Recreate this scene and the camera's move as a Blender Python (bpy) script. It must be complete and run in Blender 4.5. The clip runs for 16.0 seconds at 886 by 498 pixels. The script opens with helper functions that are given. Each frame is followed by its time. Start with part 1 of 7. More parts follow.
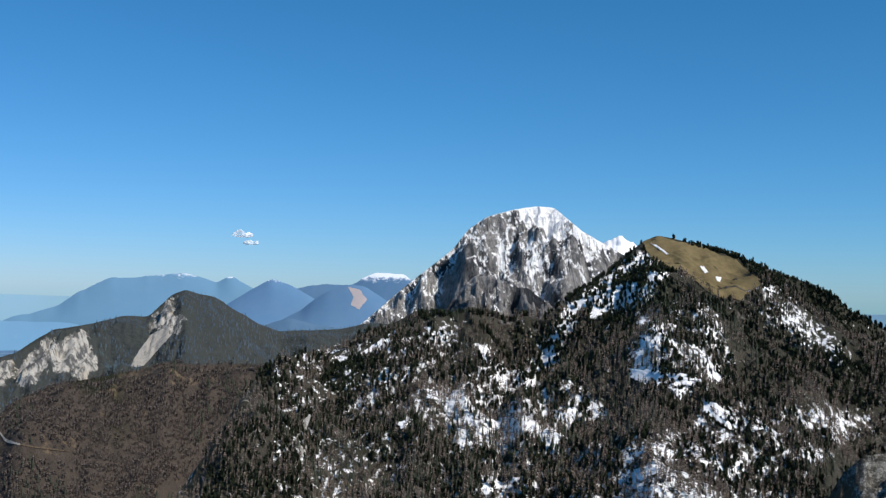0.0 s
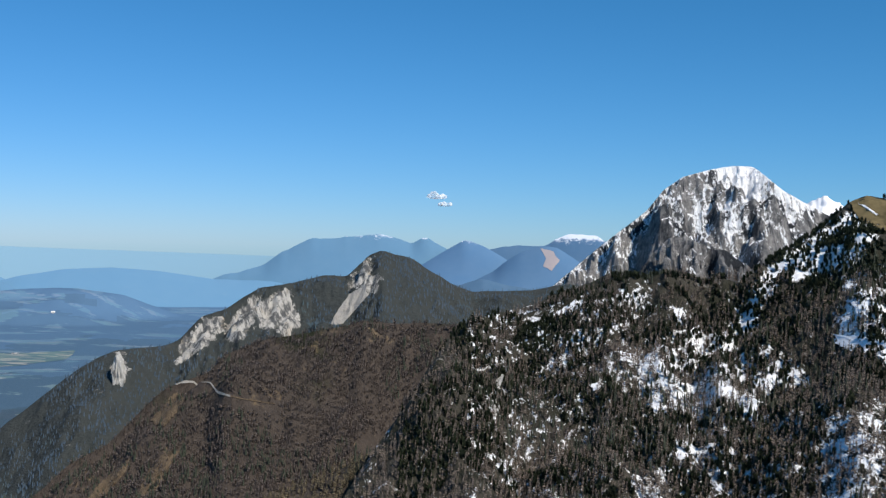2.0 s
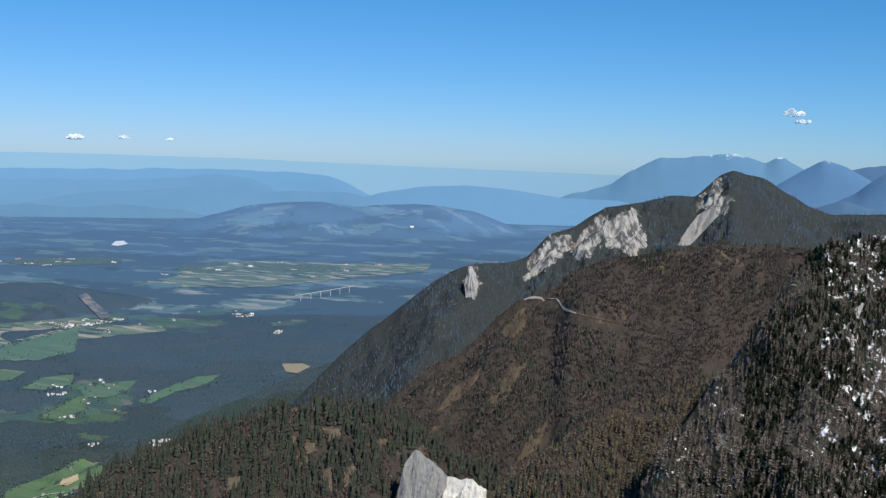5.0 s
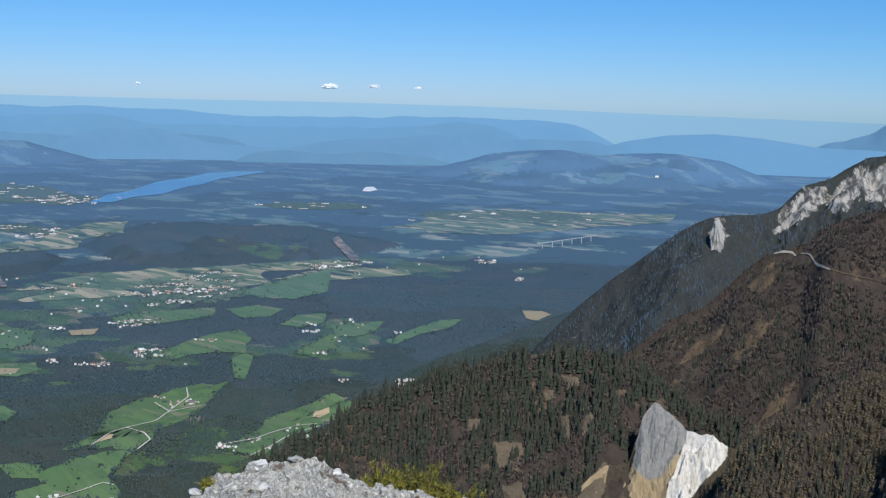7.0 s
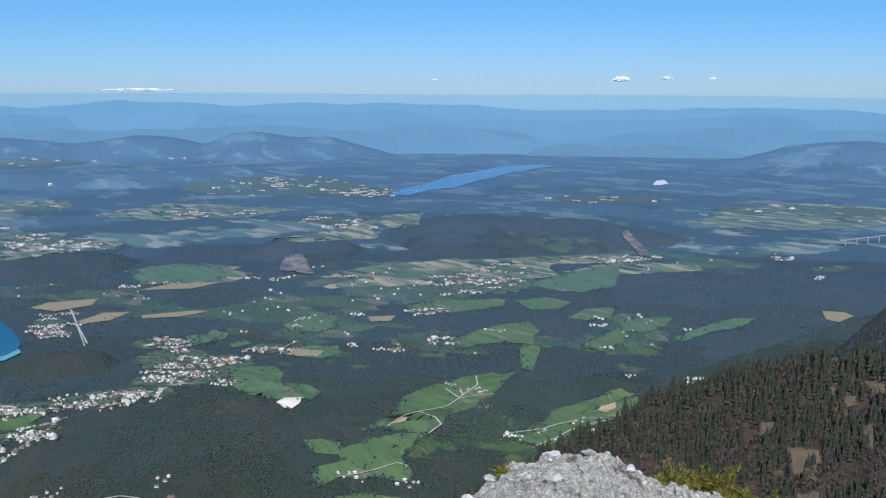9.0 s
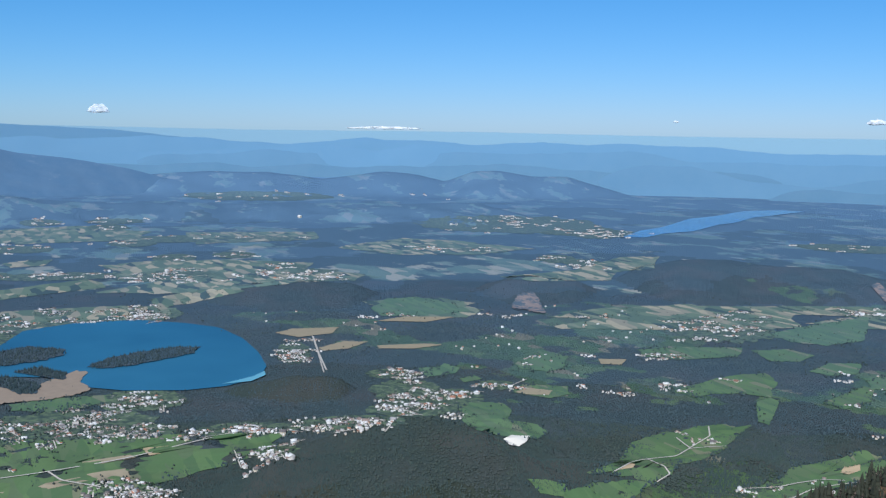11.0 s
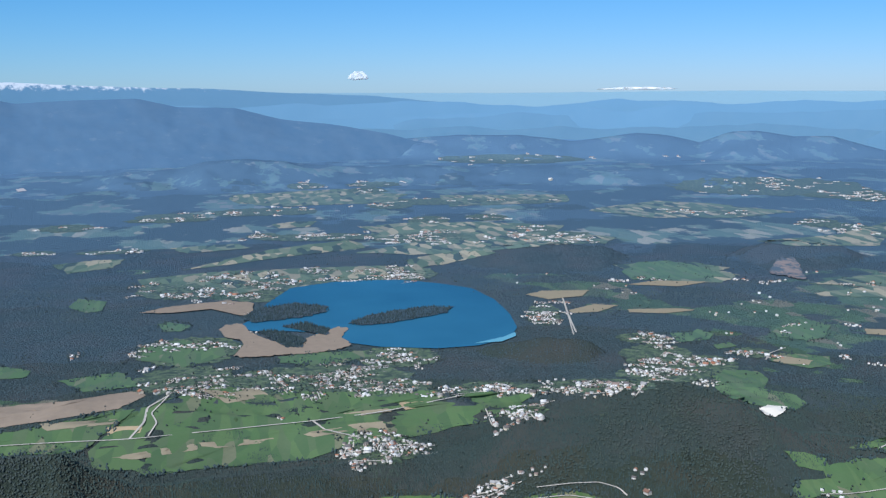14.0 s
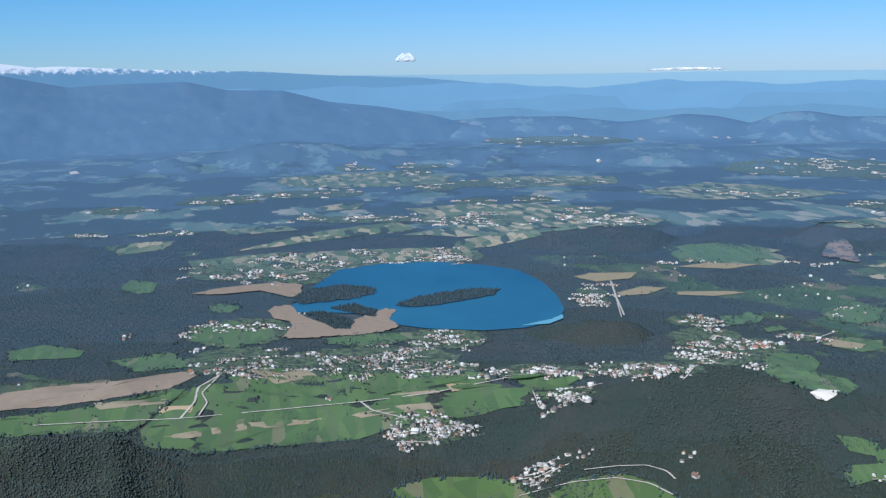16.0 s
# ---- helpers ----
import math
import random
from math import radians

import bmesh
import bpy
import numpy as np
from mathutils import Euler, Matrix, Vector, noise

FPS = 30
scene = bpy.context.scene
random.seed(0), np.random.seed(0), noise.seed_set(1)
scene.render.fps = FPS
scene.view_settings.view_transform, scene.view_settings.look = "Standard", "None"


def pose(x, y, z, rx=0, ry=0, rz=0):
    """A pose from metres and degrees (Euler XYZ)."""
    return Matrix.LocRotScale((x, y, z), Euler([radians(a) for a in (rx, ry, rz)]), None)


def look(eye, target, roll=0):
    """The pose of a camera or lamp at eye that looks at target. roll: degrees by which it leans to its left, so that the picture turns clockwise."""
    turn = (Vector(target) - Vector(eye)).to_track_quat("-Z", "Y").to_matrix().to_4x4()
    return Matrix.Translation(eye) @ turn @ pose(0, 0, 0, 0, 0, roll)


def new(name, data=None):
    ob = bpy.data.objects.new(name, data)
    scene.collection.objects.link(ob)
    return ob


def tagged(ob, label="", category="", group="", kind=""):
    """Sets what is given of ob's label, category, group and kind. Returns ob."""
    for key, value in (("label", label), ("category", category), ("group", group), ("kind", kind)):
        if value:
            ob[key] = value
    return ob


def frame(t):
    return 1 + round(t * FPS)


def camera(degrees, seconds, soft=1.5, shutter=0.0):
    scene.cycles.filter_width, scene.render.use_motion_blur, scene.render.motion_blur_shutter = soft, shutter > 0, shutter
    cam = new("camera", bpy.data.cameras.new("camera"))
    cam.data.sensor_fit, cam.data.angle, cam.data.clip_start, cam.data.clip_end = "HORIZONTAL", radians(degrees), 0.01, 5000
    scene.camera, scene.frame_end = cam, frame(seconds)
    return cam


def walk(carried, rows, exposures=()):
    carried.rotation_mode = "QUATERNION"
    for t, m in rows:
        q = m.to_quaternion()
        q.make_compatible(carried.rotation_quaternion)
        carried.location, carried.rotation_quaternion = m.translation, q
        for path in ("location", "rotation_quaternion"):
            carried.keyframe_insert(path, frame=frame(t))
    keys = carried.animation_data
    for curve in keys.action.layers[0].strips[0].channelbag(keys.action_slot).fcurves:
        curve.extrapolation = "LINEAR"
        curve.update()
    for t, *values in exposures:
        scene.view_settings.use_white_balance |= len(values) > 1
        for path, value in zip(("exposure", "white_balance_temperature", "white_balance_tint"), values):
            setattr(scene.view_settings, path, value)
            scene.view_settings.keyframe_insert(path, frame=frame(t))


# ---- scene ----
cam = camera(43.76, 16.0, 1.3)
# seconds, heading, pitch, roll in degrees; the camera is held 0.35 m in front of a standing turn
PATH = [
    (0.0, 0.02, 2.18, 1.09), (0.5, 2.50, 1.41, 1.06), (1.0, 5.59, 0.96, 0.83),
    (1.5, 7.48, 0.57, 1.04), (2.0, 9.95, -0.04, 1.32), (2.5, 12.44, -0.92, 1.13),
    (3.0, 15.79, -1.60, 1.51), (3.5, 19.09, -2.19, 1.70), (4.0, 21.51, -2.99, 1.83),
    (4.2, 22.93, -3.27, 1.83), (6.3, 35.12, -6.99, 1.15), (6.5, 36.69, -7.09, 1.27),
    (7.0, 40.22, -7.64, 1.37), (7.5, 43.38, -8.14, 1.33), (8.0, 46.65, -9.10, 1.40),
    (8.5, 50.67, -9.04, 0.90), (9.0, 55.26, -8.18, 0.20), (9.5, 59.25, -7.34, 0.07),
    (9.7, 60.66, -7.13, 0.27), (12.0, 71.63, -6.90, 0.57), (12.5, 73.99, -7.71, 0.23),
    (13.0, 76.41, -7.87, -0.09), (13.5, 78.52, -8.21, -0.33), (14.0, 80.50, -8.23, -0.38),
    (14.5, 81.61, -8.85, -0.38), (15.0, 83.31, -9.50, -0.35), (15.5, 82.93, -9.31, -0.23),
    (16.0, 82.99, -9.14, -0.72),
]
ARM = 0.35


def held(yaw, pitch, roll):
    """The pose of the camera at arm's length from the pivot at the origin."""
    a, p = radians(yaw), radians(pitch)
    eye = Vector((-math.sin(a), math.cos(a), 0)) * ARM
    ahead = Vector((-math.sin(a) * math.cos(p), math.cos(a) * math.cos(p), math.sin(p)))
    return look(eye, eye + ahead, roll)


walk(cam, [(t, held(y, p, r)) for t, y, p, r in PATH], [(0.0, 0.31, 6750, 10), (4.0, 0.22, 6600, 10), (8.0, 0.16, 6280, 10), (12.0, 0.19, 6220, 10), (16.0, 0.26, 6200, 10)])


# ---- light ----
SKY = 0.10
SUN_AZ, SUN_EL = -127.0, 44.0     # heading to the left of +y, height
world = bpy.data.worlds.new("sky")
scene.world = world
world.use_nodes = True
wn = world.node_tree
sky = wn.nodes.new("ShaderNodeTexSky")
sky.sky_type, sky.sun_disc = "NISHITA", False
sky.sun_elevation, sky.sun_rotation = radians(SUN_EL), radians(-SUN_AZ)
sky.altitude, sky.air_density, sky.dust_density, sky.ozone_density = 1800, 1.0, 0.6, 3.0
# clear mountain air: deep blue above, paler towards the horizon
split, joint = wn.nodes.new("ShaderNodeSeparateColor"), wn.nodes.new("ShaderNodeCombineColor")
wn.links.new(sky.outputs[0], split.inputs[0])
for k, (power, gain) in enumerate(((1.43, 0.445), (0.91, 0.588), (0.97, 0.905))):
    curve, level = wn.nodes.new("ShaderNodeMath"), wn.nodes.new("ShaderNodeMath")
    curve.operation, level.operation = "POWER", "MULTIPLY"
    curve.inputs[1].default_value, level.inputs[1].default_value = power, gain * SKY ** (power - 1)
    wn.links.new(split.outputs[k], curve.inputs[0])
    wn.links.new(curve.outputs[0], level.inputs[0])
    wn.links.new(level.outputs[0], joint.inputs[k])
wn.links.new(joint.outputs[0], wn.nodes["Background"].inputs[0])
wn.nodes["Background"].inputs[1].default_value = SKY
sun_data = bpy.data.lights.new("sun", "SUN")
sun_data.energy, sun_data.angle, sun_data.color = 3.9, radians(0.53), (1.0, 0.95, 0.87)
sun = new("sun", sun_data)
a, e = radians(SUN_AZ), radians(SUN_EL)
sun.matrix_world = look((0, 0, 0), (math.sin(a) * math.cos(e), -math.cos(a) * math.cos(e), -math.sin(e)))


# ---- numbers: noise, polar places, far distances drawn in ----
def hash2(ix, iy, seed):
    v = np.sin(ix * 127.1 + iy * 311.7 + seed * 74.7) * 43758.5453
    return v - np.floor(v)


def vnoise(x, y, seed=0):
    ix, iy = np.floor(x), np.floor(y)
    fx, fy = x - ix, y - iy
    fx, fy = fx * fx * (3 - 2 * fx), fy * fy * (3 - 2 * fy)
    a, b = hash2(ix, iy, seed), hash2(ix + 1, iy, seed)
    c, d = hash2(ix, iy + 1, seed), hash2(ix + 1, iy + 1, seed)
    return (a * (1 - fx) + b * fx) * (1 - fy) + (c * (1 - fx) + d * fx) * fy


def fbm(x, y, octaves=4, seed=0, ridged=False):
    """About -0.5 to 0.5."""
    total, amp, norm = 0.0, 1.0, 0.0
    for k in range(octaves):
        n = vnoise(x * 2**k, y * 2**k, seed + k)
        total = total + amp * ((1 - 2 * np.abs(n - 0.5)) if ridged else n)
        norm, amp = norm + amp, amp * 0.5
    return total / norm - 0.5


def smooth(x, lo, hi):
    u = np.clip((x - lo) / (hi - lo), 0, 1)
    return u * u * (3 - 2 * u)


def xy(az, r):
    a = np.radians(az)
    return -np.sin(a) * r, np.cos(a) * r


FLOOR = -1300.0        # the valley floor below the summit


def drawn_in(r):
    """Distances from the summit: true to 900 m, then shortened, so that 60 km lies inside 4.5 km."""
    r = np.asarray(r, float)
    return np.where(r < 900, r, np.where(r < 24000, 900 + 0.147 * (r - 900), 4296 + 170 * np.log(np.maximum(r, 24000) / 24000)))


def placed(az, r, z):
    """World places of valley points given by heading, true distance and height."""
    s = drawn_in(r) / np.maximum(r, 1e-6)
    x, y = xy(az, r)
    return np.stack(np.broadcast_arrays(x * s, y * s, z * s), -1)


def grid_mesh(name, P, mats, uv=None, faces_mat=None, smooth_shade=True):
    n, m = P.shape[:2]
    me = bpy.data.meshes.new(name)
    me.vertices.add(n * m)
    me.vertices.foreach_set("co", P.reshape(-1).astype(np.float32))
    i = (np.arange(n - 1)[:, None] * m + np.arange(m - 1)[None]).reshape(-1)
    q = np.stack([i, i + 1, i + m + 1, i + m], 1)
    # faces look up
    v = P.reshape(-1, 3)
    k = len(q) // 2
    nz = np.cross(v[q[k, 1]] - v[q[k, 0]], v[q[k, 3]] - v[q[k, 0]])[2]
    if nz < 0:
        q = q[:, ::-1]
    me.loops.add(q.size)
    me.loops.foreach_set("vertex_index", q.reshape(-1).astype(np.int32))
    me.polygons.add(len(q))
    me.polygons.foreach_set("loop_start", (np.arange(len(q)) * 4).astype(np.int32))
    if faces_mat is not None:
        me.polygons.foreach_set("material_index", faces_mat.reshape(-1).astype(np.int32))
    me.update(calc_edges=True)
    if smooth_shade:
        me.shade_smooth()
    if uv is not None:
        layer = me.uv_layers.new(name="plan")
        layer.data.foreach_set("uv", uv.reshape(-1, 2)[q.reshape(-1)].reshape(-1).astype(np.float32))
    for mt in mats:
        me.materials.append(mt)
    return me


def mesh_of(name, verts, faces, mats, mat_idx=None, shade=False):
    me = bpy.data.meshes.new(name)
    me.from_pydata([tuple(v) for v in verts], [], [tuple(f) for f in faces])
    for mt in mats:
        me.materials.append(mt)
    if mat_idx is not None:
        me.polygons.foreach_set("material_index", np.asarray(mat_idx, np.int32))
    if shade:
        me.shade_smooth()
    me.update()
    return me


# ---- materials ----
class Mat:
    """A node material in a few words."""

    def __init__(self, name, rough=0.9, spec=0.2):
        self.m = bpy.data.materials.new(name)
        self.m.use_nodes = True
        self.t = self.m.node_tree
        self.b = self.t.nodes["Principled BSDF"]
        self.b.inputs["Roughness"].default_value = rough
        self.b.inputs["Specular IOR Level"].default_value = spec

    def node(self, kind):
        return self.t.nodes.new(kind)

    def link(self, a, b):
        self.t.links.new(a, b)

    def put(self, sock, v):
        if hasattr(v, "links"):
            self.link(v, sock)
        elif isinstance(v, (tuple, list)) and len(v) == 3 and sock.type == "RGBA":
            sock.default_value = (*v, 1)
        else:
            sock.default_value = v

    def pos(self, stretch=(1, 1, 1), turn=0.0):
        g = self.node("ShaderNodeNewGeometry")
        return self.mapped(g.outputs["Position"], stretch, turn)

    def plan(self, stretch=(1, 1, 1), turn=0.0):
        u = self.node("ShaderNodeUVMap")
        u.uv_map = "plan"
        return self.mapped(u.outputs[0], stretch, turn)

    def mapped(self, sock, stretch, turn=0.0):
        mp = self.node("ShaderNodeMapping")
        mp.inputs["Scale"].default_value = stretch
        mp.inputs["Rotation"].default_value = (0, 0, radians(turn))
        self.link(sock, mp.inputs[0])
        return mp.outputs[0]

    def noise(self, vec, scale, detail=4.0, rough=0.55, dist=0.0):
        n = self.node("ShaderNodeTexNoise")
        self.link(vec, n.inputs["Vector"])
        n.inputs["Scale"].default_value, n.inputs["Detail"].default_value = scale, detail
        n.inputs["Roughness"].default_value, n.inputs["Distortion"].default_value = rough, dist
        return n.outputs[0]

    def node_colour(self, vec, scale):
        n = self.node("ShaderNodeTexNoise")
        self.link(vec, n.inputs["Vector"])
        n.inputs["Scale"].default_value = scale
        return n.outputs["Color"]

    def cells(self, vec, scale, feature="F1", out="Color"):
        n = self.node("ShaderNodeTexVoronoi")
        n.feature = feature
        self.link(vec, n.inputs["Vector"])
        n.inputs["Scale"].default_value = scale
        return n.outputs[out]

    def ramp(self, fac, stops, mode="LINEAR"):
        r = self.node("ShaderNodeValToRGB")
        r.color_ramp.interpolation = mode
        while len(r.color_ramp.elements) < len(stops):
            r.color_ramp.elements.new(0.5)
        for el, (p, c) in zip(r.color_ramp.elements, stops):
            el.position = p
            el.color = (*c, 1) if isinstance(c, (tuple, list)) else (c, c, c, 1)
        self.put(r.inputs[0], fac)
        return r.outputs[0]

    def mix(self, fac, a, b):
        n = self.node("ShaderNodeMix")
        n.data_type = "RGBA"
        self.put(n.inputs[0], fac)
        self.put(n.inputs[6], a)
        self.put(n.inputs[7], b)
        return n.outputs[2]

    def math(self, op, a, b=0.0, c=0.0):
        n = self.node("ShaderNodeMath")
        n.operation = op
        for s, v in zip(n.inputs, (a, b, c)):
            self.put(s, v)
        return n.outputs[0]

    def axis(self, vec, k):
        n = self.node("ShaderNodeSeparateXYZ")
        self.link(vec, n.inputs[0])
        return n.outputs[k]

    def up(self):
        return self.axis(self.node("ShaderNodeNewGeometry").outputs["Normal"], 2)

    def near(self, place, lo, hi):
        """1 within lo metres of a place, 0 beyond hi."""
        n = self.node("ShaderNodeVectorMath")
        n.operation = "DISTANCE"
        self.link(self.node("ShaderNodeNewGeometry").outputs["Position"], n.inputs[0])
        n.inputs[1].default_value = place
        return self.ramp_range(n.outputs["Value"], lo, hi, 1, 0)

    def ramp_range(self, v, lo, hi, a=0.0, b=1.0):
        n = self.node("ShaderNodeMapRange")
        for s, x in zip(n.inputs, (v, lo, hi, a, b)):
            self.put(s, x)
        return n.outputs[0]

    def rand(self):
        return self.node("ShaderNodeObjectInfo").outputs["Random"]

    def island(self):
        return self.node("ShaderNodeNewGeometry").outputs["Random Per Island"]

    def done(self, colour, bump=None, strength=0.5, distance=1.0):
        self.put(self.b.inputs["Base Color"], colour)
        if bump is not None:
            n = self.node("ShaderNodeBump")
            n.inputs["Strength"].default_value, n.inputs["Distance"].default_value = strength, distance
            self.put(n.inputs["Height"], bump)
            self.link(n.outputs[0], self.b.inputs["Normal"])
        return self.m


def hazed(c, air, haze_c=(0.178, 0.355, 0.615)):
    """A colour with haze painted in: as it is seen through that much air."""
    return tuple(a * (1 - air) + b * air for a, b in zip(c, haze_c))


ZONES = [3600, 4600, 5800, 7200, 9000, 11500, 14500, 18500]      # where the haze painted into the land's colour grows
# shares of haze in the colours of open land and of woods, zone by zone
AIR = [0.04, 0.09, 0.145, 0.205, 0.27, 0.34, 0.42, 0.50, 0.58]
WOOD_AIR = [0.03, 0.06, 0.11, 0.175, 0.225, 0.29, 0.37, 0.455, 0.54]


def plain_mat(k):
    """Valley land: woods, meadows and ploughed strips, with the zone's haze in their colours."""
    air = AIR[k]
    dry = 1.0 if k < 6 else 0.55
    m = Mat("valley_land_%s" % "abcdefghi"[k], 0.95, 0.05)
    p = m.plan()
    wood = m.mix(m.noise(p, 14, 6, 0.7), hazed((0.018, 0.030, 0.018), WOOD_AIR[k]), hazed((0.045, 0.058, 0.040), WOOD_AIR[k]))
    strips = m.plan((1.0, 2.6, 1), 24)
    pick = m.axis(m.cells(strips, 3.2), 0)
    fields = m.ramp(pick, [(0.0, hazed((0.085, 0.130, 0.06), air)), (0.35, hazed((0.12, 0.165, 0.08), air)),
                           (0.6, hazed((0.18 * dry, 0.205 * dry, 0.12 * dry), air)), (0.78, hazed((0.36 * dry, 0.32 * dry, 0.20 * dry), air)), (0.9, hazed((0.44 * dry, 0.38 * dry, 0.26 * dry), air))], "CONSTANT")
    fields = m.mix(m.noise(p, 40, 3), fields, m.mix(0.6, fields, hazed((0.08, 0.13, 0.05), air)))
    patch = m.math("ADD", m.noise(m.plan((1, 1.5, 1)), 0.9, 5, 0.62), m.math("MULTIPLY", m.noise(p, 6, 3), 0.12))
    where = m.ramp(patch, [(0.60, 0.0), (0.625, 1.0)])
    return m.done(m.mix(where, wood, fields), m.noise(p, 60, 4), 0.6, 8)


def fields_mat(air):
    """Strips of pasture, crops and bare soil, with haze in the colours."""
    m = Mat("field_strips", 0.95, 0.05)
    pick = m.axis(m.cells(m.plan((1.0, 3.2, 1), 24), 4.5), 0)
    c = m.ramp(pick, [(0.0, hazed((0.085, 0.125, 0.06), air)), (0.3, hazed((0.13, 0.175, 0.085), air)), (0.5, hazed((0.19, 0.21, 0.12), air)),
                      (0.66, hazed((0.42, 0.36, 0.23), air)), (0.8, hazed((0.30, 0.26, 0.17), air)), (0.9, hazed((0.03, 0.045, 0.03), air))], "CONSTANT")
    return m.done(m.mix(m.math("MULTIPLY", m.noise(m.plan(), 30, 4, 0.7), 0.5), c, hazed((0.05, 0.08, 0.04), air)))


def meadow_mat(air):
    """Meadows, mown and fresh in strips, with haze in the colours."""
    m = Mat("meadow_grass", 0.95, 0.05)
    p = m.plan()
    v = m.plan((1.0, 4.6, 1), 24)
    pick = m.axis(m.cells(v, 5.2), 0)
    c = m.ramp(pick, [(0.0, hazed((0.068, 0.125, 0.040), air)), (0.3, hazed((0.080, 0.148, 0.042), air)), (0.55, hazed((0.098, 0.168, 0.050), air)), (0.8, hazed((0.092, 0.138, 0.055), air)), (0.94, hazed((0.180, 0.180, 0.105), air))], "CONSTANT")
    c = m.mix(m.ramp(m.noise(p, 6, 6, 0.68), [(0.38, 0.0), (0.8, 0.55)]), c, hazed((0.115, 0.145, 0.062), air))
    return m.done(m.mix(m.math("MULTIPLY", m.noise(p, 70, 4, 0.7), 0.45), c, hazed((0.045, 0.085, 0.028), air)))


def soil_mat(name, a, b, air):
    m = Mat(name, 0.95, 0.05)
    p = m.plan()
    # both soil tones take the share of haze given by air
    return m.done(m.mix(m.noise(p, 20, 6, 0.7), hazed(a, air), hazed(b, air)))


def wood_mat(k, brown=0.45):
    """A conifer forest's roof with bare larches and beeches in it, and meadows where the land is open; the zone's haze
    is in the colours.
    """
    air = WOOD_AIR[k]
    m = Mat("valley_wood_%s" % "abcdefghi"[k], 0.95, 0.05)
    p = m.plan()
    c = m.mix(m.noise(p, 30, 5, 0.7), hazed((0.026, 0.038, 0.026), air), hazed((0.054, 0.066, 0.043), air))
    c = m.mix(m.math("MULTIPLY", m.ramp(m.noise(p, 2.5, 5), [(0.45, 0.0), (0.65, 1.0)]), brown), c, hazed((0.085, 0.068, 0.048), air))
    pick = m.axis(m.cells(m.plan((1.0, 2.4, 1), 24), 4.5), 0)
    g = m.ramp(pick, [(0.0, hazed((0.062, 0.112, 0.032), air)), (0.3, hazed((0.085, 0.150, 0.040), air)), (0.55, hazed((0.115, 0.175, 0.055), air)), (0.75, hazed((0.095, 0.120, 0.050), air)), (0.88, hazed((0.24, 0.21, 0.13), air))], "CONSTANT")
    g = m.mix(m.math("MULTIPLY", m.noise(p, 50, 5, 0.7), 0.6), g, hazed((0.060, 0.085, 0.035), air))
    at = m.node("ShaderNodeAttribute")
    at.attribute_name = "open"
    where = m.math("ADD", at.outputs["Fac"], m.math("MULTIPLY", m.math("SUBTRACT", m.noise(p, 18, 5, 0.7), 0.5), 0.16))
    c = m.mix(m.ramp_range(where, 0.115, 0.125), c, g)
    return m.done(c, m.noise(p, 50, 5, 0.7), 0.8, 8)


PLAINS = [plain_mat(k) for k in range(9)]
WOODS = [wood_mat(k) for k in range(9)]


def range_mat(name, air, snow=None, haze_c=(0.21, 0.415, 0.66), clearings=False):
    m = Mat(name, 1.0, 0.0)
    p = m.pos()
    # woods, snow and clearings all get haze mixed into their colours
    c = m.mix(m.ramp(m.noise(p, 0.012, 6, 0.65), [(0.35, 0.0), (0.65, 1.0)]), hazed((0.03, 0.042, 0.035), air, haze_c), hazed((0.055, 0.066, 0.052), air, haze_c))
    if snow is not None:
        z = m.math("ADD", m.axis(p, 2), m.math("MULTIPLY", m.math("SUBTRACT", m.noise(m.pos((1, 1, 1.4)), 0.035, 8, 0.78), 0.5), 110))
        c = m.mix(m.ramp_range(z, snow, snow + 14), c, hazed((0.9, 0.9, 0.92), air * 0.5, haze_c))
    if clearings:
        c = m.mix(m.ramp(m.noise(m.pos((1, 1, 2.2)), 0.016, 7, 0.70), [(0.60, 0.0), (0.68, 0.45)]), c, hazed((0.15, 0.16, 0.13), air * 0.92, haze_c))
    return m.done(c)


# ---- ridges ----
class Surface:
    """A grid of heights by heading and distance, to find the place seen under an angle."""

    def __init__(self, az, r, z):
        self.az, self.r, self.z = az, np.broadcast_to(r, z.shape), z
        self.t = z / self.r
        self.top = np.maximum.accumulate(self.t, axis=1)

    def column(self, az):
        i = np.clip(np.searchsorted(self.az, az) - 1, 0, len(self.az) - 2)
        return i, np.clip((az - self.az[i]) / (self.az[i + 1] - self.az[i]), 0, 1)

    def seen(self, az, el):
        """Distance and height of the first ground met under the angle el."""
        az, el = np.asarray(az, float), np.asarray(el, float)
        i, f = self.column(az)
        want = np.tan(np.radians(el))
        top = self.top[i] * (1 - f)[:, None] + self.top[i + 1] * f[:, None]
        met = top >= want[:, None]
        k = np.clip(np.where(met.any(1), met.argmax(1), top.argmax(1)), 1, top.shape[1] - 1)
        n = np.arange(len(az))
        a, b = top[n, k - 1], top[n, k]
        u = np.clip((want - a) / np.maximum(b - a, 1e-9), 0, 1)
        rr = self.r[i] * (1 - f)[:, None] + self.r[i + 1] * f[:, None]
        r = rr[n, k - 1] * (1 - u) + rr[n, k] * u
        return r, r * np.minimum(want, b)

    def at(self, az, r):
        """The height at a heading and a distance."""
        i, f = self.column(np.asarray(az, float))
        out = 0
        for col, w in ((i, 1 - f), (i + 1, f)):
            rr, zz = self.r[col], self.z[col]
            k = np.clip((rr < r[:, None]).sum(1), 1, rr.shape[1] - 1)
            n = np.arange(len(k))
            a, b = rr[n, k - 1], rr[n, k]
            u = np.clip((r - a) / (b - a), 0, 1)
            out = out + w * (zz[n, k - 1] * (1 - u) + zz[n, k] * u)
        return out


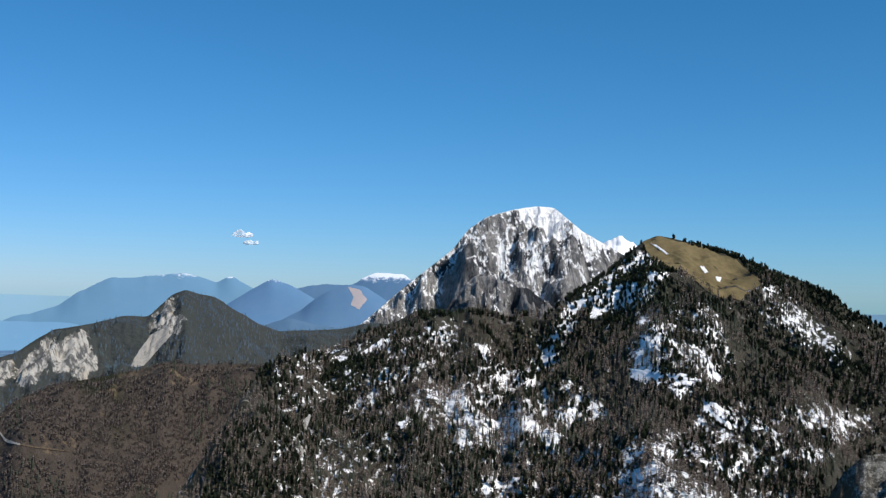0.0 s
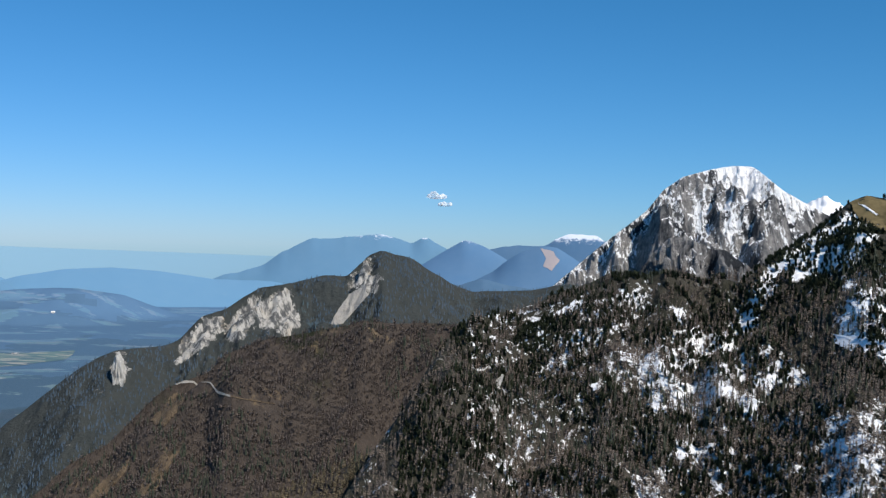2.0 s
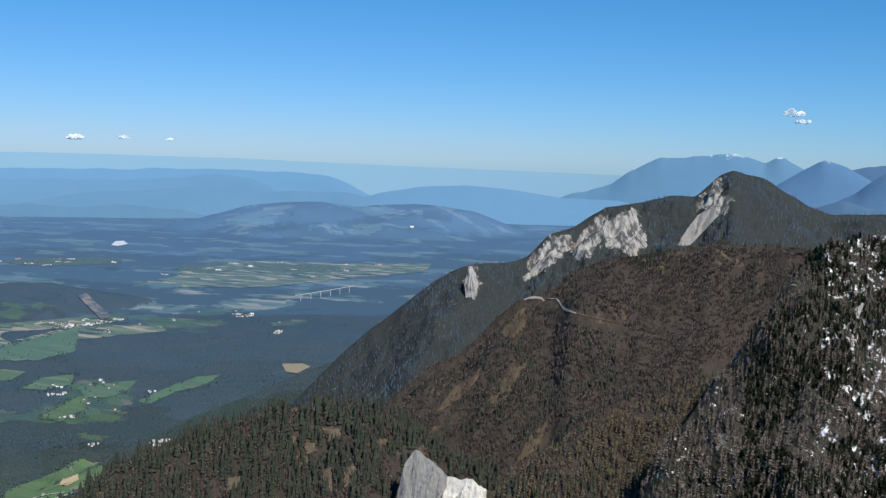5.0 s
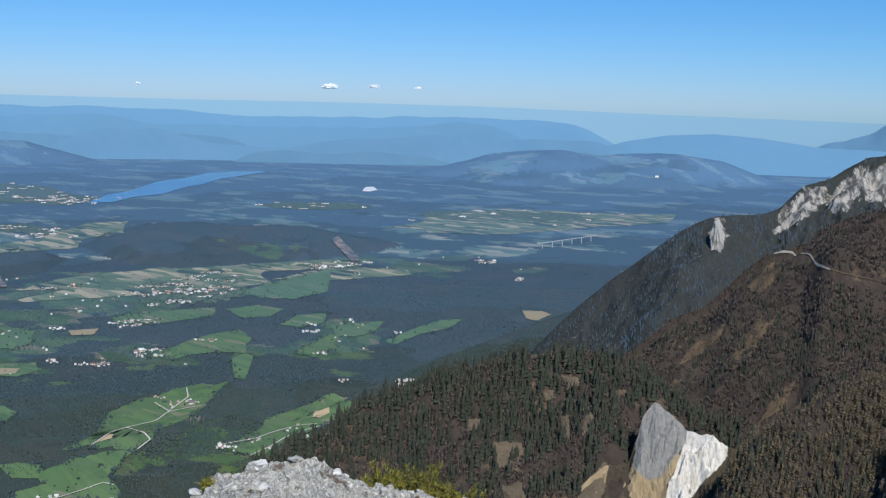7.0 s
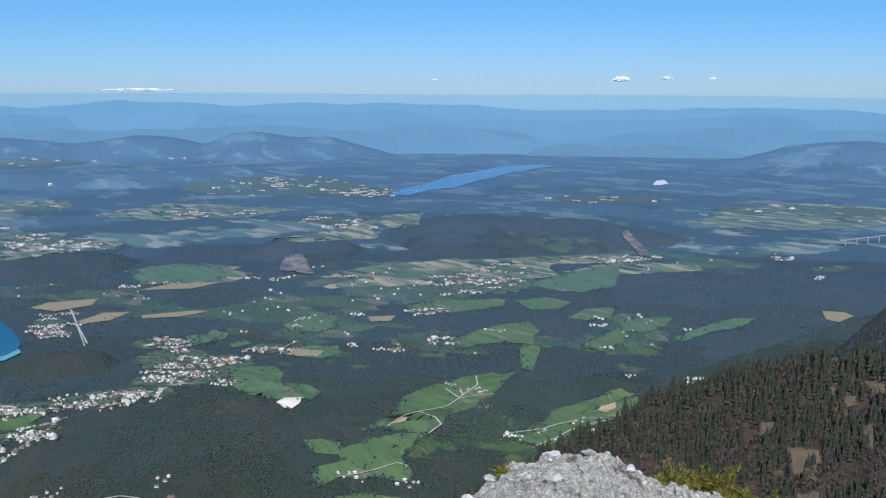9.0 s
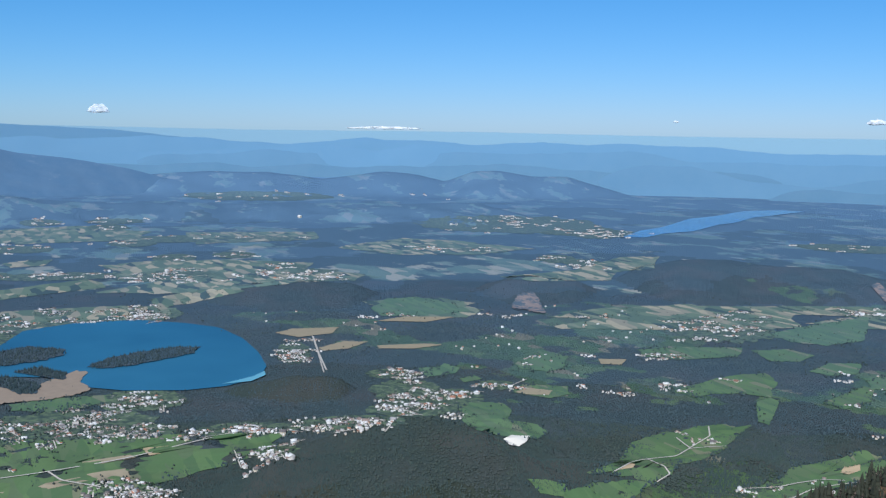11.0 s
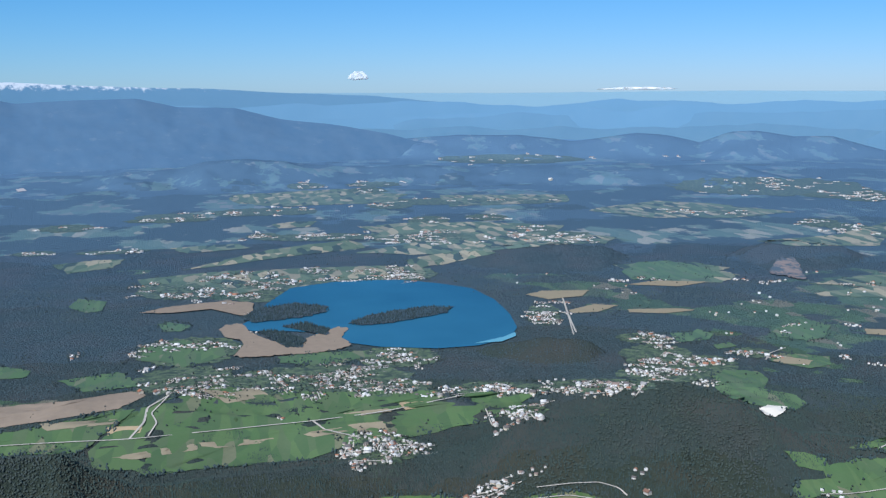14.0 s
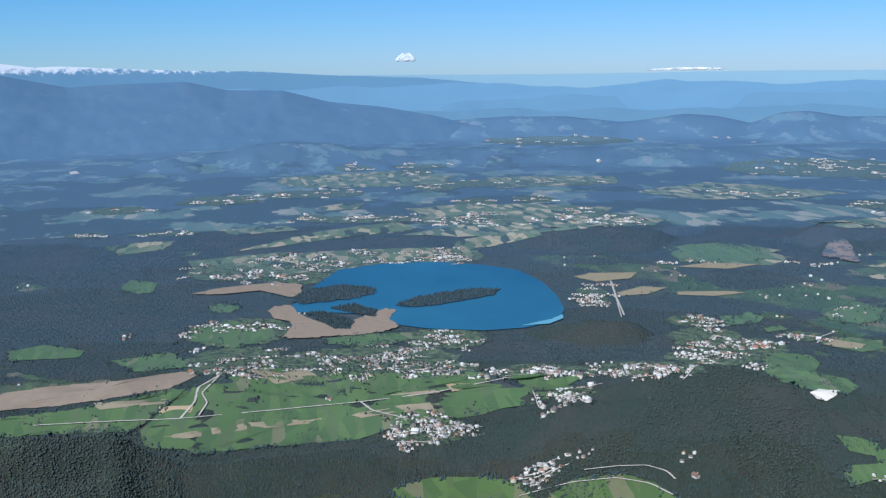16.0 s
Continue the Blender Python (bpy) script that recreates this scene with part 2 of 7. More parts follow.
class Ridge:
    """A ridge seen from the summit: heading and height angle along its crest, and its distance there."""

    def __init__(self, crest, dist, front, back, amp=0.0, grain=0.01, jag=0.0, seed=1, curve=0.0, soft=0.14):
        crest = sorted(crest)
        caz, cel = np.array(crest).T
        self.caz = np.arange(caz[0], caz[-1] + 0.05, 0.05)
        w = np.exp(-0.5 * (np.arange(-12, 13) * 0.05 / soft) ** 2)
        self.cel = np.convolve(np.pad(np.interp(self.caz, caz, cel), 12, mode="edge"), w / w.sum(), "valid")
        d = sorted(dist) if isinstance(dist, list) else [(0, dist)]
        self.daz, self.dr = np.array(d).T
        w = np.exp(-0.5 * (np.arange(-160, 161) * 0.05 / 2.6) ** 2)
        self.low = np.convolve(np.pad(self.cel, 160, mode="edge"), w / w.sum(), "valid")
        self.front, self.back, self.amp, self.grain, self.jag, self.seed, self.curve = front, back, amp, grain, jag, seed, curve

    def rc(self, az):
        return np.interp(az, self.daz, self.dr)

    def zc(self, az):
        rc = self.rc(az)
        z = rc * np.tan(np.radians(np.interp(az, self.caz, self.cel)))
        return z + self.jag * 2 * fbm(np.asarray(az) * rc / 57.3 * self.grain * 3, 0.5 + 0 * rc, 4, self.seed + 7)

    def h(self, az, r):
        az, r = np.broadcast_arrays(np.asarray(az, float), np.asarray(r, float))
        rc, zc = self.rc(az), self.zc(az)
        d = rc - r
        drop = np.where(d > 0, self.front * d + self.curve * d * d, -self.back * d)
        x, y = xy(az, r)
        n = fbm(x * self.grain, y * self.grain, 5, self.seed, True) + 0.6 * fbm(x * self.grain * 3, y * self.grain * 3, 4, self.seed + 3)
        if self.blur:
            zc2 = rc * np.tan(np.radians(np.interp(az, self.caz, self.low)))
            drop = drop - (zc2 - zc) * smooth(d, 0, self.blur)
        z = zc - drop + self.amp * n * smooth(np.abs(d), 0, rc * 0.03) + self.relief(x, y) * smooth(np.abs(d), 0, rc * 0.004)
        return np.where(self.capped, np.minimum(z, r * zc / rc - 0.0006 * np.abs(d)), z)

    capped, blur = True, 0

    def relief(self, x, y):
        return 0.0

    def mesh(self, name, az0, az1, daz, depth, behind, dr, mats, far=False, pick=None):
        az = np.arange(az0, az1 + daz, daz)[:, None]
        d = np.concatenate([np.linspace(-depth, 0, int(depth / dr) + 1), np.linspace(0, behind, max(3, int(behind / dr / 3)))[1:] if behind else np.zeros(0)])[None]
        r = self.rc(az) + d
        z = self.h(az, r)
        self.surface = Surface(az[:, 0], r, z)
        x, y = xy(az, r)
        P = placed(az + 0 * r, r, z) if far else np.stack([x, y, z], -1)
        uv = np.stack([x, y], -1) / 1000
        fm = None
        if pick is not None:
            fm = pick((az + 0 * r)[:-1, :-1], r[:-1, :-1])
        return grid_mesh(name, P, mats, uv, fm)


def thing(name, me, label="", category="", kind="", group=""):
    return tagged(new(name, me), label, category, group, kind)


def part(name, me, parent, label=""):
    ob = new(name, me)
    ob.parent = parent
    if label:
        ob["label"] = label
    return ob


# ---- the valley and the far ranges ----
HILLS = []     # wooded hills in the valley: crest, true distance, front and back slope
HILLS.append(Ridge([(62, -9.2), (60, -7.9), (58.9, -7.65), (57, -6.84), (55.1, -6.43), (52.9, -6.35), (50.6, -6.58), (47.4, -6.55), (45.1, -6.97), (42.7, -7.37), (40.9, -8.0), (39, -9.2)], 9800, 0.16, 0.3, 30, 0.002, 14, 3))
HILLS.append(Ridge([(83, -9.3), (81.2, -8.75), (79.8, -8.4), (78.8, -8.2), (76.5, -7.98), (74.1, -7.92), (72, -8.1), (70, -8.8), (67.5, -10)], 8600, 0.12, 0.3, 20, 0.002, 12, 4))
HILLS.append(Ridge([(67.4, -10), (66.4, -8.9), (65.3, -8), (63.3, -7.51), (60.4, -7.7), (59, -8.22), (57, -9.6)], 9000, 0.12, 0.3, 20, 0.002, 12, 5))
HILLS.append(Ridge([(82, -16), (81.1, -14.9), (80.2, -14.25), (78.1, -13.23), (75.1, -12.75), (72.8, -12.85), (71.6, -13.67), (70.4, -16)], 5400, 0.30, 0.4, 14, 0.003, 10, 6))
HILLS.append(Ridge([(112, -5), (99.6, -4.6), (96.8, -3.98), (94, -3.86), (92.6, -3.53), (90.6, -3.43), (87.7, -3.71), (85.4, -3.87), (76.6, -3.96), (66, -3.82), (62, -4.6), (59.5, -6.5)], 16800, 0.12, 0.2, 160, 0.0006, 30, 8))
HILLS.append(Ridge([(90, -4.5), (86.5, -3.5), (85.4, -2.79), (83, -2.54), (79.5, -2.29), (76.6, -2.31), (73.8, -2.62), (72.3, -2.48), (70.7, -2.21), (69, -2.35), (67.4, -2.72), (66, -2.16), (64.7, -2.08), (62.9, -2.36), (61.1, -2.35), (58, -3.2), (50, -3.6)], 22500, 0.25, 0.2, 160, 0.0005, 25, 9))
HILLS.append(Ridge([(46, -5), (43, -4.4), (41.6, -3.54), (39.9, -3.21), (38.1, -2.64), (36.4, -2.39), (34, -2.3), (32.3, -2.56), (30.6, -2.37), (28.3, -2.35), (26.1, -2.64), (22.8, -3.77), (20, -4.6)], 20000, 0.20, 0.2, 160, 0.0006, 25, 10))
# foothills under the mountain, dark forest
HILLS.append(Ridge([(120, -18.5), (105.8, -17.3), (100.4, -17.6), (98.8, -18.7), (96.8, -19.6), (88.1, -19.3), (81.1, -18.8), (77.8, -17.84), (76.5, -16.96), (73.9, -16.04), (70.7, -14.92), (67.8, -14.92), (65, -15.58), (62, -17), (58, -19)],
             [(58, 3600), (66, 3900), (71, 3900), (77, 3700), (90, 3450), (120, 3600)], 0.22, 0.35, 60, 0.003, 12, 12))
HILLS.append(Ridge([(66, -19), (62.6, -17.0), (57.8, -16.8), (54.8, -16.9), (51.8, -16.9), (48.7, -16.7), (45.8, -15.8), (41.5, -13.9), (37.4, -12.18), (33, -10.4), (30, -8.6), (26, -7), (20, -7)],
             [(20, 5600), (37, 5000), (42, 4500), (50, 4200), (66, 3700)], 0.20, 0.30, 70, 0.003, 12, 14))


def valley(az, r):
    """Height over true heading and distance."""
    x, y = xy(az, r)
    z = FLOOR + 60 * np.minimum(0, fbm(x / 2600, y / 2600, 4, 21)) * smooth(r, 9500, 13000)
    spur = np.maximum(0, fbm(x / 620, y / 620, 4, 23, True) + 0.05)
    z = z + 130 * spur * smooth(r, 2600, 3200) * (1 - smooth(r, 4500, 5300)) * smooth(az, 30, 40)
    top = np.full(np.shape(z), -1)
    for k, hill in enumerate(HILLS):
        zk = hill.h(az, r)
        top = np.where(zk > z, k, top)
        z = np.maximum(z, zk)
    return z, top


def ground_height(az, r):
    """The ground sheet: the cone under the summit, then the valley."""
    z, top = valley(az, np.maximum(r, 900))
    cone = -2.6 - 0.56 * r - 20 * smooth(r, 10, 60) + 40 * fbm(r * 0.004, az * 0.05, 3, 5) * smooth(r, 40, 400)
    cone = np.where(r < 2300, cone, -9e9)
    return np.maximum(z, cone), np.where(cone > z, -2, top)


daz = 0.19
AZ = np.concatenate([np.arange(-180, -30, 4.0), np.arange(-30, 14, 1.0), np.arange(14, 112, daz), np.arange(112, 180.1, 4.0)])
el = np.concatenate([np.linspace(-29.5, -20, 60), np.linspace(-20, -9, 210)[1:], np.linspace(-9, -2.9, 170)[1:]])
RR = np.concatenate([np.geomspace(0.05, 2250, 60), FLOOR / np.tan(np.radians(el))])
azg, rg = np.meshgrid(AZ, RR, indexing="ij")
zg, topg = ground_height(azg, rg)
Pg = placed(azg, rg, zg)
xg, yg = xy(azg, rg)
GROUND = Surface(AZ, rg, zg)
# distance jittered, so that the steps of painted haze don't show as lines
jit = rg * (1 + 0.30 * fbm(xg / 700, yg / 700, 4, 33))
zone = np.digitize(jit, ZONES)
zone = np.where((topg >= 0) & (topg < 4), np.maximum(zone - 1, 1), zone)      # the dark wooded hills: a zone less haze in their colour
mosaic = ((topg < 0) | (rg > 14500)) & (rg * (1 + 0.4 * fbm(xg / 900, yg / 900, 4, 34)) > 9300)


def openness(az, r, x, y):
    """How open the land is: meadows over 0.12, woods below."""
    e = np.degrees(np.arctan2(FLOOR, r))
    v = fbm(x / 1000, y / 1000, 5, 51) + 0.35 * fbm(x / 260, y / 260, 3, 52) - 0.012
    for a0, e0, w, h, k in ((54, -11.6, 12, 1.6, 0.09), (62, -13.2, 7, 1.0, 0.07), (98, -12.4, 7, 1.5, -0.02), (92, -9.4, 12, 0.9, 0.12), (60, -9.3, 14, 0.8, 0.10), (72.5, -11.7, 5, 0.9, -0.22), (78, -8.9, 5, 0.5, -0.16), (68.5, -14.2, 3.2, 0.8, 0.22), (77, -15.6, 6, 0.3, 0.2), (48, -13.5, 8, 1.2, 0.06), (86, -8, 20, 0.7, 0.04), (34.5, -10.8, 5, 2.6, -0.32), (40, -13.4, 4, 1.9, -0.3), (38, -15.6, 6, 2.2, -0.4), (90, -12, 3.5, 1.6, -0.2), (100, -12.5, 6, 1.8, -0.12), (74, -18.5, 12, 2.4, -0.22), (100, -19.5, 14, 2, -0.25), (44, -16, 7, 2.5, -0.06)):
        v = v + k * np.exp(-((az - a0) / w) ** 2 - ((e - e0) / h) ** 2)
    return v


open_g = openness(azg, rg, xg, yg) - 0.13 * (topg >= 0) * (rg > 4900) - 0.3 * (topg == -2)
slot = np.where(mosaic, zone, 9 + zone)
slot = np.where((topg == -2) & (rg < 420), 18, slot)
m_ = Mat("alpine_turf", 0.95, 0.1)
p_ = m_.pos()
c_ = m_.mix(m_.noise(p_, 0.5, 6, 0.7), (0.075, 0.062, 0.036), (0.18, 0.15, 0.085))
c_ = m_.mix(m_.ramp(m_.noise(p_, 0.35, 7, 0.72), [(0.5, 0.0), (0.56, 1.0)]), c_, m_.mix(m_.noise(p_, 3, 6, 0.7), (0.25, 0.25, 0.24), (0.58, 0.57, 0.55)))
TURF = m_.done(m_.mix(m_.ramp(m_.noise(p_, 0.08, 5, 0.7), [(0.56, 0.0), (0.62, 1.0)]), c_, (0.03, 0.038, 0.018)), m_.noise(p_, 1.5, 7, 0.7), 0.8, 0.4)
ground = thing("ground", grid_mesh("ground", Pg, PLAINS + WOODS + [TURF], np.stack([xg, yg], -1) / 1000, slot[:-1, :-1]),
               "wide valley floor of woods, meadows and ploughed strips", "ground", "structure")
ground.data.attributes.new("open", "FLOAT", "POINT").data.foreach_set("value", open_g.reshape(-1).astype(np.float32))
OPEN = Surface(AZ, rg, open_g)

# far ranges, plain blue distance: the haze is mixed into their colours
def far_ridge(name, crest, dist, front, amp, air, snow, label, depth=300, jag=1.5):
    """A far range, drawn in to dist; its crest keeps its angles. air: the share of haze in its colour."""
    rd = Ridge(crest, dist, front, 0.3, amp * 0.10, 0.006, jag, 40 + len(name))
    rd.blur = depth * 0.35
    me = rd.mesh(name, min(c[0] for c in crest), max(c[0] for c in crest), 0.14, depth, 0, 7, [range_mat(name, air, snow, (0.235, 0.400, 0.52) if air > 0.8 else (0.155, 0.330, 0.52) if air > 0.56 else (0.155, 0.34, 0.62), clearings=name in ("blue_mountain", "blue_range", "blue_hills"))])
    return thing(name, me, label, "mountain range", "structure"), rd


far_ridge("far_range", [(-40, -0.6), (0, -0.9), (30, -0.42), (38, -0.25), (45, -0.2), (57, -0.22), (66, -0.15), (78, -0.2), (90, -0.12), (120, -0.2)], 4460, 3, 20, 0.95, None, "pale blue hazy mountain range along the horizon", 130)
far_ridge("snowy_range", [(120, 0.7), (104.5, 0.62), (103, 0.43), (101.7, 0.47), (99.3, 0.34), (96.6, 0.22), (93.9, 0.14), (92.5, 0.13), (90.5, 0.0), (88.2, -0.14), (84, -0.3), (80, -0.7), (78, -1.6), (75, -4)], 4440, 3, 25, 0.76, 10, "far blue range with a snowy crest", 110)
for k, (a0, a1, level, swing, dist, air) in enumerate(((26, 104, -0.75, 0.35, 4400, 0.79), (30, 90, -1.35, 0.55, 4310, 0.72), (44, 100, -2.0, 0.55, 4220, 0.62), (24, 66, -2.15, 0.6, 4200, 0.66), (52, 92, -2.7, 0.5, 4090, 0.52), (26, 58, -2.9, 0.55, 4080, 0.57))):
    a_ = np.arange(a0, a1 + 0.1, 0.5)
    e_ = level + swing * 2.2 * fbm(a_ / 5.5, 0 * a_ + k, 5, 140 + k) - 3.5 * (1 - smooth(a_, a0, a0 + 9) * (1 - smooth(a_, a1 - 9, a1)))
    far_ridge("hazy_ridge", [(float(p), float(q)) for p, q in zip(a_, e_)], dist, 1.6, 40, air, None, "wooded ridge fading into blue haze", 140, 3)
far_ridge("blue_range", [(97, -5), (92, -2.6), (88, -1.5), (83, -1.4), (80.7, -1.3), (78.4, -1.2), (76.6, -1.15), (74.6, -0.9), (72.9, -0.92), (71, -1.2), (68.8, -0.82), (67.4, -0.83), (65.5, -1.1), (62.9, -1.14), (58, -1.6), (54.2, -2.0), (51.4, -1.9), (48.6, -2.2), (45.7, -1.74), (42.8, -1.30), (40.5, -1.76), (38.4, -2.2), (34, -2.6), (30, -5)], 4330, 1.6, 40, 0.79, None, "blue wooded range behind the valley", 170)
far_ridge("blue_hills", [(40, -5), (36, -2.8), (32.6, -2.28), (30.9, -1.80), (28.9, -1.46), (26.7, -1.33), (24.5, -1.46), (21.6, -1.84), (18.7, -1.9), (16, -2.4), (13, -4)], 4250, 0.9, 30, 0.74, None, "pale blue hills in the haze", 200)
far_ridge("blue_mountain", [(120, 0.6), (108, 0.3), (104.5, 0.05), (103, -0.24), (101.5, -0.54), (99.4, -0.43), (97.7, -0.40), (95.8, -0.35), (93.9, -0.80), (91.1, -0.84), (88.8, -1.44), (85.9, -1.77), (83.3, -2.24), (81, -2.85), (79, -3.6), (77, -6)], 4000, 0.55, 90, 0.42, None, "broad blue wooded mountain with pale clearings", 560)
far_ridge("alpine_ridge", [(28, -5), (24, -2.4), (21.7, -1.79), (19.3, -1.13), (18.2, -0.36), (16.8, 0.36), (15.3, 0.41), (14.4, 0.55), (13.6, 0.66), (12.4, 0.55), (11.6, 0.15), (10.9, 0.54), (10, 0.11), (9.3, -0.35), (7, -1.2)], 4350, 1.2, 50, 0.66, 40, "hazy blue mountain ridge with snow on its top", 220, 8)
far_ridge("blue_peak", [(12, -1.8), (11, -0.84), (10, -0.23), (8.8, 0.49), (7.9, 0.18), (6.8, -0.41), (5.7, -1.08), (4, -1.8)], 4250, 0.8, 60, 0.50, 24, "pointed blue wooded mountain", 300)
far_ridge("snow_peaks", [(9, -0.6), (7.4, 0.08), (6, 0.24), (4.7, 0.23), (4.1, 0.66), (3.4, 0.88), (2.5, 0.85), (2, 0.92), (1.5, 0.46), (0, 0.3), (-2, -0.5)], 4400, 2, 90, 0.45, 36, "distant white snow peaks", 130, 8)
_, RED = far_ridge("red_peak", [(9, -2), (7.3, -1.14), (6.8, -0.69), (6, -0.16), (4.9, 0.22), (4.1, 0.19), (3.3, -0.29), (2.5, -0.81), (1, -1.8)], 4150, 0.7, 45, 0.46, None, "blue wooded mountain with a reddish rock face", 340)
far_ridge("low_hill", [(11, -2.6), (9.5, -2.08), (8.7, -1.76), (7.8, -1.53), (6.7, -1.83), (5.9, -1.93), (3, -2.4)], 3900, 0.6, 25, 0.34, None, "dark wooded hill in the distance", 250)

# ---- the near mountains ----
R1 = Ridge([(-30, -3.5), (-24, -2.2), (-21.9, -1.41), (-20.1, -0.44), (-19.6, 0.1), (-17.8, 0.9), (-14.8, 1.99), (-12.8, 2.68), (-11, 3.01), (-10.2, 2.71), (-9.5, 2.07), (-8.8, 1.33), (-7.8, 0.59), (-6.9, -0.01), (-6, -0.61), (-5.2, -1.44), (-4.3, -1.23), (-3.4, -1.54), (-2.6, -1.26), (-1.4, -0.99), (-0.5, -1.3), (0.4, -1.03), (1.1, -0.89), (2.4, -1.65), (3.6, -1.96), (5.3, -2.86), (6.7, -3.2), (8.2, -3.57), (9.1, -4.1), (9.7, -4.82), (10.7, -6.31), (11.5, -7.79), (13.2, -10.18), (16, -14.5), (18, -19), (20, -26)],
           [(-30, 820), (-10, 800), (-5, 730), (1, 720), (6, 690), (10, 600), (16, 470), (20, 430)], 0.42, 0.5, 34, 0.012, 2.0, 61)
R2 = Ridge([(0, -3.2), (4, -3.11), (6.7, -3.47), (8.7, -3.91), (10.3, -3.84), (12.3, -3.99), (14, -3.86), (15.1, -4.2), (16.9, -4.56), (19.2, -4.9), (21, -5.6), (21.8, -6.49), (23.3, -7.05), (23.9, -7.3), (25, -8.32), (26.7, -10.09), (28.4, -10.9), (29.6, -12), (31.3, -13.2), (34, -15.5), (38, -19)],
           [(0, 1000), (12, 980), (22, 900), (30, 820), (38, 700)], 0.48, 0.5, 40, 0.008, 2.0, 62)
R3 = Ridge([(0, -8.5), (6, -9), (9.2, -9.65), (12, -9.9), (14.9, -11.42), (17.8, -12.6), (20, -13.7), (22.1, -14.95), (23.9, -16.4), (25, -18), (27, -22)],
           [(0, 600), (12, 560), (20, 520), (27, 470)], 0.40, 0.6, 14, 0.012, 2.0, 63)
HN = Ridge([(60, -24), (54, -21), (51, -19.5), (48.5, -18.07), (46.7, -17.25), (45, -16.12), (43.2, -15.25), (40.8, -14.40), (38.1, -13.55), (35.7, -12.97), (33.6, -12.70), (31.9, -12.70), (30.1, -13.31), (28.9, -14.0), (27.7, -14.9), (26.5, -15.6), (24.8, -16.0), (22, -18), (18, -21)],
           [(18, 600), (36, 640), (60, 560)], 0.55, 0.5, 26, 0.012, 1.5, 64)
HS = Ridge([(44, -24), (40, -18.5), (37.5, -15.2), (35.3, -12.6), (33.1, -10.4), (31.4, -8.9), (29.7, -7.6), (28, -6.3), (27.1, -5.75), (26.3, -5.44), (25.1, -5.26), (23.9, -5.14), (23.3, -4.95), (22.2, -3.71), (21, -3.38), (20.2, -2.77), (19.3, -2.24), (18.1, -2.11), (17.3, -1.94), (16.1, -1.6), (14.9, -1.62), (14.4, -1.11), (13.8, -0.42), (13.1, -0.13), (12.4, -0.37), (11.5, -0.57), (10.7, -1.12), (9.5, -1.8), (8.4, -2.18), (6.7, -2.19), (5.1, -2.04), (3.5, -1.69), (0, -2)],
           [(0, 1500), (14, 1400), (26, 1250), (44, 1150)], 0.62, 0.6, 45, 0.008, 3.0, 65)
SM = Ridge([(8, -5), (6, -3.4), (4.2, -1.82), (2.4, -0.19), (1.3, 0.71), (0.4, 1.46), (-0.5, 2.22), (-1.3, 3.26), (-2.2, 3.86), (-3.9, 4.33), (-4.8, 4.48), (-5.7, 4.41), (-6.3, 3.92), (-7.2, 3.2), (-8.2, 2.63), (-8.8, 2.35), (-10.3, 1.5), (-14, -0.5), (-18, -3)],
           [(-18, 1750), (-5, 1650), (8, 1500)], 0.62, 0.7, 130, 0.0075, 2.0, 66)
SB = Ridge([(5, -4), (2, -2.4), (0.1, -1.31), (-0.8, -0.13), (-1.5, 0.62), (-2.2, 0.84), (-3.4, 0.66), (-4.3, 0.38), (-5.2, -0.33), (-6, -0.75), (-9, -2.5)], 1330, 0.75, 0.9, 60, 0.012, 9.0, 68)
SP = Ridge([(-6, 0), (-8, 2.34), (-8.3, 2.57), (-8.7, 2.87), (-9.3, 2.93), (-9.8, 2.65), (-10.3, 2.22), (-13, 0)], 2200, 0.6, 0.7, 40, 0.02, 9.0, 67)


def crags(x, y):
    """Rock ribs and gullies on the big mountain."""
    warp = 14 * fbm(x * 0.02, y * 0.02, 3, 90)
    return 36 * fbm((x + warp) * 0.026, y * 0.012, 6, 86, True) + 24 * fbm((x - warp) * 0.06, y * 0.05, 6, 87, True) - 16


SM.relief = crags
SB.relief = lambda x, y: 1.5 * crags(x * 1.4, y * 1.4)


def ribs(x, y):
    """Ribs and hollows that run down the brown shoulder."""
    return 15 * fbm(x * 0.011, y * 0.006, 4, 108, True) + 9 * fbm(x * 0.04, y * 0.03, 3, 109, True) - 10


R2.relief = ribs


def hill_cliffs(x, y):
    """Ribs and clefts where the wooded hill breaks off."""
    az = np.degrees(np.arctan2(-x, y))
    w = smooth(az, 16.4, 17.4) * (1 - smooth(az, 23.4, 24.6)) + smooth(az, 12.8, 13.6) * (1 - smooth(az, 14.8, 15.4))
    return w * (30 * fbm(x * 0.05, y * 0.016, 5, 106, True) + 10 * fbm(x * 0.16, y * 0.12, 4, 107, True) - 12)


HS.relief = hill_cliffs


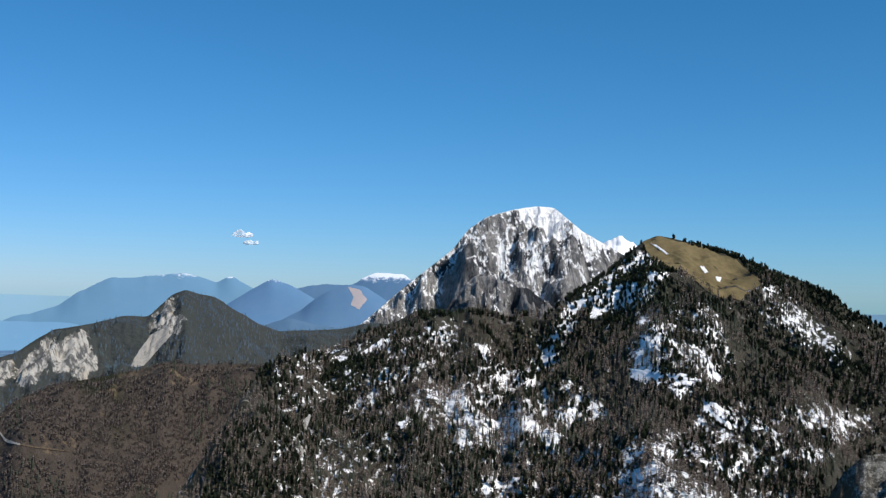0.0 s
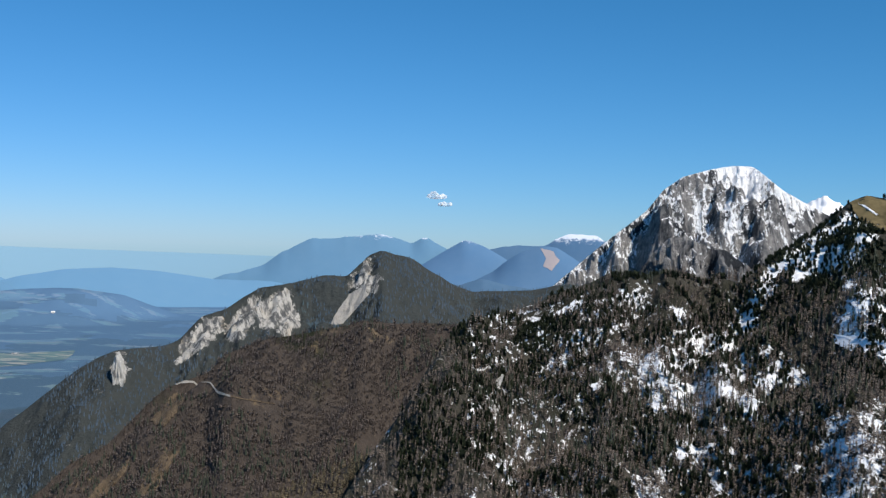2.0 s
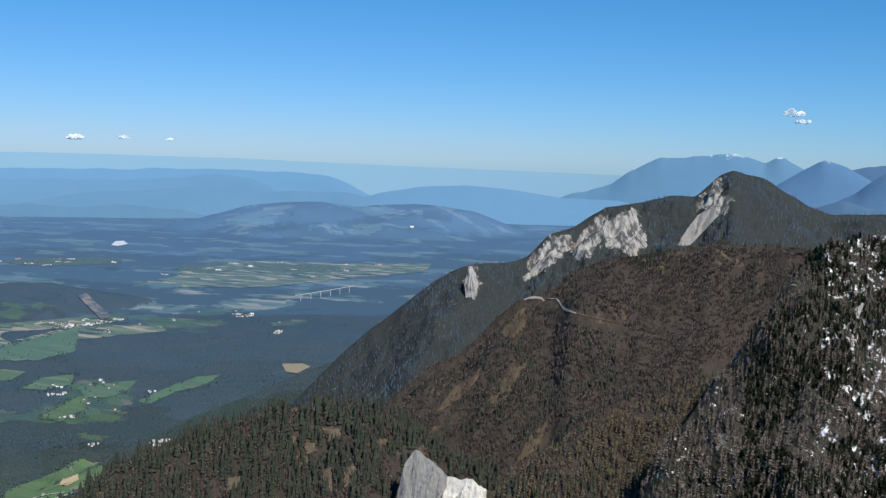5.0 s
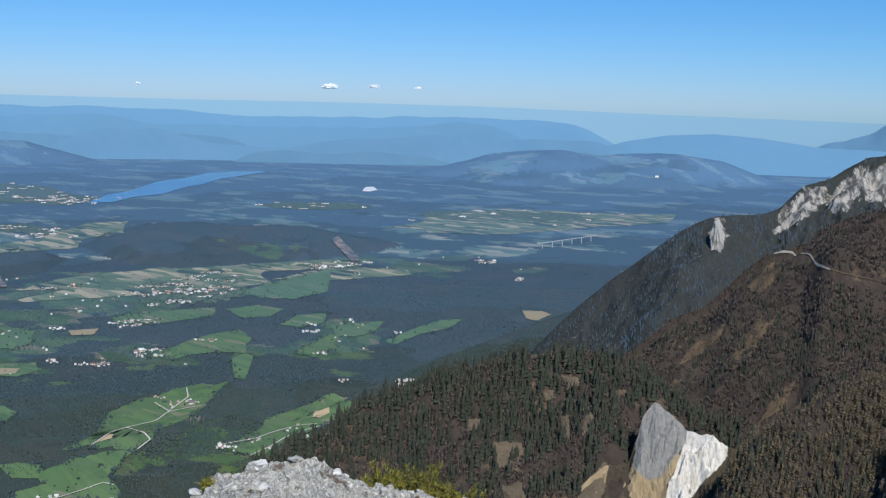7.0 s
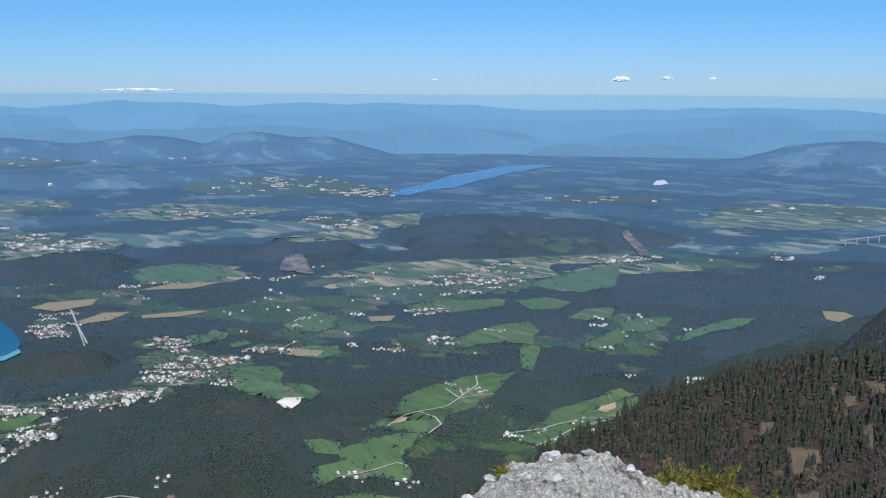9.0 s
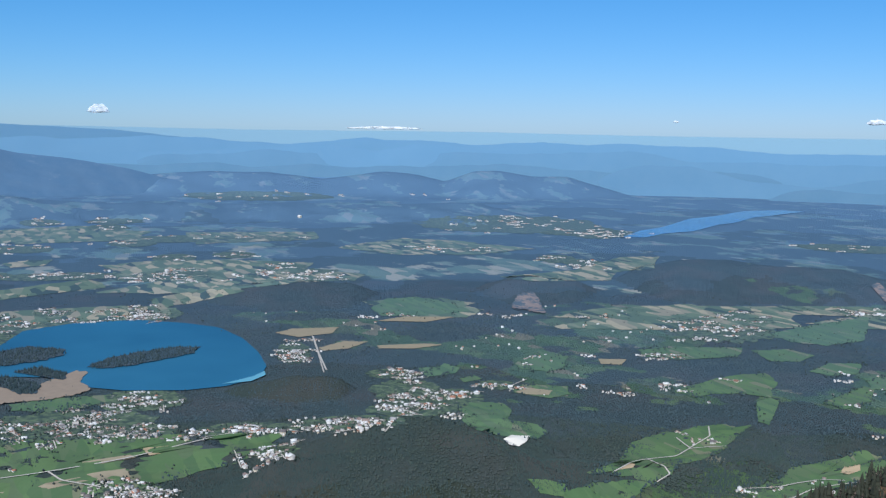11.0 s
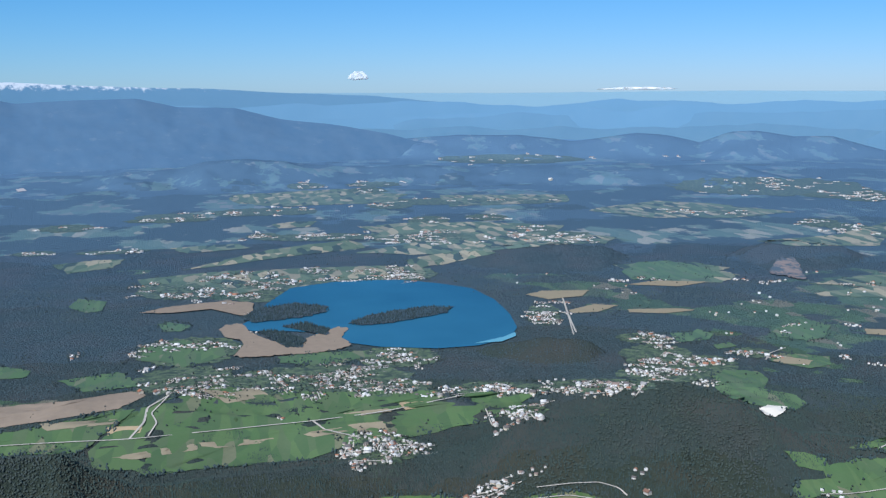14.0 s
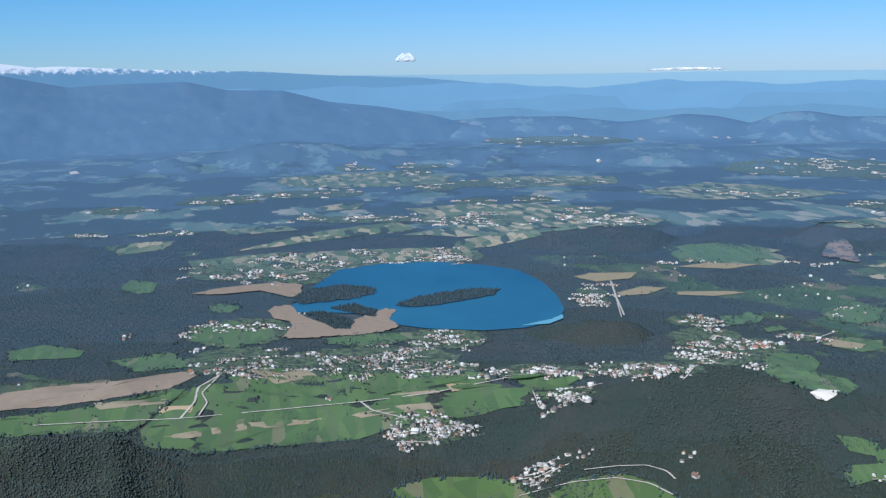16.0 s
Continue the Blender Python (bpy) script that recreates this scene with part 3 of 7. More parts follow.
def snow_slope_mat():
    m = Mat("snowy_forest_floor", 0.85, 0.2)
    p = m.pos()
    soil = m.mix(m.noise(p, 0.15, 5, 0.65), (0.022, 0.022, 0.017), (0.080, 0.070, 0.055))
    soil = m.mix(m.ramp(m.noise(p, 0.035, 4), [(0.42, 0.0), (0.56, 1.0)]), soil, (0.026, 0.026, 0.017))
    rock = m.mix(m.noise(p, 0.4, 6, 0.7), (0.06, 0.058, 0.05), (0.34, 0.32, 0.29))
    soil = m.mix(m.ramp(m.noise(p, 0.06, 7, 0.72), [(0.62, 0.0), (0.66, 1.0)]), soil, rock)
    at = m.node("ShaderNodeAttribute")
    at.attribute_name = "snow"
    s = m.math("ADD", m.math("MULTIPLY", m.noise(m.pos((1, 0.45, 0.8), 25), 0.34, 8, 0.78), 1.5), m.math("MULTIPLY", m.noise(m.pos((1, 0.6, 0.5), 20), 0.11, 6, 0.68), 0.6))
    s = m.math("ADD", at.outputs["Fac"], m.math("SUBTRACT", s, 1.05))
    snow = m.ramp_range(s, 0.408, 0.438)
    c = m.mix(snow, soil, (0.88, 0.89, 0.92))
    return m.done(c, m.noise(p, 0.5, 6, 0.7), 0.7, 2.0)


def brown_wood_mat(name, dark=0.5, earthy=0.64):
    m = Mat(name, 0.95, 0.1)
    p = m.pos()
    c = m.mix(m.noise(p, 0.12, 6, 0.7), (0.034, 0.028, 0.025), (0.098, 0.079, 0.066))
    c = m.mix(m.ramp(m.noise(p, 0.012, 5), [(dark, 0.0), (dark + 0.12, 1.0)]), c, (0.024, 0.027, 0.016))
    earth = m.mix(m.noise(p, 0.4, 5), (0.12, 0.085, 0.05), (0.21, 0.16, 0.105))
    c = m.mix(m.ramp(m.noise(p, 0.03, 7, 0.7), [(earthy, 0.0), (earthy + 0.06, 0.8)]), c, earth)
    return m.done(c, m.noise(p, 0.25, 5, 0.7), 0.9, 3.0)


def rock_mountain_mat(snowline=0.0):
    m = Mat("limestone_and_snow", 0.85, 0.2)
    p = m.pos()
    rock = m.mix(m.noise(m.pos((1, 1, 2.0)), 0.035, 8, 0.72), (0.09, 0.093, 0.10), (0.50, 0.47, 0.44))
    rock = m.mix(m.ramp(m.noise(m.pos((1, 1, 0.3)), 0.02, 6, 0.7), [(0.47, 0.0), (0.56, 1.0)]), rock, (0.030, 0.033, 0.038))
    rock = m.mix(m.math("MULTIPLY", m.ramp(m.noise(p, 0.16, 6, 0.75), [(0.42, 0.0), (0.6, 1.0)]), 0.6), rock, (0.05, 0.055, 0.065))
    s = m.math("ADD", m.math("MULTIPLY", m.noise(m.pos((1, 1, 0.35), 12), 0.042, 9, 0.80), 0.42), m.math("MULTIPLY", m.noise(m.pos((1, 0.7, 0.45), 30), 0.20, 9, 0.84), 0.58))
    s = m.math("ADD", s, m.math("MULTIPLY", m.math("SUBTRACT", m.up(), 0.72), 0.22))
    s = m.math("ADD", s, m.math("MULTIPLY", m.axis(p, 2), 0.00028))
    s = m.math("ADD", s, m.math("MULTIPLY", m.near((180, 1640, 90), 25, 105), 0.16))
    at = m.node("ShaderNodeAttribute")
    at.attribute_name = "gully"
    s = m.math("ADD", s, m.math("MULTIPLY", at.outputs["Fac"], 0.06))
    c = m.mix(m.ramp_range(m.math("SUBTRACT", s, snowline), 0.473, 0.477), rock, (0.93, 0.935, 0.95))
    return m.done(c, m.noise(p, 0.06, 8, 0.75), 0.9, 10.0)


def scree_hill_mat():
    m = Mat("wooded_rock", 0.9, 0.15)
    p = m.pos()
    wood = m.mix(m.noise(p, 0.10, 6, 0.7), (0.024, 0.032, 0.032), (0.062, 0.066, 0.064))
    rock = m.mix(m.noise(m.pos((1, 1, 0.4)), 0.05, 7, 0.7), (0.10, 0.10, 0.10), (0.42, 0.40, 0.37))
    c = m.mix(m.ramp_range(m.noise(m.pos((1, 1, 0.3)), 0.03, 7, 0.74), 0.66, 0.70), wood, rock)
    face = m.mix(m.noise(m.pos((1, 1, 0.35)), 0.07, 8, 0.75), (0.16, 0.155, 0.15), (0.72, 0.69, 0.63))
    face = m.mix(m.ramp(m.noise(m.pos((1, 1, 0.2)), 0.10, 7, 0.75), [(0.46, 0.0), (0.55, 0.9)]), face, (0.055, 0.06, 0.065))
    face = m.mix(m.ramp(m.noise(p, 0.03, 5, 0.7), [(0.56, 0.0), (0.66, 0.6)]), face, (0.42, 0.34, 0.24))
    at = m.node("ShaderNodeAttribute")
    at.attribute_name = "cliff"
    v = m.math("ADD", at.outputs["Fac"], m.math("MULTIPLY", m.math("SUBTRACT", m.noise(m.pos((1, 1, 0.4)), 0.045, 8, 0.76), 0.5), 2.6))
    c = m.mix(m.ramp_range(v, 0.52, 0.60), c, face)
    return m.done(c, m.noise(p, 0.1, 6, 0.7), 0.9, 5.0)


def within(az, el, outlines, soft):
    """1 well inside the outlines, 0 well outside."""
    best = np.full(az.shape, -9.0)
    for q in outlines:
        q = np.array(q)
        inn, dist = np.zeros(az.shape, bool), np.full(az.shape, 9.0)
        for (a, b), (c, d) in zip(q, np.roll(q, -1, 0)):
            u = np.clip(((az - a) * (c - a) + (el - b) * (d - b)) / ((c - a) ** 2 + (d - b) ** 2), 0, 1)
            dist = np.minimum(dist, np.hypot(az - a - u * (c - a), el - b - u * (d - b)))
            if b != d:
                inn ^= ((b > el) != (d > el)) & (az < (c - a) * (el - b) / (d - b) + a)
        best = np.maximum(best, np.where(inn, dist, -dist))
    return np.clip(0.5 + best / soft, 0, 1)


# where snow lies on the near slope: how much, and the stretch
SNOWS = [(0.78, [(-6.3, -1.07), (-8.2, 0.65), (-10.1, 2.02), (-11.5, 1.43), (-10.3, -0.49), (-7.2, -1.16), (-6.1, -2.5), (-5.2, -4.92), (-4.1, -5.66), (-4.3, -4.22), (-5.5, -2.28)]),
         (0.5, [(-10.1, -0.38), (-13.8, -0.19), (-14.8, -4.14), (-12.0, -4.95), (-9.7, -4.07)]),
         (0.42, [(-1.6, -10.21), (-3.3, -8.28), (-5.4, -6.57), (-9.7, -7.61), (-12.9, -6.07), (-15.0, -5.06), (-19.6, -5.06), (-21.6, -5.63), (-18.3, -8.52), (-13.9, -9.92), (-8.3, -10.21)]),
         (0.45, [(5.2, -6.32), (2.2, -2.43), (-0.7, -1.65), (-0.5, -3.34), (3.8, -6.53)]),
         (0.41, [(2.5, -7.23), (0.9, -5.05), (-1.3, -5.01), (-1.1, -6.45)]),
         (0.52, [(-4.2, -5.43), (-5.4, -4.68), (-9.7, -6.68), (-5.4, -6.57)]),
         (0.52, [(-0.5, -4.2), (-4.0, -3.6), (-8.0, -5.2), (-9.6, -7.0), (-9.0, -10.0), (-3.0, -10.5), (0.0, -8.0)]),
         (0.4, [(-15.4, 0.78), (-17.4, 0.36), (-20.7, -3.0), (-19.6, -3.48), (-16.1, -0.85)])]
near_ridge = thing("near_ridge", R1.mesh("near_ridge", -30, 20, 0.09, 420, 60, 2.4, [snow_slope_mat()]), "steep mountain slope with snow patches and a brown grassy summit", "mountain", "structure")
s_ = R1.surface
el_ = np.degrees(np.arctan2(s_.z, s_.r))
lie_ = np.full(el_.shape, 0.20)
for much, outline in SNOWS:
    lie_ = np.maximum(lie_, 0.20 + (much - 0.20) * within(s_.az[:, None] + 0 * el_, el_, [outline], 0.8))
lie_ = np.where((s_.az[:, None] > -3) & (s_.az[:, None] < 8.5) & (el_ < -2.6), np.maximum(lie_, 0.34), lie_)
lie_ = np.where(el_ < -9.5, np.maximum(lie_, np.where(s_.az[:, None] < 0, 0.43, 0.24)), lie_)
near_ridge.data.attributes.new("snow", "FLOAT", "POINT").data.foreach_set("value", lie_.reshape(-1).astype(np.float32))
thing("wooded_shoulder", R2.mesh("wooded_shoulder", 0, 38, 0.10, 560, 80, 4.0, [brown_wood_mat("bare_wood", 0.55, 0.60)]), "mountain shoulder covered by bare brown forest", "mountain", "structure")
thing("larch_slope", R3.mesh("larch_slope", 0, 27, 0.1, 330, 60, 3.0, [brown_wood_mat("larch_floor", 0.6)]), "slope with bare larches", "mountain", "structure")
thing("wooded_knoll", HN.mesh("wooded_knoll", 18, 60, 0.1, 300, 100, 2.5, [brown_wood_mat("knoll_floor", 0.56, 0.55)]), "steep wooded knoll with brown earth between spruces", "hill", "structure")
scree_hill = thing("scree_hill", HS.mesh("scree_hill", 0, 44, 0.075, 420, 60, 2.8, [scree_hill_mat()]), "dark wooded hill with pale cliffs", "mountain", "structure")
CLIFFS = [[(23.7, -6.3), (23.3, -5.0), (22.2, -3.8), (21.2, -3.4), (20.9, -4.3), (21.5, -5.1), (22.4, -5.8)], [(21.3, -4.7), (20.5, -3.2), (19.6, -2.35), (19.1, -2.5), (19.3, -3.6), (19.7, -4.6), (20.5, -5.5)],
          [(19.7, -4.5), (19.2, -2.7), (18.4, -2.15), (17.7, -2.2), (17.3, -3.1), (17.0, -4.4), (17.9, -4.8), (18.6, -4.5)], [(14.95, -2.3), (14.5, -1.2), (13.8, -0.4), (13.5, -0.5), (13.5, -1.2), (12.9, -1.6), (13.3, -2.4), (13.9, -2.4)], [(26.6, -7.2), (26.7, -6.2), (26.4, -5.5), (26.1, -5.4), (25.8, -6.0), (25.5, -6.2), (25.7, -7.3)]]


s_ = HS.surface
el_ = np.degrees(np.arctan2(s_.z, s_.r))
scree_hill.data.attributes.new("cliff", "FLOAT", "POINT").data.foreach_set("value", (1.25 * within(s_.az[:, None] + 0 * el_, el_, CLIFFS, 0.9) - 0.28).reshape(-1).astype(np.float32))
def gullies(ob, ridge, scale):
    """How far each place lies in a hollow of the rock."""
    g = ridge.surface
    x, y = xy(g.az[:, None] + 0 * g.z, g.r)
    v = ridge.relief(x, y)
    v = -np.clip((v - np.median(v)) / scale, -1, 1)
    ob.data.attributes.new("gully", "FLOAT", "POINT").data.foreach_set("value", v.reshape(-1).astype(np.float32))


snowy_mountain = thing("snowy_mountain", SM.mesh("snowy_mountain", -18, 8, 0.05, 500, 60, 3.2, [rock_mountain_mat()]), "grey limestone mountain streaked with snow", "mountain", "structure")
snowy_mountain.data.shade_flat()
gullies(snowy_mountain, SM, 12)
rock_buttress = thing("rock_buttress", SB.mesh("rock_buttress", -9, 5, 0.08, 200, 40, 3, [rock_mountain_mat(0.035)]), "dark rock buttress below the snowy mountain", "rock", "structure")
rock_buttress.data.shade_flat()
gullies(rock_buttress, SB, 18)
thing("white_summit", SP.mesh("white_summit", -13, -6, 0.06, 300, 60, 6, [range_mat("snow_summit", 0.05, -500)]), "small white summit behind the ridge", "mountain", "structure")


# ---- what lies on the valley floor ----
def draped(outline, surface, lift, rings=6, n=72, wobble=0.06, seed=0, toward=0.0, rough=0.0, far=True):
    """A patch of ground within an outline of headings and angles, laid on a surface. Places, plan and faces."""
    pts = np.array(outline, float)
    c = pts.mean(0)
    seg = np.linalg.norm(np.roll(pts, -1, 0) - pts, axis=1)
    u = np.concatenate([[0], np.cumsum(seg)])
    t = np.linspace(0, u[-1], n, endpoint=False)
    loop = np.concatenate([pts, pts[:1]])
    edge = np.stack([np.interp(t, u, loop[:, 0]), np.interp(t, u, loop[:, 1])], 1)
    k = 1 + wobble * 4 * fbm(np.arange(n) * 0.6 * 72 / n + seed, np.full(n, seed * 1.7), 3, seed)
    k[-1] = (k[0] + k[-2]) / 2
    edge = c + (edge - c) * k[:, None]
    w = np.linspace(0, 1, rings + 1)[1:]
    ae = np.concatenate([c[None]] + [c + (edge - c) * x for x in w])
    r, z = surface.seen(ae[:, 0], ae[:, 1])
    if rough:
        toward = toward + rough * (0.5 + fbm(ae[:, 0] * 6, ae[:, 1] * 6, 4, seed + 5, True)) * np.concatenate([[1.0]] + [np.full(n, 1 - 0.8 * x**3) for x in w])
    r2 = r - toward
    z = z * (r2 / r) + lift
    P = placed(ae[:, 0], r2, z) if far else np.stack([*xy(ae[:, 0], r2), z], -1)
    faces = [(0, 1 + i, 1 + (i + 1) % n) for i in range(n)]
    for j in range(rings - 1):
        a, b = 1 + j * n, 1 + (j + 1) * n
        faces += [(a + i, b + i, b + (i + 1) % n, a + (i + 1) % n) for i in range(n)]
    return P, np.stack(xy(ae[:, 0], r), -1) / 1000, faces


def patch_mesh(name, P, uv, faces, mat):
    v0 = np.cross(P[faces[0][1]] - P[faces[0][0]], P[faces[0][2]] - P[faces[0][0]])
    if v0[2] < 0:
        faces = [f[::-1] for f in faces]
    me = mesh_of(name, P, faces, [mat], shade=True)
    layer = me.uv_layers.new(name="plan")
    idx = np.array([i for f in faces for i in f])
    layer.data.foreach_set("uv", uv[idx].reshape(-1).astype(np.float32))
    return me


CLEAR = []     # outlines without forest
GREEN = []     # which of them are meadows, with stands of trees


# how much haze the land's colour takes at this angle
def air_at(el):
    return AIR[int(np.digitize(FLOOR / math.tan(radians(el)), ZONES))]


class Water:
    """The flat level of the valley floor."""

    def seen(self, az, el):
        return FLOOR / np.tan(np.radians(el)), FLOOR + 0 * el


WATER = Water()


def land_patch(name, outline, mat, label, category, lift=4, wobble=0.05, surface=None):
    P, uv, faces = draped(outline, surface or GROUND, lift, n=130, seed=len(CLEAR) + 1, wobble=wobble)
    CLEAR.append(np.array(outline))
    if name == "meadow":
        GREEN.append(len(CLEAR) - 1)
    return thing(name, patch_mesh(name, P, uv, faces, mat), label, category, "structure")


MEADOWS = {}


# one material for each share of haze in the colour
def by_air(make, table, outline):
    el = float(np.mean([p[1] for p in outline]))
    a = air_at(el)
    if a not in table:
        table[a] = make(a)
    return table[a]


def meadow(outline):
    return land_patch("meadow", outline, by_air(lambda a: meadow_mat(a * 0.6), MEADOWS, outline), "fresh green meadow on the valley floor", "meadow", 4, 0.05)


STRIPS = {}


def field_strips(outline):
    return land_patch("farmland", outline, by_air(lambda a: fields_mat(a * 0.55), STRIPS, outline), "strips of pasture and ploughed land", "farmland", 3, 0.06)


SOIL = soil_mat("pale_soil", (0.22, 0.19, 0.12), (0.33, 0.28, 0.19), 0.05)
SOIL_RED = soil_mat("ochre_soil", (0.36, 0.27, 0.16), (0.45, 0.35, 0.22), 0.05)
REED = soil_mat("dry_reeds", (0.20, 0.155, 0.11), (0.32, 0.25, 0.18), 0.06)
GRAVEL = soil_mat("white_gravel", (0.55, 0.53, 0.48), (0.75, 0.73, 0.68), 0.05)
m_ = Mat("bare_earth", 0.95, 0.05)
p_ = m_.plan()
# scrub and earth, each with a little haze mixed into the colour
BARE = m_.done(m_.mix(m_.ramp(m_.noise(p_, 9, 7, 0.75), [(0.46, 0.0), (0.55, 1.0)]), hazed((0.05, 0.055, 0.045), 0.2), m_.mix(m_.noise(p_, 20, 5), hazed((0.15, 0.108, 0.08), 0.15), hazed((0.30, 0.22, 0.165), 0.15))))

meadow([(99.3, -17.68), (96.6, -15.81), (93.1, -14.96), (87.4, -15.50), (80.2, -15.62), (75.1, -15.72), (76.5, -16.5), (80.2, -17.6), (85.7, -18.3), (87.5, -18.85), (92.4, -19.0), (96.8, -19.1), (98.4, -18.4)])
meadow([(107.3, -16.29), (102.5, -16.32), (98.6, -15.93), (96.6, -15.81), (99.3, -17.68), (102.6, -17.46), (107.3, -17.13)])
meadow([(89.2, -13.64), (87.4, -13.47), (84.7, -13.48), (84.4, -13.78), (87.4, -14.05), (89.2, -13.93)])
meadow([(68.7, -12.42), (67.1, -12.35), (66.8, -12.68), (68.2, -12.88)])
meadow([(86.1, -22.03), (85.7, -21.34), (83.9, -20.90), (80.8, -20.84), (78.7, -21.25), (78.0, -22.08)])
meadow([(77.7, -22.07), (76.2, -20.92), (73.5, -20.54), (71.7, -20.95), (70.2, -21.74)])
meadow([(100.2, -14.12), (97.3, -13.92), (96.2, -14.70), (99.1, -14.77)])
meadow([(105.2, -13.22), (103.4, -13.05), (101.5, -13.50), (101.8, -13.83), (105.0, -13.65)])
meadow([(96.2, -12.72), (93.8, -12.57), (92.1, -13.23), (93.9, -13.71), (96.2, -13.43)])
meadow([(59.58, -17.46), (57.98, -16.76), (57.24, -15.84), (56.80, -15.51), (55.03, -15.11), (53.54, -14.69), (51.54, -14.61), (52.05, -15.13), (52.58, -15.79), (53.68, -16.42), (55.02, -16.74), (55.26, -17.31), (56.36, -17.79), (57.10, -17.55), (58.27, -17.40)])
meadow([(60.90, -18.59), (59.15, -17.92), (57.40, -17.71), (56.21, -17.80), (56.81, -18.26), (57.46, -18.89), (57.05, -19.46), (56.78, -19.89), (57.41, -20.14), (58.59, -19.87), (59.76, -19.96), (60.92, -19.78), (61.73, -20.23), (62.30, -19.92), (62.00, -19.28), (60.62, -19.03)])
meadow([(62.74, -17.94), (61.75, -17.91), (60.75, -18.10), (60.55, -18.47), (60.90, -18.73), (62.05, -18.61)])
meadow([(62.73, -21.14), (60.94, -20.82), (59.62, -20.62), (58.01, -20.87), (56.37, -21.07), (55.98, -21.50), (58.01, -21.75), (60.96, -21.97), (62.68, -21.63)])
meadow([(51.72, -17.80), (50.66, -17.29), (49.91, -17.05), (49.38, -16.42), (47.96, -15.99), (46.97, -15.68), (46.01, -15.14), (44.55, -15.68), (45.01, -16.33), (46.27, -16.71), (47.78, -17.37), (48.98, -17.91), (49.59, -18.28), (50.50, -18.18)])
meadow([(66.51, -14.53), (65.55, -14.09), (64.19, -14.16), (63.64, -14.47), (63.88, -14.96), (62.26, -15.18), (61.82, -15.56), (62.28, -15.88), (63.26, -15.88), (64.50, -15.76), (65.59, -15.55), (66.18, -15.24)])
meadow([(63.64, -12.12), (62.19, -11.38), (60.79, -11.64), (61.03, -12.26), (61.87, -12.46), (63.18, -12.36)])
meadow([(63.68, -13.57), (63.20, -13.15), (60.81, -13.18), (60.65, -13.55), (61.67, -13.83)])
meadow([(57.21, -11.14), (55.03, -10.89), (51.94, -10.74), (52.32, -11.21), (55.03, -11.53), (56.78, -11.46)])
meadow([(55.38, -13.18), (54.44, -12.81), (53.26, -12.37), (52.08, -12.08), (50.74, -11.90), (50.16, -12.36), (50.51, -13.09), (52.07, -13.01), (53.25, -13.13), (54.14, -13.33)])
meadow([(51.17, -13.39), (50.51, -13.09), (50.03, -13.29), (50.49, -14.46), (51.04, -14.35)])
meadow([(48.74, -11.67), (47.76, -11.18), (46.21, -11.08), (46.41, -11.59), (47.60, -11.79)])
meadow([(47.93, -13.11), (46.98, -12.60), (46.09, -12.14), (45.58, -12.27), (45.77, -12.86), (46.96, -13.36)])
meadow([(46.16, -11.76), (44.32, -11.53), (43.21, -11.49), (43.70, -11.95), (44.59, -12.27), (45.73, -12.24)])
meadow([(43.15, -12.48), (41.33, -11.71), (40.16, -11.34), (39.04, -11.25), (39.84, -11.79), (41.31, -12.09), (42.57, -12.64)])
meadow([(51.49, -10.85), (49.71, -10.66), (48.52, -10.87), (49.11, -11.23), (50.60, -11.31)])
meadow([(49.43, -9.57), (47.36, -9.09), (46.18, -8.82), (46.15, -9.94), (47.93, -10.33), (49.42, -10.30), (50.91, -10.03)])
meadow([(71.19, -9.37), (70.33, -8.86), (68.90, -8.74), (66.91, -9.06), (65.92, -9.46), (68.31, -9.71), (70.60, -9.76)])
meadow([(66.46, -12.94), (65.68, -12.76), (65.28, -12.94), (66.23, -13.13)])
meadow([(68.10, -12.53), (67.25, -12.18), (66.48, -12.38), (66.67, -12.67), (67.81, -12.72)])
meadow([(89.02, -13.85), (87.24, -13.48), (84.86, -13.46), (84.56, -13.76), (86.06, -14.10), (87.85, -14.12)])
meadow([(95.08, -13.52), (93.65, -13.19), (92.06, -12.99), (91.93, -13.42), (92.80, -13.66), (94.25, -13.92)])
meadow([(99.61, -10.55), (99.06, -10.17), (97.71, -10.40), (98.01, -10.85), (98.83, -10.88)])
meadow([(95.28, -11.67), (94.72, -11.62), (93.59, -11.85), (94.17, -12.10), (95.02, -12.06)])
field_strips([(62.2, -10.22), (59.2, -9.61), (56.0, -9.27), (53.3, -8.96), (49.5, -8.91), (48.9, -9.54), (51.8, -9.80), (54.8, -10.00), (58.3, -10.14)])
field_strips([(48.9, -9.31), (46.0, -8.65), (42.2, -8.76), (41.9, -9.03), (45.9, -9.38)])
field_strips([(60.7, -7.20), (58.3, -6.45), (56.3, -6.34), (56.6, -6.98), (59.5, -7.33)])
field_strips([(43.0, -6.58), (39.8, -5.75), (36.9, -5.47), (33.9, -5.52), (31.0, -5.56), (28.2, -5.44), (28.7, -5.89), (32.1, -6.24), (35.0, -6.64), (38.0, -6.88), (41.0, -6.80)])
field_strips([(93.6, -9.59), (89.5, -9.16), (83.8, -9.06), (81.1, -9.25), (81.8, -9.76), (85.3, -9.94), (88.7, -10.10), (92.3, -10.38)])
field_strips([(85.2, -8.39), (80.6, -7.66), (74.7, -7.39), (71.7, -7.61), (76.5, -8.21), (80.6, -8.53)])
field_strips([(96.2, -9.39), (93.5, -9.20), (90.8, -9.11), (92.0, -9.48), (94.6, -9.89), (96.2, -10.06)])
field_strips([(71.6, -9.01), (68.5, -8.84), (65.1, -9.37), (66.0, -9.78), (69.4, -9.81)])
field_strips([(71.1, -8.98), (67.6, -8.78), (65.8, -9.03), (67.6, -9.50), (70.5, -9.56)])
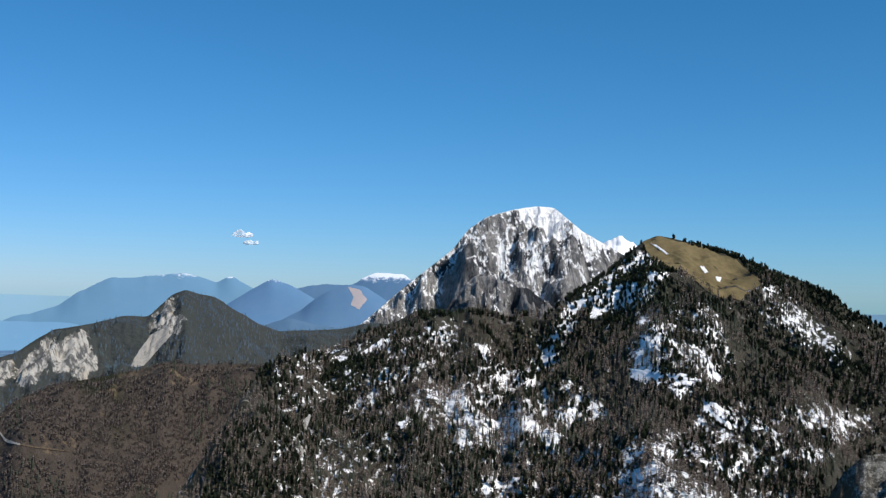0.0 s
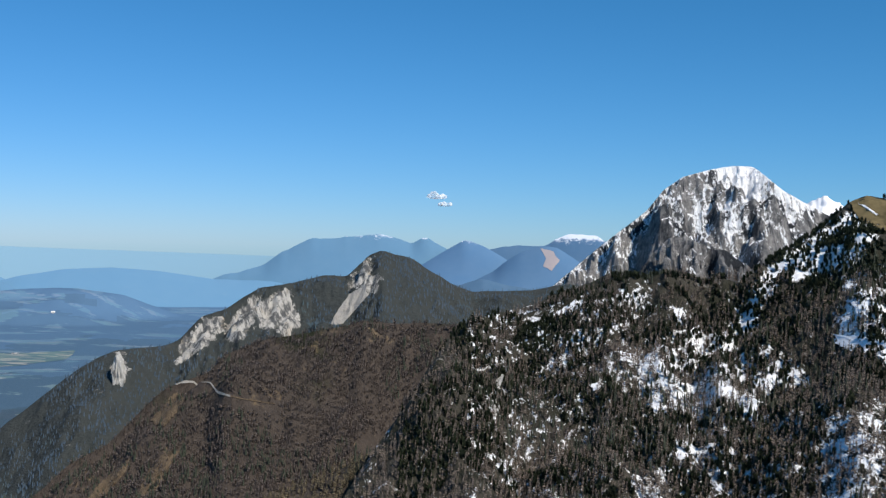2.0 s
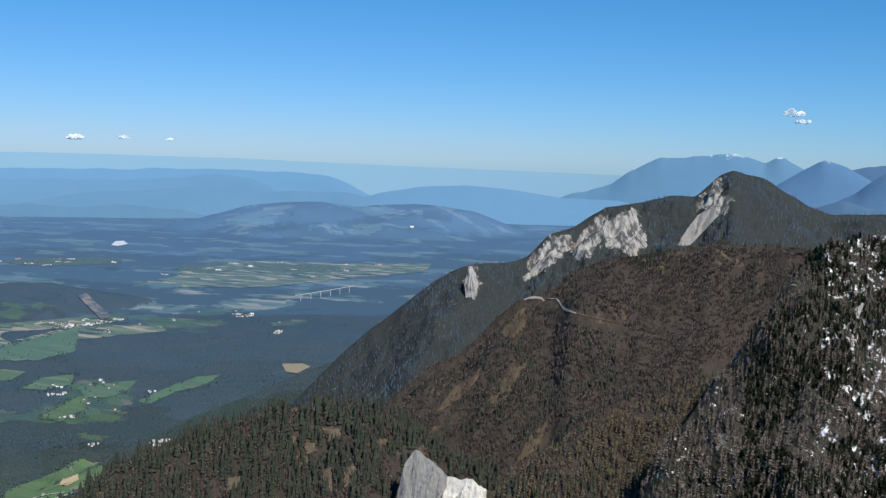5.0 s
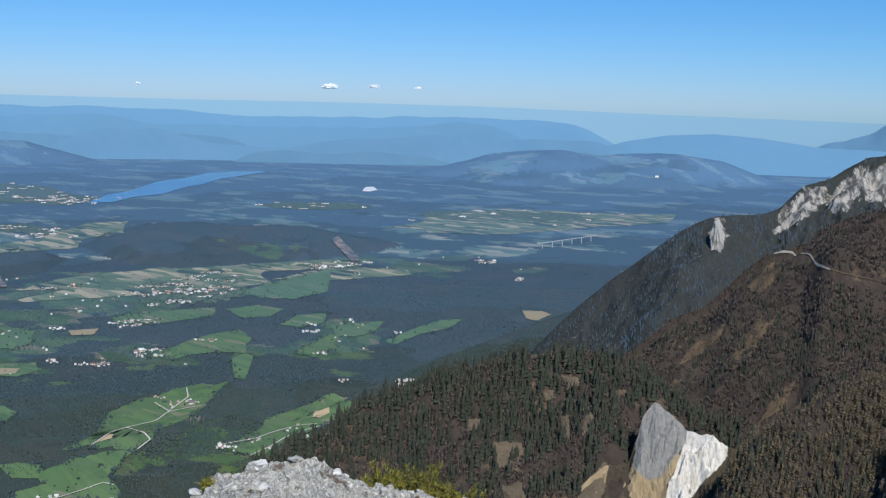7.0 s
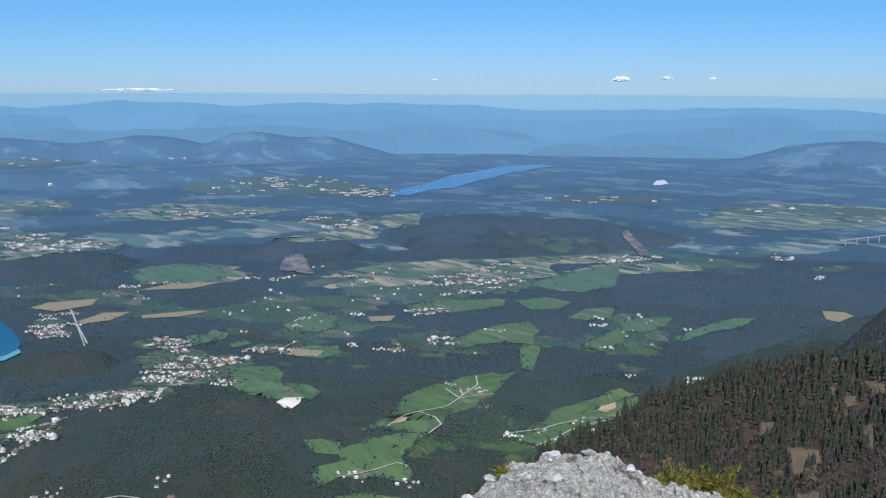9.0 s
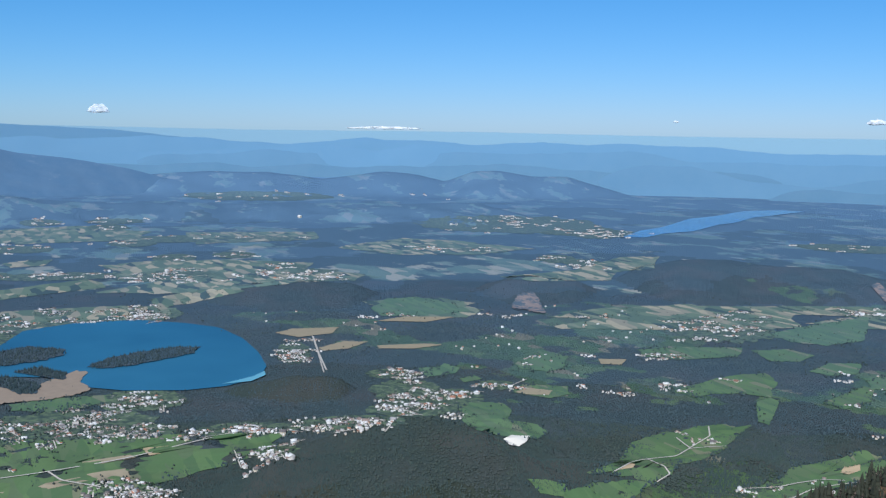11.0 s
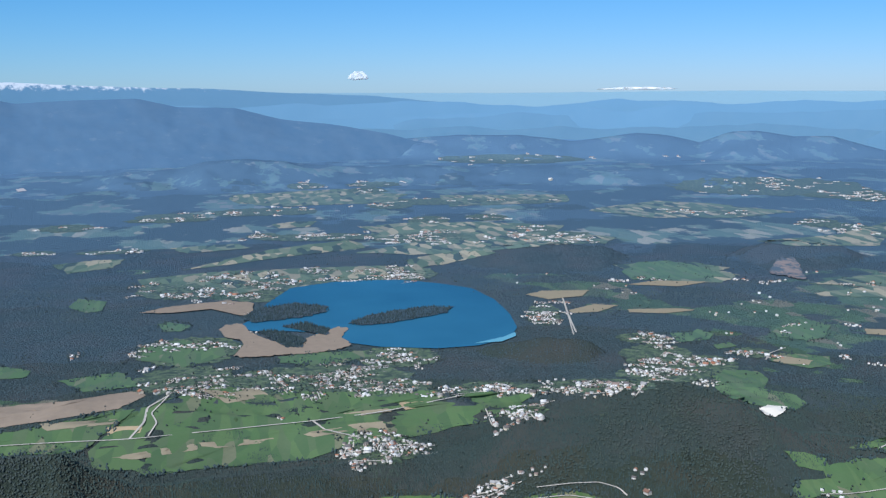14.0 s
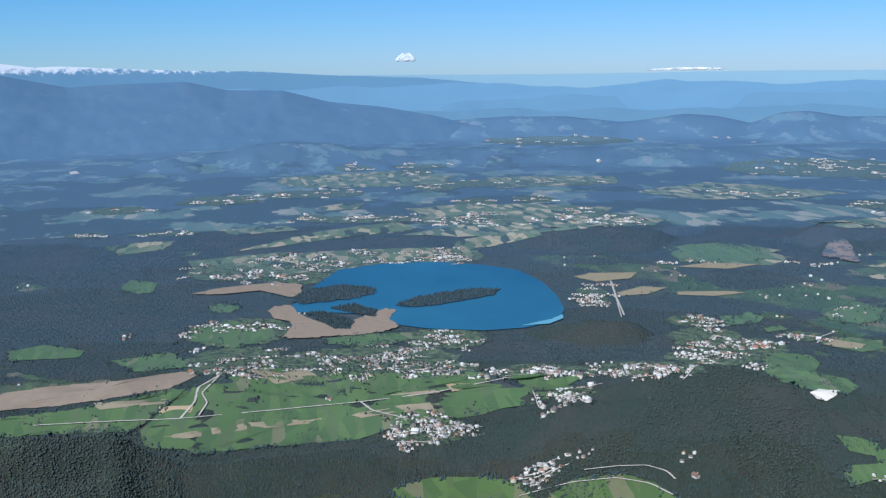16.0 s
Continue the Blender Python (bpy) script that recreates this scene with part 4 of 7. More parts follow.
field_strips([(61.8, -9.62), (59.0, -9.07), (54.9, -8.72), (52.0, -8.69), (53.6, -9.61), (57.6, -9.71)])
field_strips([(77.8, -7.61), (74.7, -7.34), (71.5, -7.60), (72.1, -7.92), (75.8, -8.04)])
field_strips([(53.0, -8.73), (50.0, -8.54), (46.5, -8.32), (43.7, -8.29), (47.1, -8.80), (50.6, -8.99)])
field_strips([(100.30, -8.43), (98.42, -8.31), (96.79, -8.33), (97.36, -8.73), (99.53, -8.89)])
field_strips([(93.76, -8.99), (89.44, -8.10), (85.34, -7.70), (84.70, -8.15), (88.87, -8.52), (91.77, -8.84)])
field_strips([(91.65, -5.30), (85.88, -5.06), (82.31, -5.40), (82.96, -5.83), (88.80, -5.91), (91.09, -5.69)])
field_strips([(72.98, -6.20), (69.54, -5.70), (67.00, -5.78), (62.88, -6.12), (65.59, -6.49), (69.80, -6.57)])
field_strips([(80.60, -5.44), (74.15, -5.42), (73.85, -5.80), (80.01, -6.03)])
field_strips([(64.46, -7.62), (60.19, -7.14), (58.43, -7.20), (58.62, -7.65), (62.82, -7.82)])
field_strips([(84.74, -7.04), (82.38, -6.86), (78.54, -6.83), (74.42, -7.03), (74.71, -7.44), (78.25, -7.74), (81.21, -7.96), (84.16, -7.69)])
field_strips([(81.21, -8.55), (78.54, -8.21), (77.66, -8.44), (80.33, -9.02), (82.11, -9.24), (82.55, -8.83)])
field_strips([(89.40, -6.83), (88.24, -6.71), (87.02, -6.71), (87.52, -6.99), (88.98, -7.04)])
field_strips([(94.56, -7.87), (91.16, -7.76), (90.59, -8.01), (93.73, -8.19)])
land_patch("ploughed_field", [(93.4, -15.03), (90.4, -15.18), (89.8, -15.58), (91.9, -15.89)], SOIL, "pale ploughed field strip between meadows", "field", 5)
land_patch("ploughed_field", [(101.3, -16.10), (97.5, -16.25), (97.5, -16.47), (100.9, -16.47)], SOIL, "pale ploughed field strip between meadows", "field", 5)
land_patch("ploughed_field", [(98.1, -16.59), (96.3, -16.67), (96.4, -17.01), (98.0, -17.02)], SOIL_RED, "ochre ploughed field", "field", 5)
land_patch("ploughed_field", [(82.9, -16.18), (81.7, -16.07), (81.4, -16.42), (82.6, -16.56)], SOIL_RED, "ochre ploughed field", "field", 5)
land_patch("ploughed_field", [(98.0, -18.07), (93.8, -17.76), (93.5, -18.07), (96.7, -18.30)], SOIL, "pale ploughed field strip between meadows", "field", 5)
land_patch("ploughed_field", [(93.5, -17.73), (89.6, -17.74), (89.6, -17.94), (93.2, -18.09)], SOIL, "pale ploughed field strip between meadows", "field", 5)
land_patch("ploughed_field", [(88.2, -17.57), (86.0, -17.36), (85.3, -17.52), (87.5, -17.80)], SOIL, "pale ploughed field strip between meadows", "field", 5)
land_patch("ploughed_field", [(85.7, -17.22), (83.8, -17.12), (83.5, -17.55), (85.0, -17.67)], SOIL, "pale ploughed field strip between meadows", "field", 5)
land_patch("ploughed_field", [(85.9, -16.64), (83.5, -16.46), (83.2, -16.61), (85.6, -16.88)], SOIL, "pale ploughed field strip between meadows", "field", 5)
land_patch("reed_bed", [(107.2, -15.95), (105.6, -15.16), (103.0, -15.10), (99.7, -15.14), (96.8, -14.94), (96.1, -15.22), (97.5, -15.74), (100.8, -16.00), (103.3, -16.07)], REED, "tan reed bed on the valley floor", "field", 5)
land_patch("ploughed_field", [(59.2, -11.71), (57.8, -11.67), (58.0, -11.96), (59.1, -11.95)], SOIL, "pale ploughed field strip between meadows", "field", 5)

land_patch("ploughed_field", [(57.98, -17.24), (57.39, -16.86), (57.04, -16.70), (57.24, -17.09)], SOIL_RED, "ochre ploughed field", "field", 5)
land_patch("ploughed_field", [(46.95, -16.38), (46.75, -15.97), (46.08, -15.87), (46.04, -16.21), (46.59, -16.43)], SOIL_RED, "ochre ploughed field", "field", 5)
land_patch("ploughed_field", [(76.17, -10.63), (75.28, -10.42), (72.87, -10.36), (73.21, -10.66), (74.98, -10.86)], SOIL, "pale ploughed field strip between meadows", "field", 5)
land_patch("ploughed_field", [(73.94, -11.42), (72.62, -11.08), (71.39, -11.11), (72.32, -11.45), (73.65, -11.56)], SOIL, "pale ploughed field strip between meadows", "field", 5)
land_patch("ploughed_field", [(70.87, -11.30), (68.27, -11.17), (67.36, -11.22), (68.84, -11.44), (70.86, -11.45)], SOIL, "pale ploughed field strip between meadows", "field", 5)
land_patch("ploughed_field", [(70.89, -10.03), (69.45, -9.79), (66.75, -9.77), (68.30, -10.05)], SOIL, "pale ploughed field strip between meadows", "field", 5)
land_patch("ploughed_field", [(63.56, -13.57), (62.88, -13.33), (61.52, -13.43), (61.78, -13.65), (62.87, -13.67)], SOIL, "pale ploughed field strip between meadows", "field", 5)
land_patch("ploughed_field", [(35.94, -10.74), (34.93, -10.73), (34.44, -10.88), (35.19, -11.24), (35.78, -11.13)], SOIL, "ochre clearing in the forest", "field", 5)

land_patch("gravel_pit", [(64.10, -16.00), (63.67, -15.80), (62.70, -15.80), (62.90, -16.12), (63.27, -16.35), (63.74, -16.30)], GRAVEL, "white gravel pit at the forest's edge", "quarry", 7)
land_patch("quarry", [(44.5, -4.74), (44.3, -4.53), (43.9, -4.5), (43.7, -4.66), (44.1, -4.76)], soil_mat("white_quarry_stone", (0.6, 0.62, 0.65), (0.8, 0.8, 0.8), 0.2), "white quarry in a far wooded hill", "quarry", 6)
land_patch("quarry", [(101.7, -4.66), (101.35, -4.62), (101.2, -4.75), (101.6, -4.78)], soil_mat("tan_quarry_stone", (0.5, 0.42, 0.36), (0.6, 0.52, 0.44), 0.3), "tan quarry on a far slope", "quarry", 4)
land_patch("bare_scar", [(46.1, -7.27), (45.7, -7.12), (44.5, -8.33), (45.0, -8.43)], BARE, "bare earth scar down a wooded hill", "scar", 10)
land_patch("bare_scar", [(63.9, -9.25), (63.3, -8.39), (62.6, -8.46), (62.3, -8.99), (62.0, -9.52)], BARE, "reddish bare rock face on a wooded hill", "scar", 10, 0.15)


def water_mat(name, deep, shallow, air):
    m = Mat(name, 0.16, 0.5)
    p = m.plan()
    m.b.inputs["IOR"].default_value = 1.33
    # air: share of haze painted into the water's two blues
    c = m.mix(m.ramp(m.noise(p, 0.8, 3), [(0.35, 0.0), (0.7, 1.0)]), hazed(deep, air), hazed(shallow, air))
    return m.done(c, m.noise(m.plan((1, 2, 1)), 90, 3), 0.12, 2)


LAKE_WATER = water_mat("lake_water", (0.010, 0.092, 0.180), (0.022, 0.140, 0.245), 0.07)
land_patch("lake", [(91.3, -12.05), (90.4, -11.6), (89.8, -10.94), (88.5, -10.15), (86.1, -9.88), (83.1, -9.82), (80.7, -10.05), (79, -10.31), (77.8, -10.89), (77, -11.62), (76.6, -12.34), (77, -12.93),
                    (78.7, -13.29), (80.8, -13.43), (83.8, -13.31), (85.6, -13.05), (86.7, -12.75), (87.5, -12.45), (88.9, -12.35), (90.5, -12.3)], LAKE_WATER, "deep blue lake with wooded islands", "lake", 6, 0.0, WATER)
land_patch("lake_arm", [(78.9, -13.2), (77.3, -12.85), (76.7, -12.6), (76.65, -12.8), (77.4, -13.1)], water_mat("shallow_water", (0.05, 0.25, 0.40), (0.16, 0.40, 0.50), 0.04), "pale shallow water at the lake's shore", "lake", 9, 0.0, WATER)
# far lake: 0.42 of its colour is haze
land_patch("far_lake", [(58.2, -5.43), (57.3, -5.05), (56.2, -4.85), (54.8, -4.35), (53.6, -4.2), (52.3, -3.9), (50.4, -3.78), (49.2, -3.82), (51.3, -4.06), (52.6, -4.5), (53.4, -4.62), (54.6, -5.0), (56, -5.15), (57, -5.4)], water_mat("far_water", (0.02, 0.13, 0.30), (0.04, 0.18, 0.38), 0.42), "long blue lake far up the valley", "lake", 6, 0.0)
ISLAND = WOODS[3]
land_patch("reed_bed", [(96.09, -11.09), (94.69, -10.88), (93.21, -10.78), (91.83, -10.70), (90.31, -10.85), (90.38, -11.34), (91.00, -11.52), (92.42, -11.08), (94.70, -11.19)], REED, "tan reed bed at the lake's edge", "reeds", 9, 0.06)
land_patch("reed_bed", [(92.23, -12.15), (91.88, -11.94), (91.01, -11.92), (90.67, -12.34), (89.81, -12.75), (88.94, -13.04), (88.96, -13.56), (90.78, -13.65), (91.59, -13.56), (90.82, -13.19), (91.18, -12.72), (91.90, -12.57)], REED, "tan reed bed at the lake's edge", "reeds", 9, 0.06)
land_patch("reed_bed", [(89.15, -13.09), (87.81, -12.80), (86.77, -12.48), (86.02, -12.21), (85.55, -12.37), (85.92, -12.80), (85.33, -13.16), (86.05, -13.40), (87.24, -13.54), (88.87, -13.59)], REED, "tan reed bed at the lake's edge", "reeds", 9, 0.06)
land_patch("island", [(85.63, -12.11), (84.53, -11.72), (83.03, -11.46), (81.24, -11.27), (80.10, -11.34), (80.28, -11.60), (81.84, -11.88), (83.64, -12.15), (85.07, -12.21)], ISLAND, "wooded island in the lake", "island", 11, 0.1)
land_patch("peninsula", [(91.06, -11.63), (90.11, -11.15), (88.36, -10.98), (86.74, -11.14), (86.54, -11.38), (87.49, -11.62), (88.96, -11.80), (90.43, -11.86)], ISLAND, "wooded tongue of land in the lake", "island", 11, 0.1)
land_patch("grove", [(90.21, -12.36), (89.27, -12.34), (87.67, -12.86), (88.06, -13.25), (88.86, -13.22), (89.41, -12.85)], ISLAND, "dark grove among the reeds", "grove", 11, 0.1)
land_patch("grove", [(88.97, -12.15), (87.79, -11.99), (86.50, -12.37), (86.74, -12.66), (87.51, -12.49)], ISLAND, "dark grove among the reeds", "grove", 11, 0.1)


def inside(az, el, poly):
    """Which points lie in an outline."""
    x, y = poly[:, 0], poly[:, 1]
    x2, y2 = np.roll(x, -1), np.roll(y, -1)
    out = np.zeros(len(az), bool)
    for a, b, c, d in zip(x, y, x2, y2):
        if b != d:
            out ^= ((b > el) != (d > el)) & (az < (c - a) * (el - b) / (d - b) + a)
    return out


def road(name, line, width, surface=None, mat=None, label="pale narrow road across the meadows"):
    """A road as a strip along headings and angles."""
    pts = np.array(line, float)
    u = np.concatenate([[0], np.cumsum(np.linalg.norm(np.diff(pts, axis=0), axis=1))])
    t = np.linspace(0, u[-1], 60)
    k = np.ones(5) / 5
    az, el = np.interp(t, u, pts[:, 0]), np.interp(t, u, pts[:, 1])
    az[2:-2], el[2:-2] = np.convolve(az, k, "valid"), np.convolve(el, k, "valid")
    near, surface = surface is not None, surface or GROUND
    r, z = surface.seen(az, el)
    x, y = xy(az, r)
    d = np.stack([np.gradient(x), np.gradient(y)], 1)
    d /= np.linalg.norm(d, axis=1)[:, None] + 1e-9
    rows = []
    for s in (-0.5, 0.5):
        px, py = x - d[:, 1] * width * s, y + d[:, 0] * width * s
        rr, aa = np.hypot(px, py), np.degrees(np.arctan2(-px, py))
        rows.append(np.stack([*xy(aa, rr), surface.at(aa, rr) + 0.9], -1) if near else placed(aa, rr, z + 9))
    P = np.stack(rows, 1)
    me = grid_mesh(name, P, [mat or ROAD], np.zeros((60, 2, 2)))
    return thing(name, me, label, "road", "structure")


m_ = Mat("pale_road", 0.9, 0.1)
ROAD = m_.done(m_.mix(m_.noise(m_.pos(), 0.05, 4), (0.36, 0.35, 0.33), (0.50, 0.48, 0.45)))
road("country_road", [(104.2, -16.92), (97.0, -17.33), (92.3, -17.24), (87.5, -17.03), (83.8, -16.69), (79.6, -15.90), (76.9, -15.39)], 9)
road("country_road", [(97.0, -17.33), (96.2, -16.55), (96.0, -15.85), (95.0, -15.36)], 9)
road("country_road", [(74.2, -10.86), (73.9, -11.72), (73.5, -12.58)], 9)
road("farm_lane", [(58.22, -17.40), (57.24, -16.81), (56.51, -16.65), (55.02, -16.40), (54.43, -15.98), (53.24, -15.79), (52.49, -15.71)], 6)
road("farm_lane", [(55.09, -15.48), (54.37, -15.95)], 6)
road("farm_lane", [(56.51, -16.65), (55.62, -16.96), (55.32, -17.31), (55.98, -17.75)], 6)
road("farm_lane", [(54.43, -15.98), (53.39, -15.27), (53.48, -14.81)], 6)
road("farm_lane", [(60.92, -19.89), (59.76, -19.76), (58.73, -19.53), (57.70, -19.24), (57.17, -19.40)], 6)
road("farm_lane", [(51.78, -17.72), (49.90, -17.46), (49.00, -17.16), (47.79, -16.86), (46.73, -16.78)], 6)
road("farm_lane", [(50.25, -18.32), (49.14, -17.88), (48.38, -17.44), (47.18, -17.05), (45.67, -16.69)], 6)
road("farm_lane", [(94.88, -15.31), (95.82, -16.13), (95.56, -16.63), (96.04, -17.25)], 6)
road("farm_lane", [(74.24, -10.82), (73.94, -11.69), (73.63, -12.70)], 6)
road("farm_lane", [(75.52, -20.50), (73.70, -20.25), (72.20, -20.14), (71.15, -20.37), (70.69, -20.74)], 6)
road("farm_lane", [(80.07, -15.85), (77.95, -15.64), (76.90, -15.49)], 6)
road("farm_lane", [(63.84, -13.59), (63.65, -13.24), (62.90, -12.92)], 6)
road("farm_lane", [(79.0, -21.87), (76.2, -21.14), (73.8, -20.83), (72.0, -21.02), (70.8, -21.51)], 6)
road("country_road", [(87.5, -17.03), (86.9, -17.48), (85.0, -17.96)], 9)


# ---- houses ----
def wall_mat():
    m = Mat("house_plaster", 0.9, 0.1)
    return m.done(m.ramp(m.rand(), [(0.0, (0.72, 0.70, 0.66)), (0.5, (0.80, 0.79, 0.77)), (0.75, (0.68, 0.60, 0.46)), (0.9, (0.55, 0.53, 0.50))]))


def roof_mat():
    m = Mat("roof_tiles", 0.8, 0.2)
    c = m.ramp(m.rand(), [(0.0, (0.10, 0.085, 0.08)), (0.25, (0.22, 0.13, 0.10)), (0.45, (0.34, 0.15, 0.09)), (0.6, (0.22, 0.21, 0.21)), (0.8, (0.42, 0.40, 0.38))], "CONSTANT")
    return m.done(c)


def island_mat(name, stops):
    m = Mat(name, 0.85, 0.1)
    return m.done(m.ramp(m.island(), stops, "CONSTANT"))


WALL, ROOF = wall_mat(), roof_mat()
WALLS = island_mat("town_plaster", [(0.0, (0.70, 0.69, 0.67)), (0.5, (0.80, 0.80, 0.79)), (0.8, (0.62, 0.57, 0.48))])
ROOFS = island_mat("town_roofs", [(0.0, (0.16, 0.15, 0.15)), (0.26, (0.28, 0.22, 0.20)), (0.40, (0.38, 0.20, 0.14)), (0.50, (0.38, 0.38, 0.39)), (0.68, (0.68, 0.69, 0.70))])
# unit house: 1 long, 0.8 deep, walls 0.45 high, ridge at 0.8
BODY_V = np.array([(-.5, -.4, -.3), (.5, -.4, -.3), (.5, .4, -.3), (-.5, .4, -.3), (-.5, -.4, .45), (.5, -.4, .45), (.5, .4, .45), (-.5, .4, .45), (-.5, 0, .78), (.5, 0, .78)])
BODY_F = [(0, 1, 5, 4), (2, 3, 7, 6), (1, 2, 6, 9, 5), (3, 0, 4, 8, 7)]
ROOF_V = np.array([(-.58, -.5, .38), (.58, -.5, .38), (.58, 0, .82), (-.58, 0, .82), (-.58, .5, .38), (.58, .5, .38), (-.58, -.5, .33), (.58, -.5, .33), (-.58, .5, .33), (.58, .5, .33), (-.58, 0, .76), (.58, 0, .76)])
ROOF_F = [(0, 1, 2, 3), (3, 2, 5, 4), (6, 7, 1, 0), (8, 4, 5, 9), (0, 3, 10, 6), (3, 4, 8, 10), (2, 1, 7, 11), (5, 2, 11, 9)]
CHIMNEY_V = np.array([(x, y, z) for z in (.55, .95) for x, y in ((.15, .08), (.25, .08), (.25, .18), (.15, .18))])
CHIMNEY_F = [(0, 1, 5, 4), (1, 2, 6, 5), (2, 3, 7, 6), (3, 0, 4, 7), (4, 5, 6, 7)]
house_body, house_roof = mesh_of("house_body", BODY_V, BODY_F, [WALL]), mesh_of("roof", ROOF_V, ROOF_F, [ROOF])
house_chimney = mesh_of("chimney", CHIMNEY_V, CHIMNEY_F, [WALL])
rng = np.random.default_rng(7)
GARDEN_TREES = []
HOUSES, TOWN = [], []     # single houses; the many farther ones


GARDENS = {}


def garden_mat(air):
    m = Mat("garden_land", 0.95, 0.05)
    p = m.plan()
    # hedges, lawns and lanes hold the haze of their distance in the colour
    c = m.mix(m.ramp(m.noise(p, 22, 5, 0.7), [(0.4, 0.0), (0.62, 1.0)]), hazed((0.030, 0.045, 0.025), air), hazed((0.105, 0.145, 0.065), air))
    return m.done(m.mix(m.ramp(m.noise(p, 35, 4, 0.7), [(0.60, 0.0), (0.66, 0.7)]), c, hazed((0.30, 0.28, 0.26), air)))


STREETS = []      # start, end in true plan
LAKE = np.array([(91.3, -12.05), (89.8, -10.94), (86.1, -9.88), (80.7, -10.05), (77.8, -10.89), (76.5, -12.34), (78.7, -13.35), (83.8, -13.4), (87.5, -12.6), (90.5, -12.3)])
KNOB = np.array([(81.2, -14.2), (78.66, -12.94), (76.28, -12.5), (71.87, -12.8), (70.8, -13.65), (72.13, -14.75), (76.56, -15.15), (80.16, -14.9)])


def village(az, el, w, h, n):
    """Houses along the lanes of a village."""
    if n > 20:
        t = np.linspace(0, 2 * math.pi, 14)[:-1]
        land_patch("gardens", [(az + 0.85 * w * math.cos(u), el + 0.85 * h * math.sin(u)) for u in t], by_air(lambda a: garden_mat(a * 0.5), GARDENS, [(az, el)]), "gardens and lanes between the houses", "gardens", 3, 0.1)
    n = int(n * (1.6 if n > 20 else 1.2))
    lanes = max(1, n // 8)
    a0, e0 = az + w * np.clip(rng.normal(0, 0.48, lanes), -1, 1), el + h * np.clip(rng.normal(0, 0.48, lanes), -1, 1)
    r0, _ = GROUND.seen(a0, e0)
    x0, y0 = xy(a0, r0)
    main = radians(az) + rng.uniform(-0.4, 0.4)
    out = []
    for i in range(lanes):
        t = main + rng.choice((0.0, 0.0, math.pi / 2)) + rng.uniform(-0.35, 0.35)
        d, k = np.array((math.cos(t), math.sin(t))), n / lanes
        long = k * rng.uniform(9, 14)
        if n > 12:
            STREETS.append(((x0[i], y0[i]), d, long))
        for j in range(int(round(k))):
            q = np.array((x0[i], y0[i])) + d * (j / k - 0.5) * long + np.array((-d[1], d[0])) * rng.choice((-1, 1)) * rng.uniform(9, 20) + rng.normal(0, 3, 2)
            out.append((q[0], q[1], t + rng.choice((0.0, math.pi / 2))))
    q = np.array(out)
    a, r = np.degrees(np.arctan2(-q[:, 0], q[:, 1])), np.hypot(q[:, 0], q[:, 1])
    z = GROUND.at(a, r)
    e = np.degrees(np.arctan2(z, r))
    ok = ~inside(a, e, LAKE) & ~inside(a, e, KNOB)
    if n > 10 and el < -8:
        k = 2 * len(a)
        i = rng.integers(0, len(a), k)
        tx, ty = q[i, 0] + rng.normal(0, 28, k), q[i, 1] + rng.normal(0, 28, k)
        ta, tr = np.degrees(np.arctan2(-tx, ty)), np.hypot(tx, ty)
        tz = GROUND.at(ta, tr)
        dry = ~inside(ta, np.degrees(np.arctan2(tz, tr)), LAKE)
        s = drawn_in(tr) / tr
        P = placed(ta, tr, tz + 2)
        GARDEN_TREES.extend((P[j], j * 1.7, np.array((1.2, 1.2, 1)) * s[j] * rng.uniform(4, 10)) for j in np.flatnonzero(dry))
    sizes = rng.uniform(7.5, 11.5, len(a)) * np.where(rng.random(len(a)) < 0.06, 1.9, 1.0)
    for j in np.flatnonzero(ok):
        (HOUSES if r.mean() < 5050 and len(HOUSES) < 280 and j % 2 == 0 else TOWN).append((a[j], r[j], z[j], q[j, 2], sizes[j]))


village(93.9, -14.57, 3.2, 0.85, 90)
village(87.4, -14.86, 6.0, 0.87, 225)
village(83.5, -15.39, 2.7, 0.58, 60)
village(77.5, -15.48, 3.3, 0.46, 90)
village(73.3, -15.3, 2.2, 0.40, 60)
village(69.3, -13.60, 2.2, 0.75, 45)
village(75.2, -11.65, 1.1, 0.65, 110)
village(83.8, -18.55, 2.4, 0.80, 82)
village(82.9, -13.80, 2.7, 0.64, 60)
village(68.1, -14.10, 3.4, 0.7, 32)
village(77.8, -17.12, 1.3, 0.35, 18)
village(77.3, -20.80, 2.1, 0.56, 16)
village(87.3, -9.91, 4.5, 0.41, 67)
village(82.8, -9.70, 1.3, 0.41, 60)
village(93.7, -9.98, 3.2, 0.63, 82)
village(90.9, -11.55, 1.8, 0.29, 8)
village(53.0, -9.75, 3.3, 0.94, 180)
village(46.2, -8.66, 2.0, 0.26, 60)
village(64.1, -4.90, 5.8, 0.52, 105)
village(59.5, -5.28, 1.6, 0.29, 60)
village(75.0, -7.53, 2.9, 0.27, 67)
village(60.1, -6.83, 1.2, 0.26, 52)
village(67.0, -6.44, 1.1, 0.15, 14)
village(71.6, -15.15, 3.0, 0.36, 40)
village(76.2, -16.57, 1.6, 0.41, 37)
village(69.0, -14.55, 2.8, 0.45, 40)
village(55.4, -11.44, 1.2, 0.20, 12)
village(54.88, -15.20, 0.35, 0.12, 5)
village(54.13, -15.55, 0.6, 0.1, 6)
village(53.09, -15.47, 0.4, 0.1, 5)
village(59.90, -19.73, 0.5, 0.12, 5)
village(56.96, -20.19, 0.5, 0.15, 5)
village(51.27, -17.60, 0.7, 0.1, 7)
village(49.97, -17.40, 0.3, 0.08, 4)
village(47.94, -16.86, 0.4, 0.08, 4)
village(56.20, -11.35, 1.6, 0.2, 16)
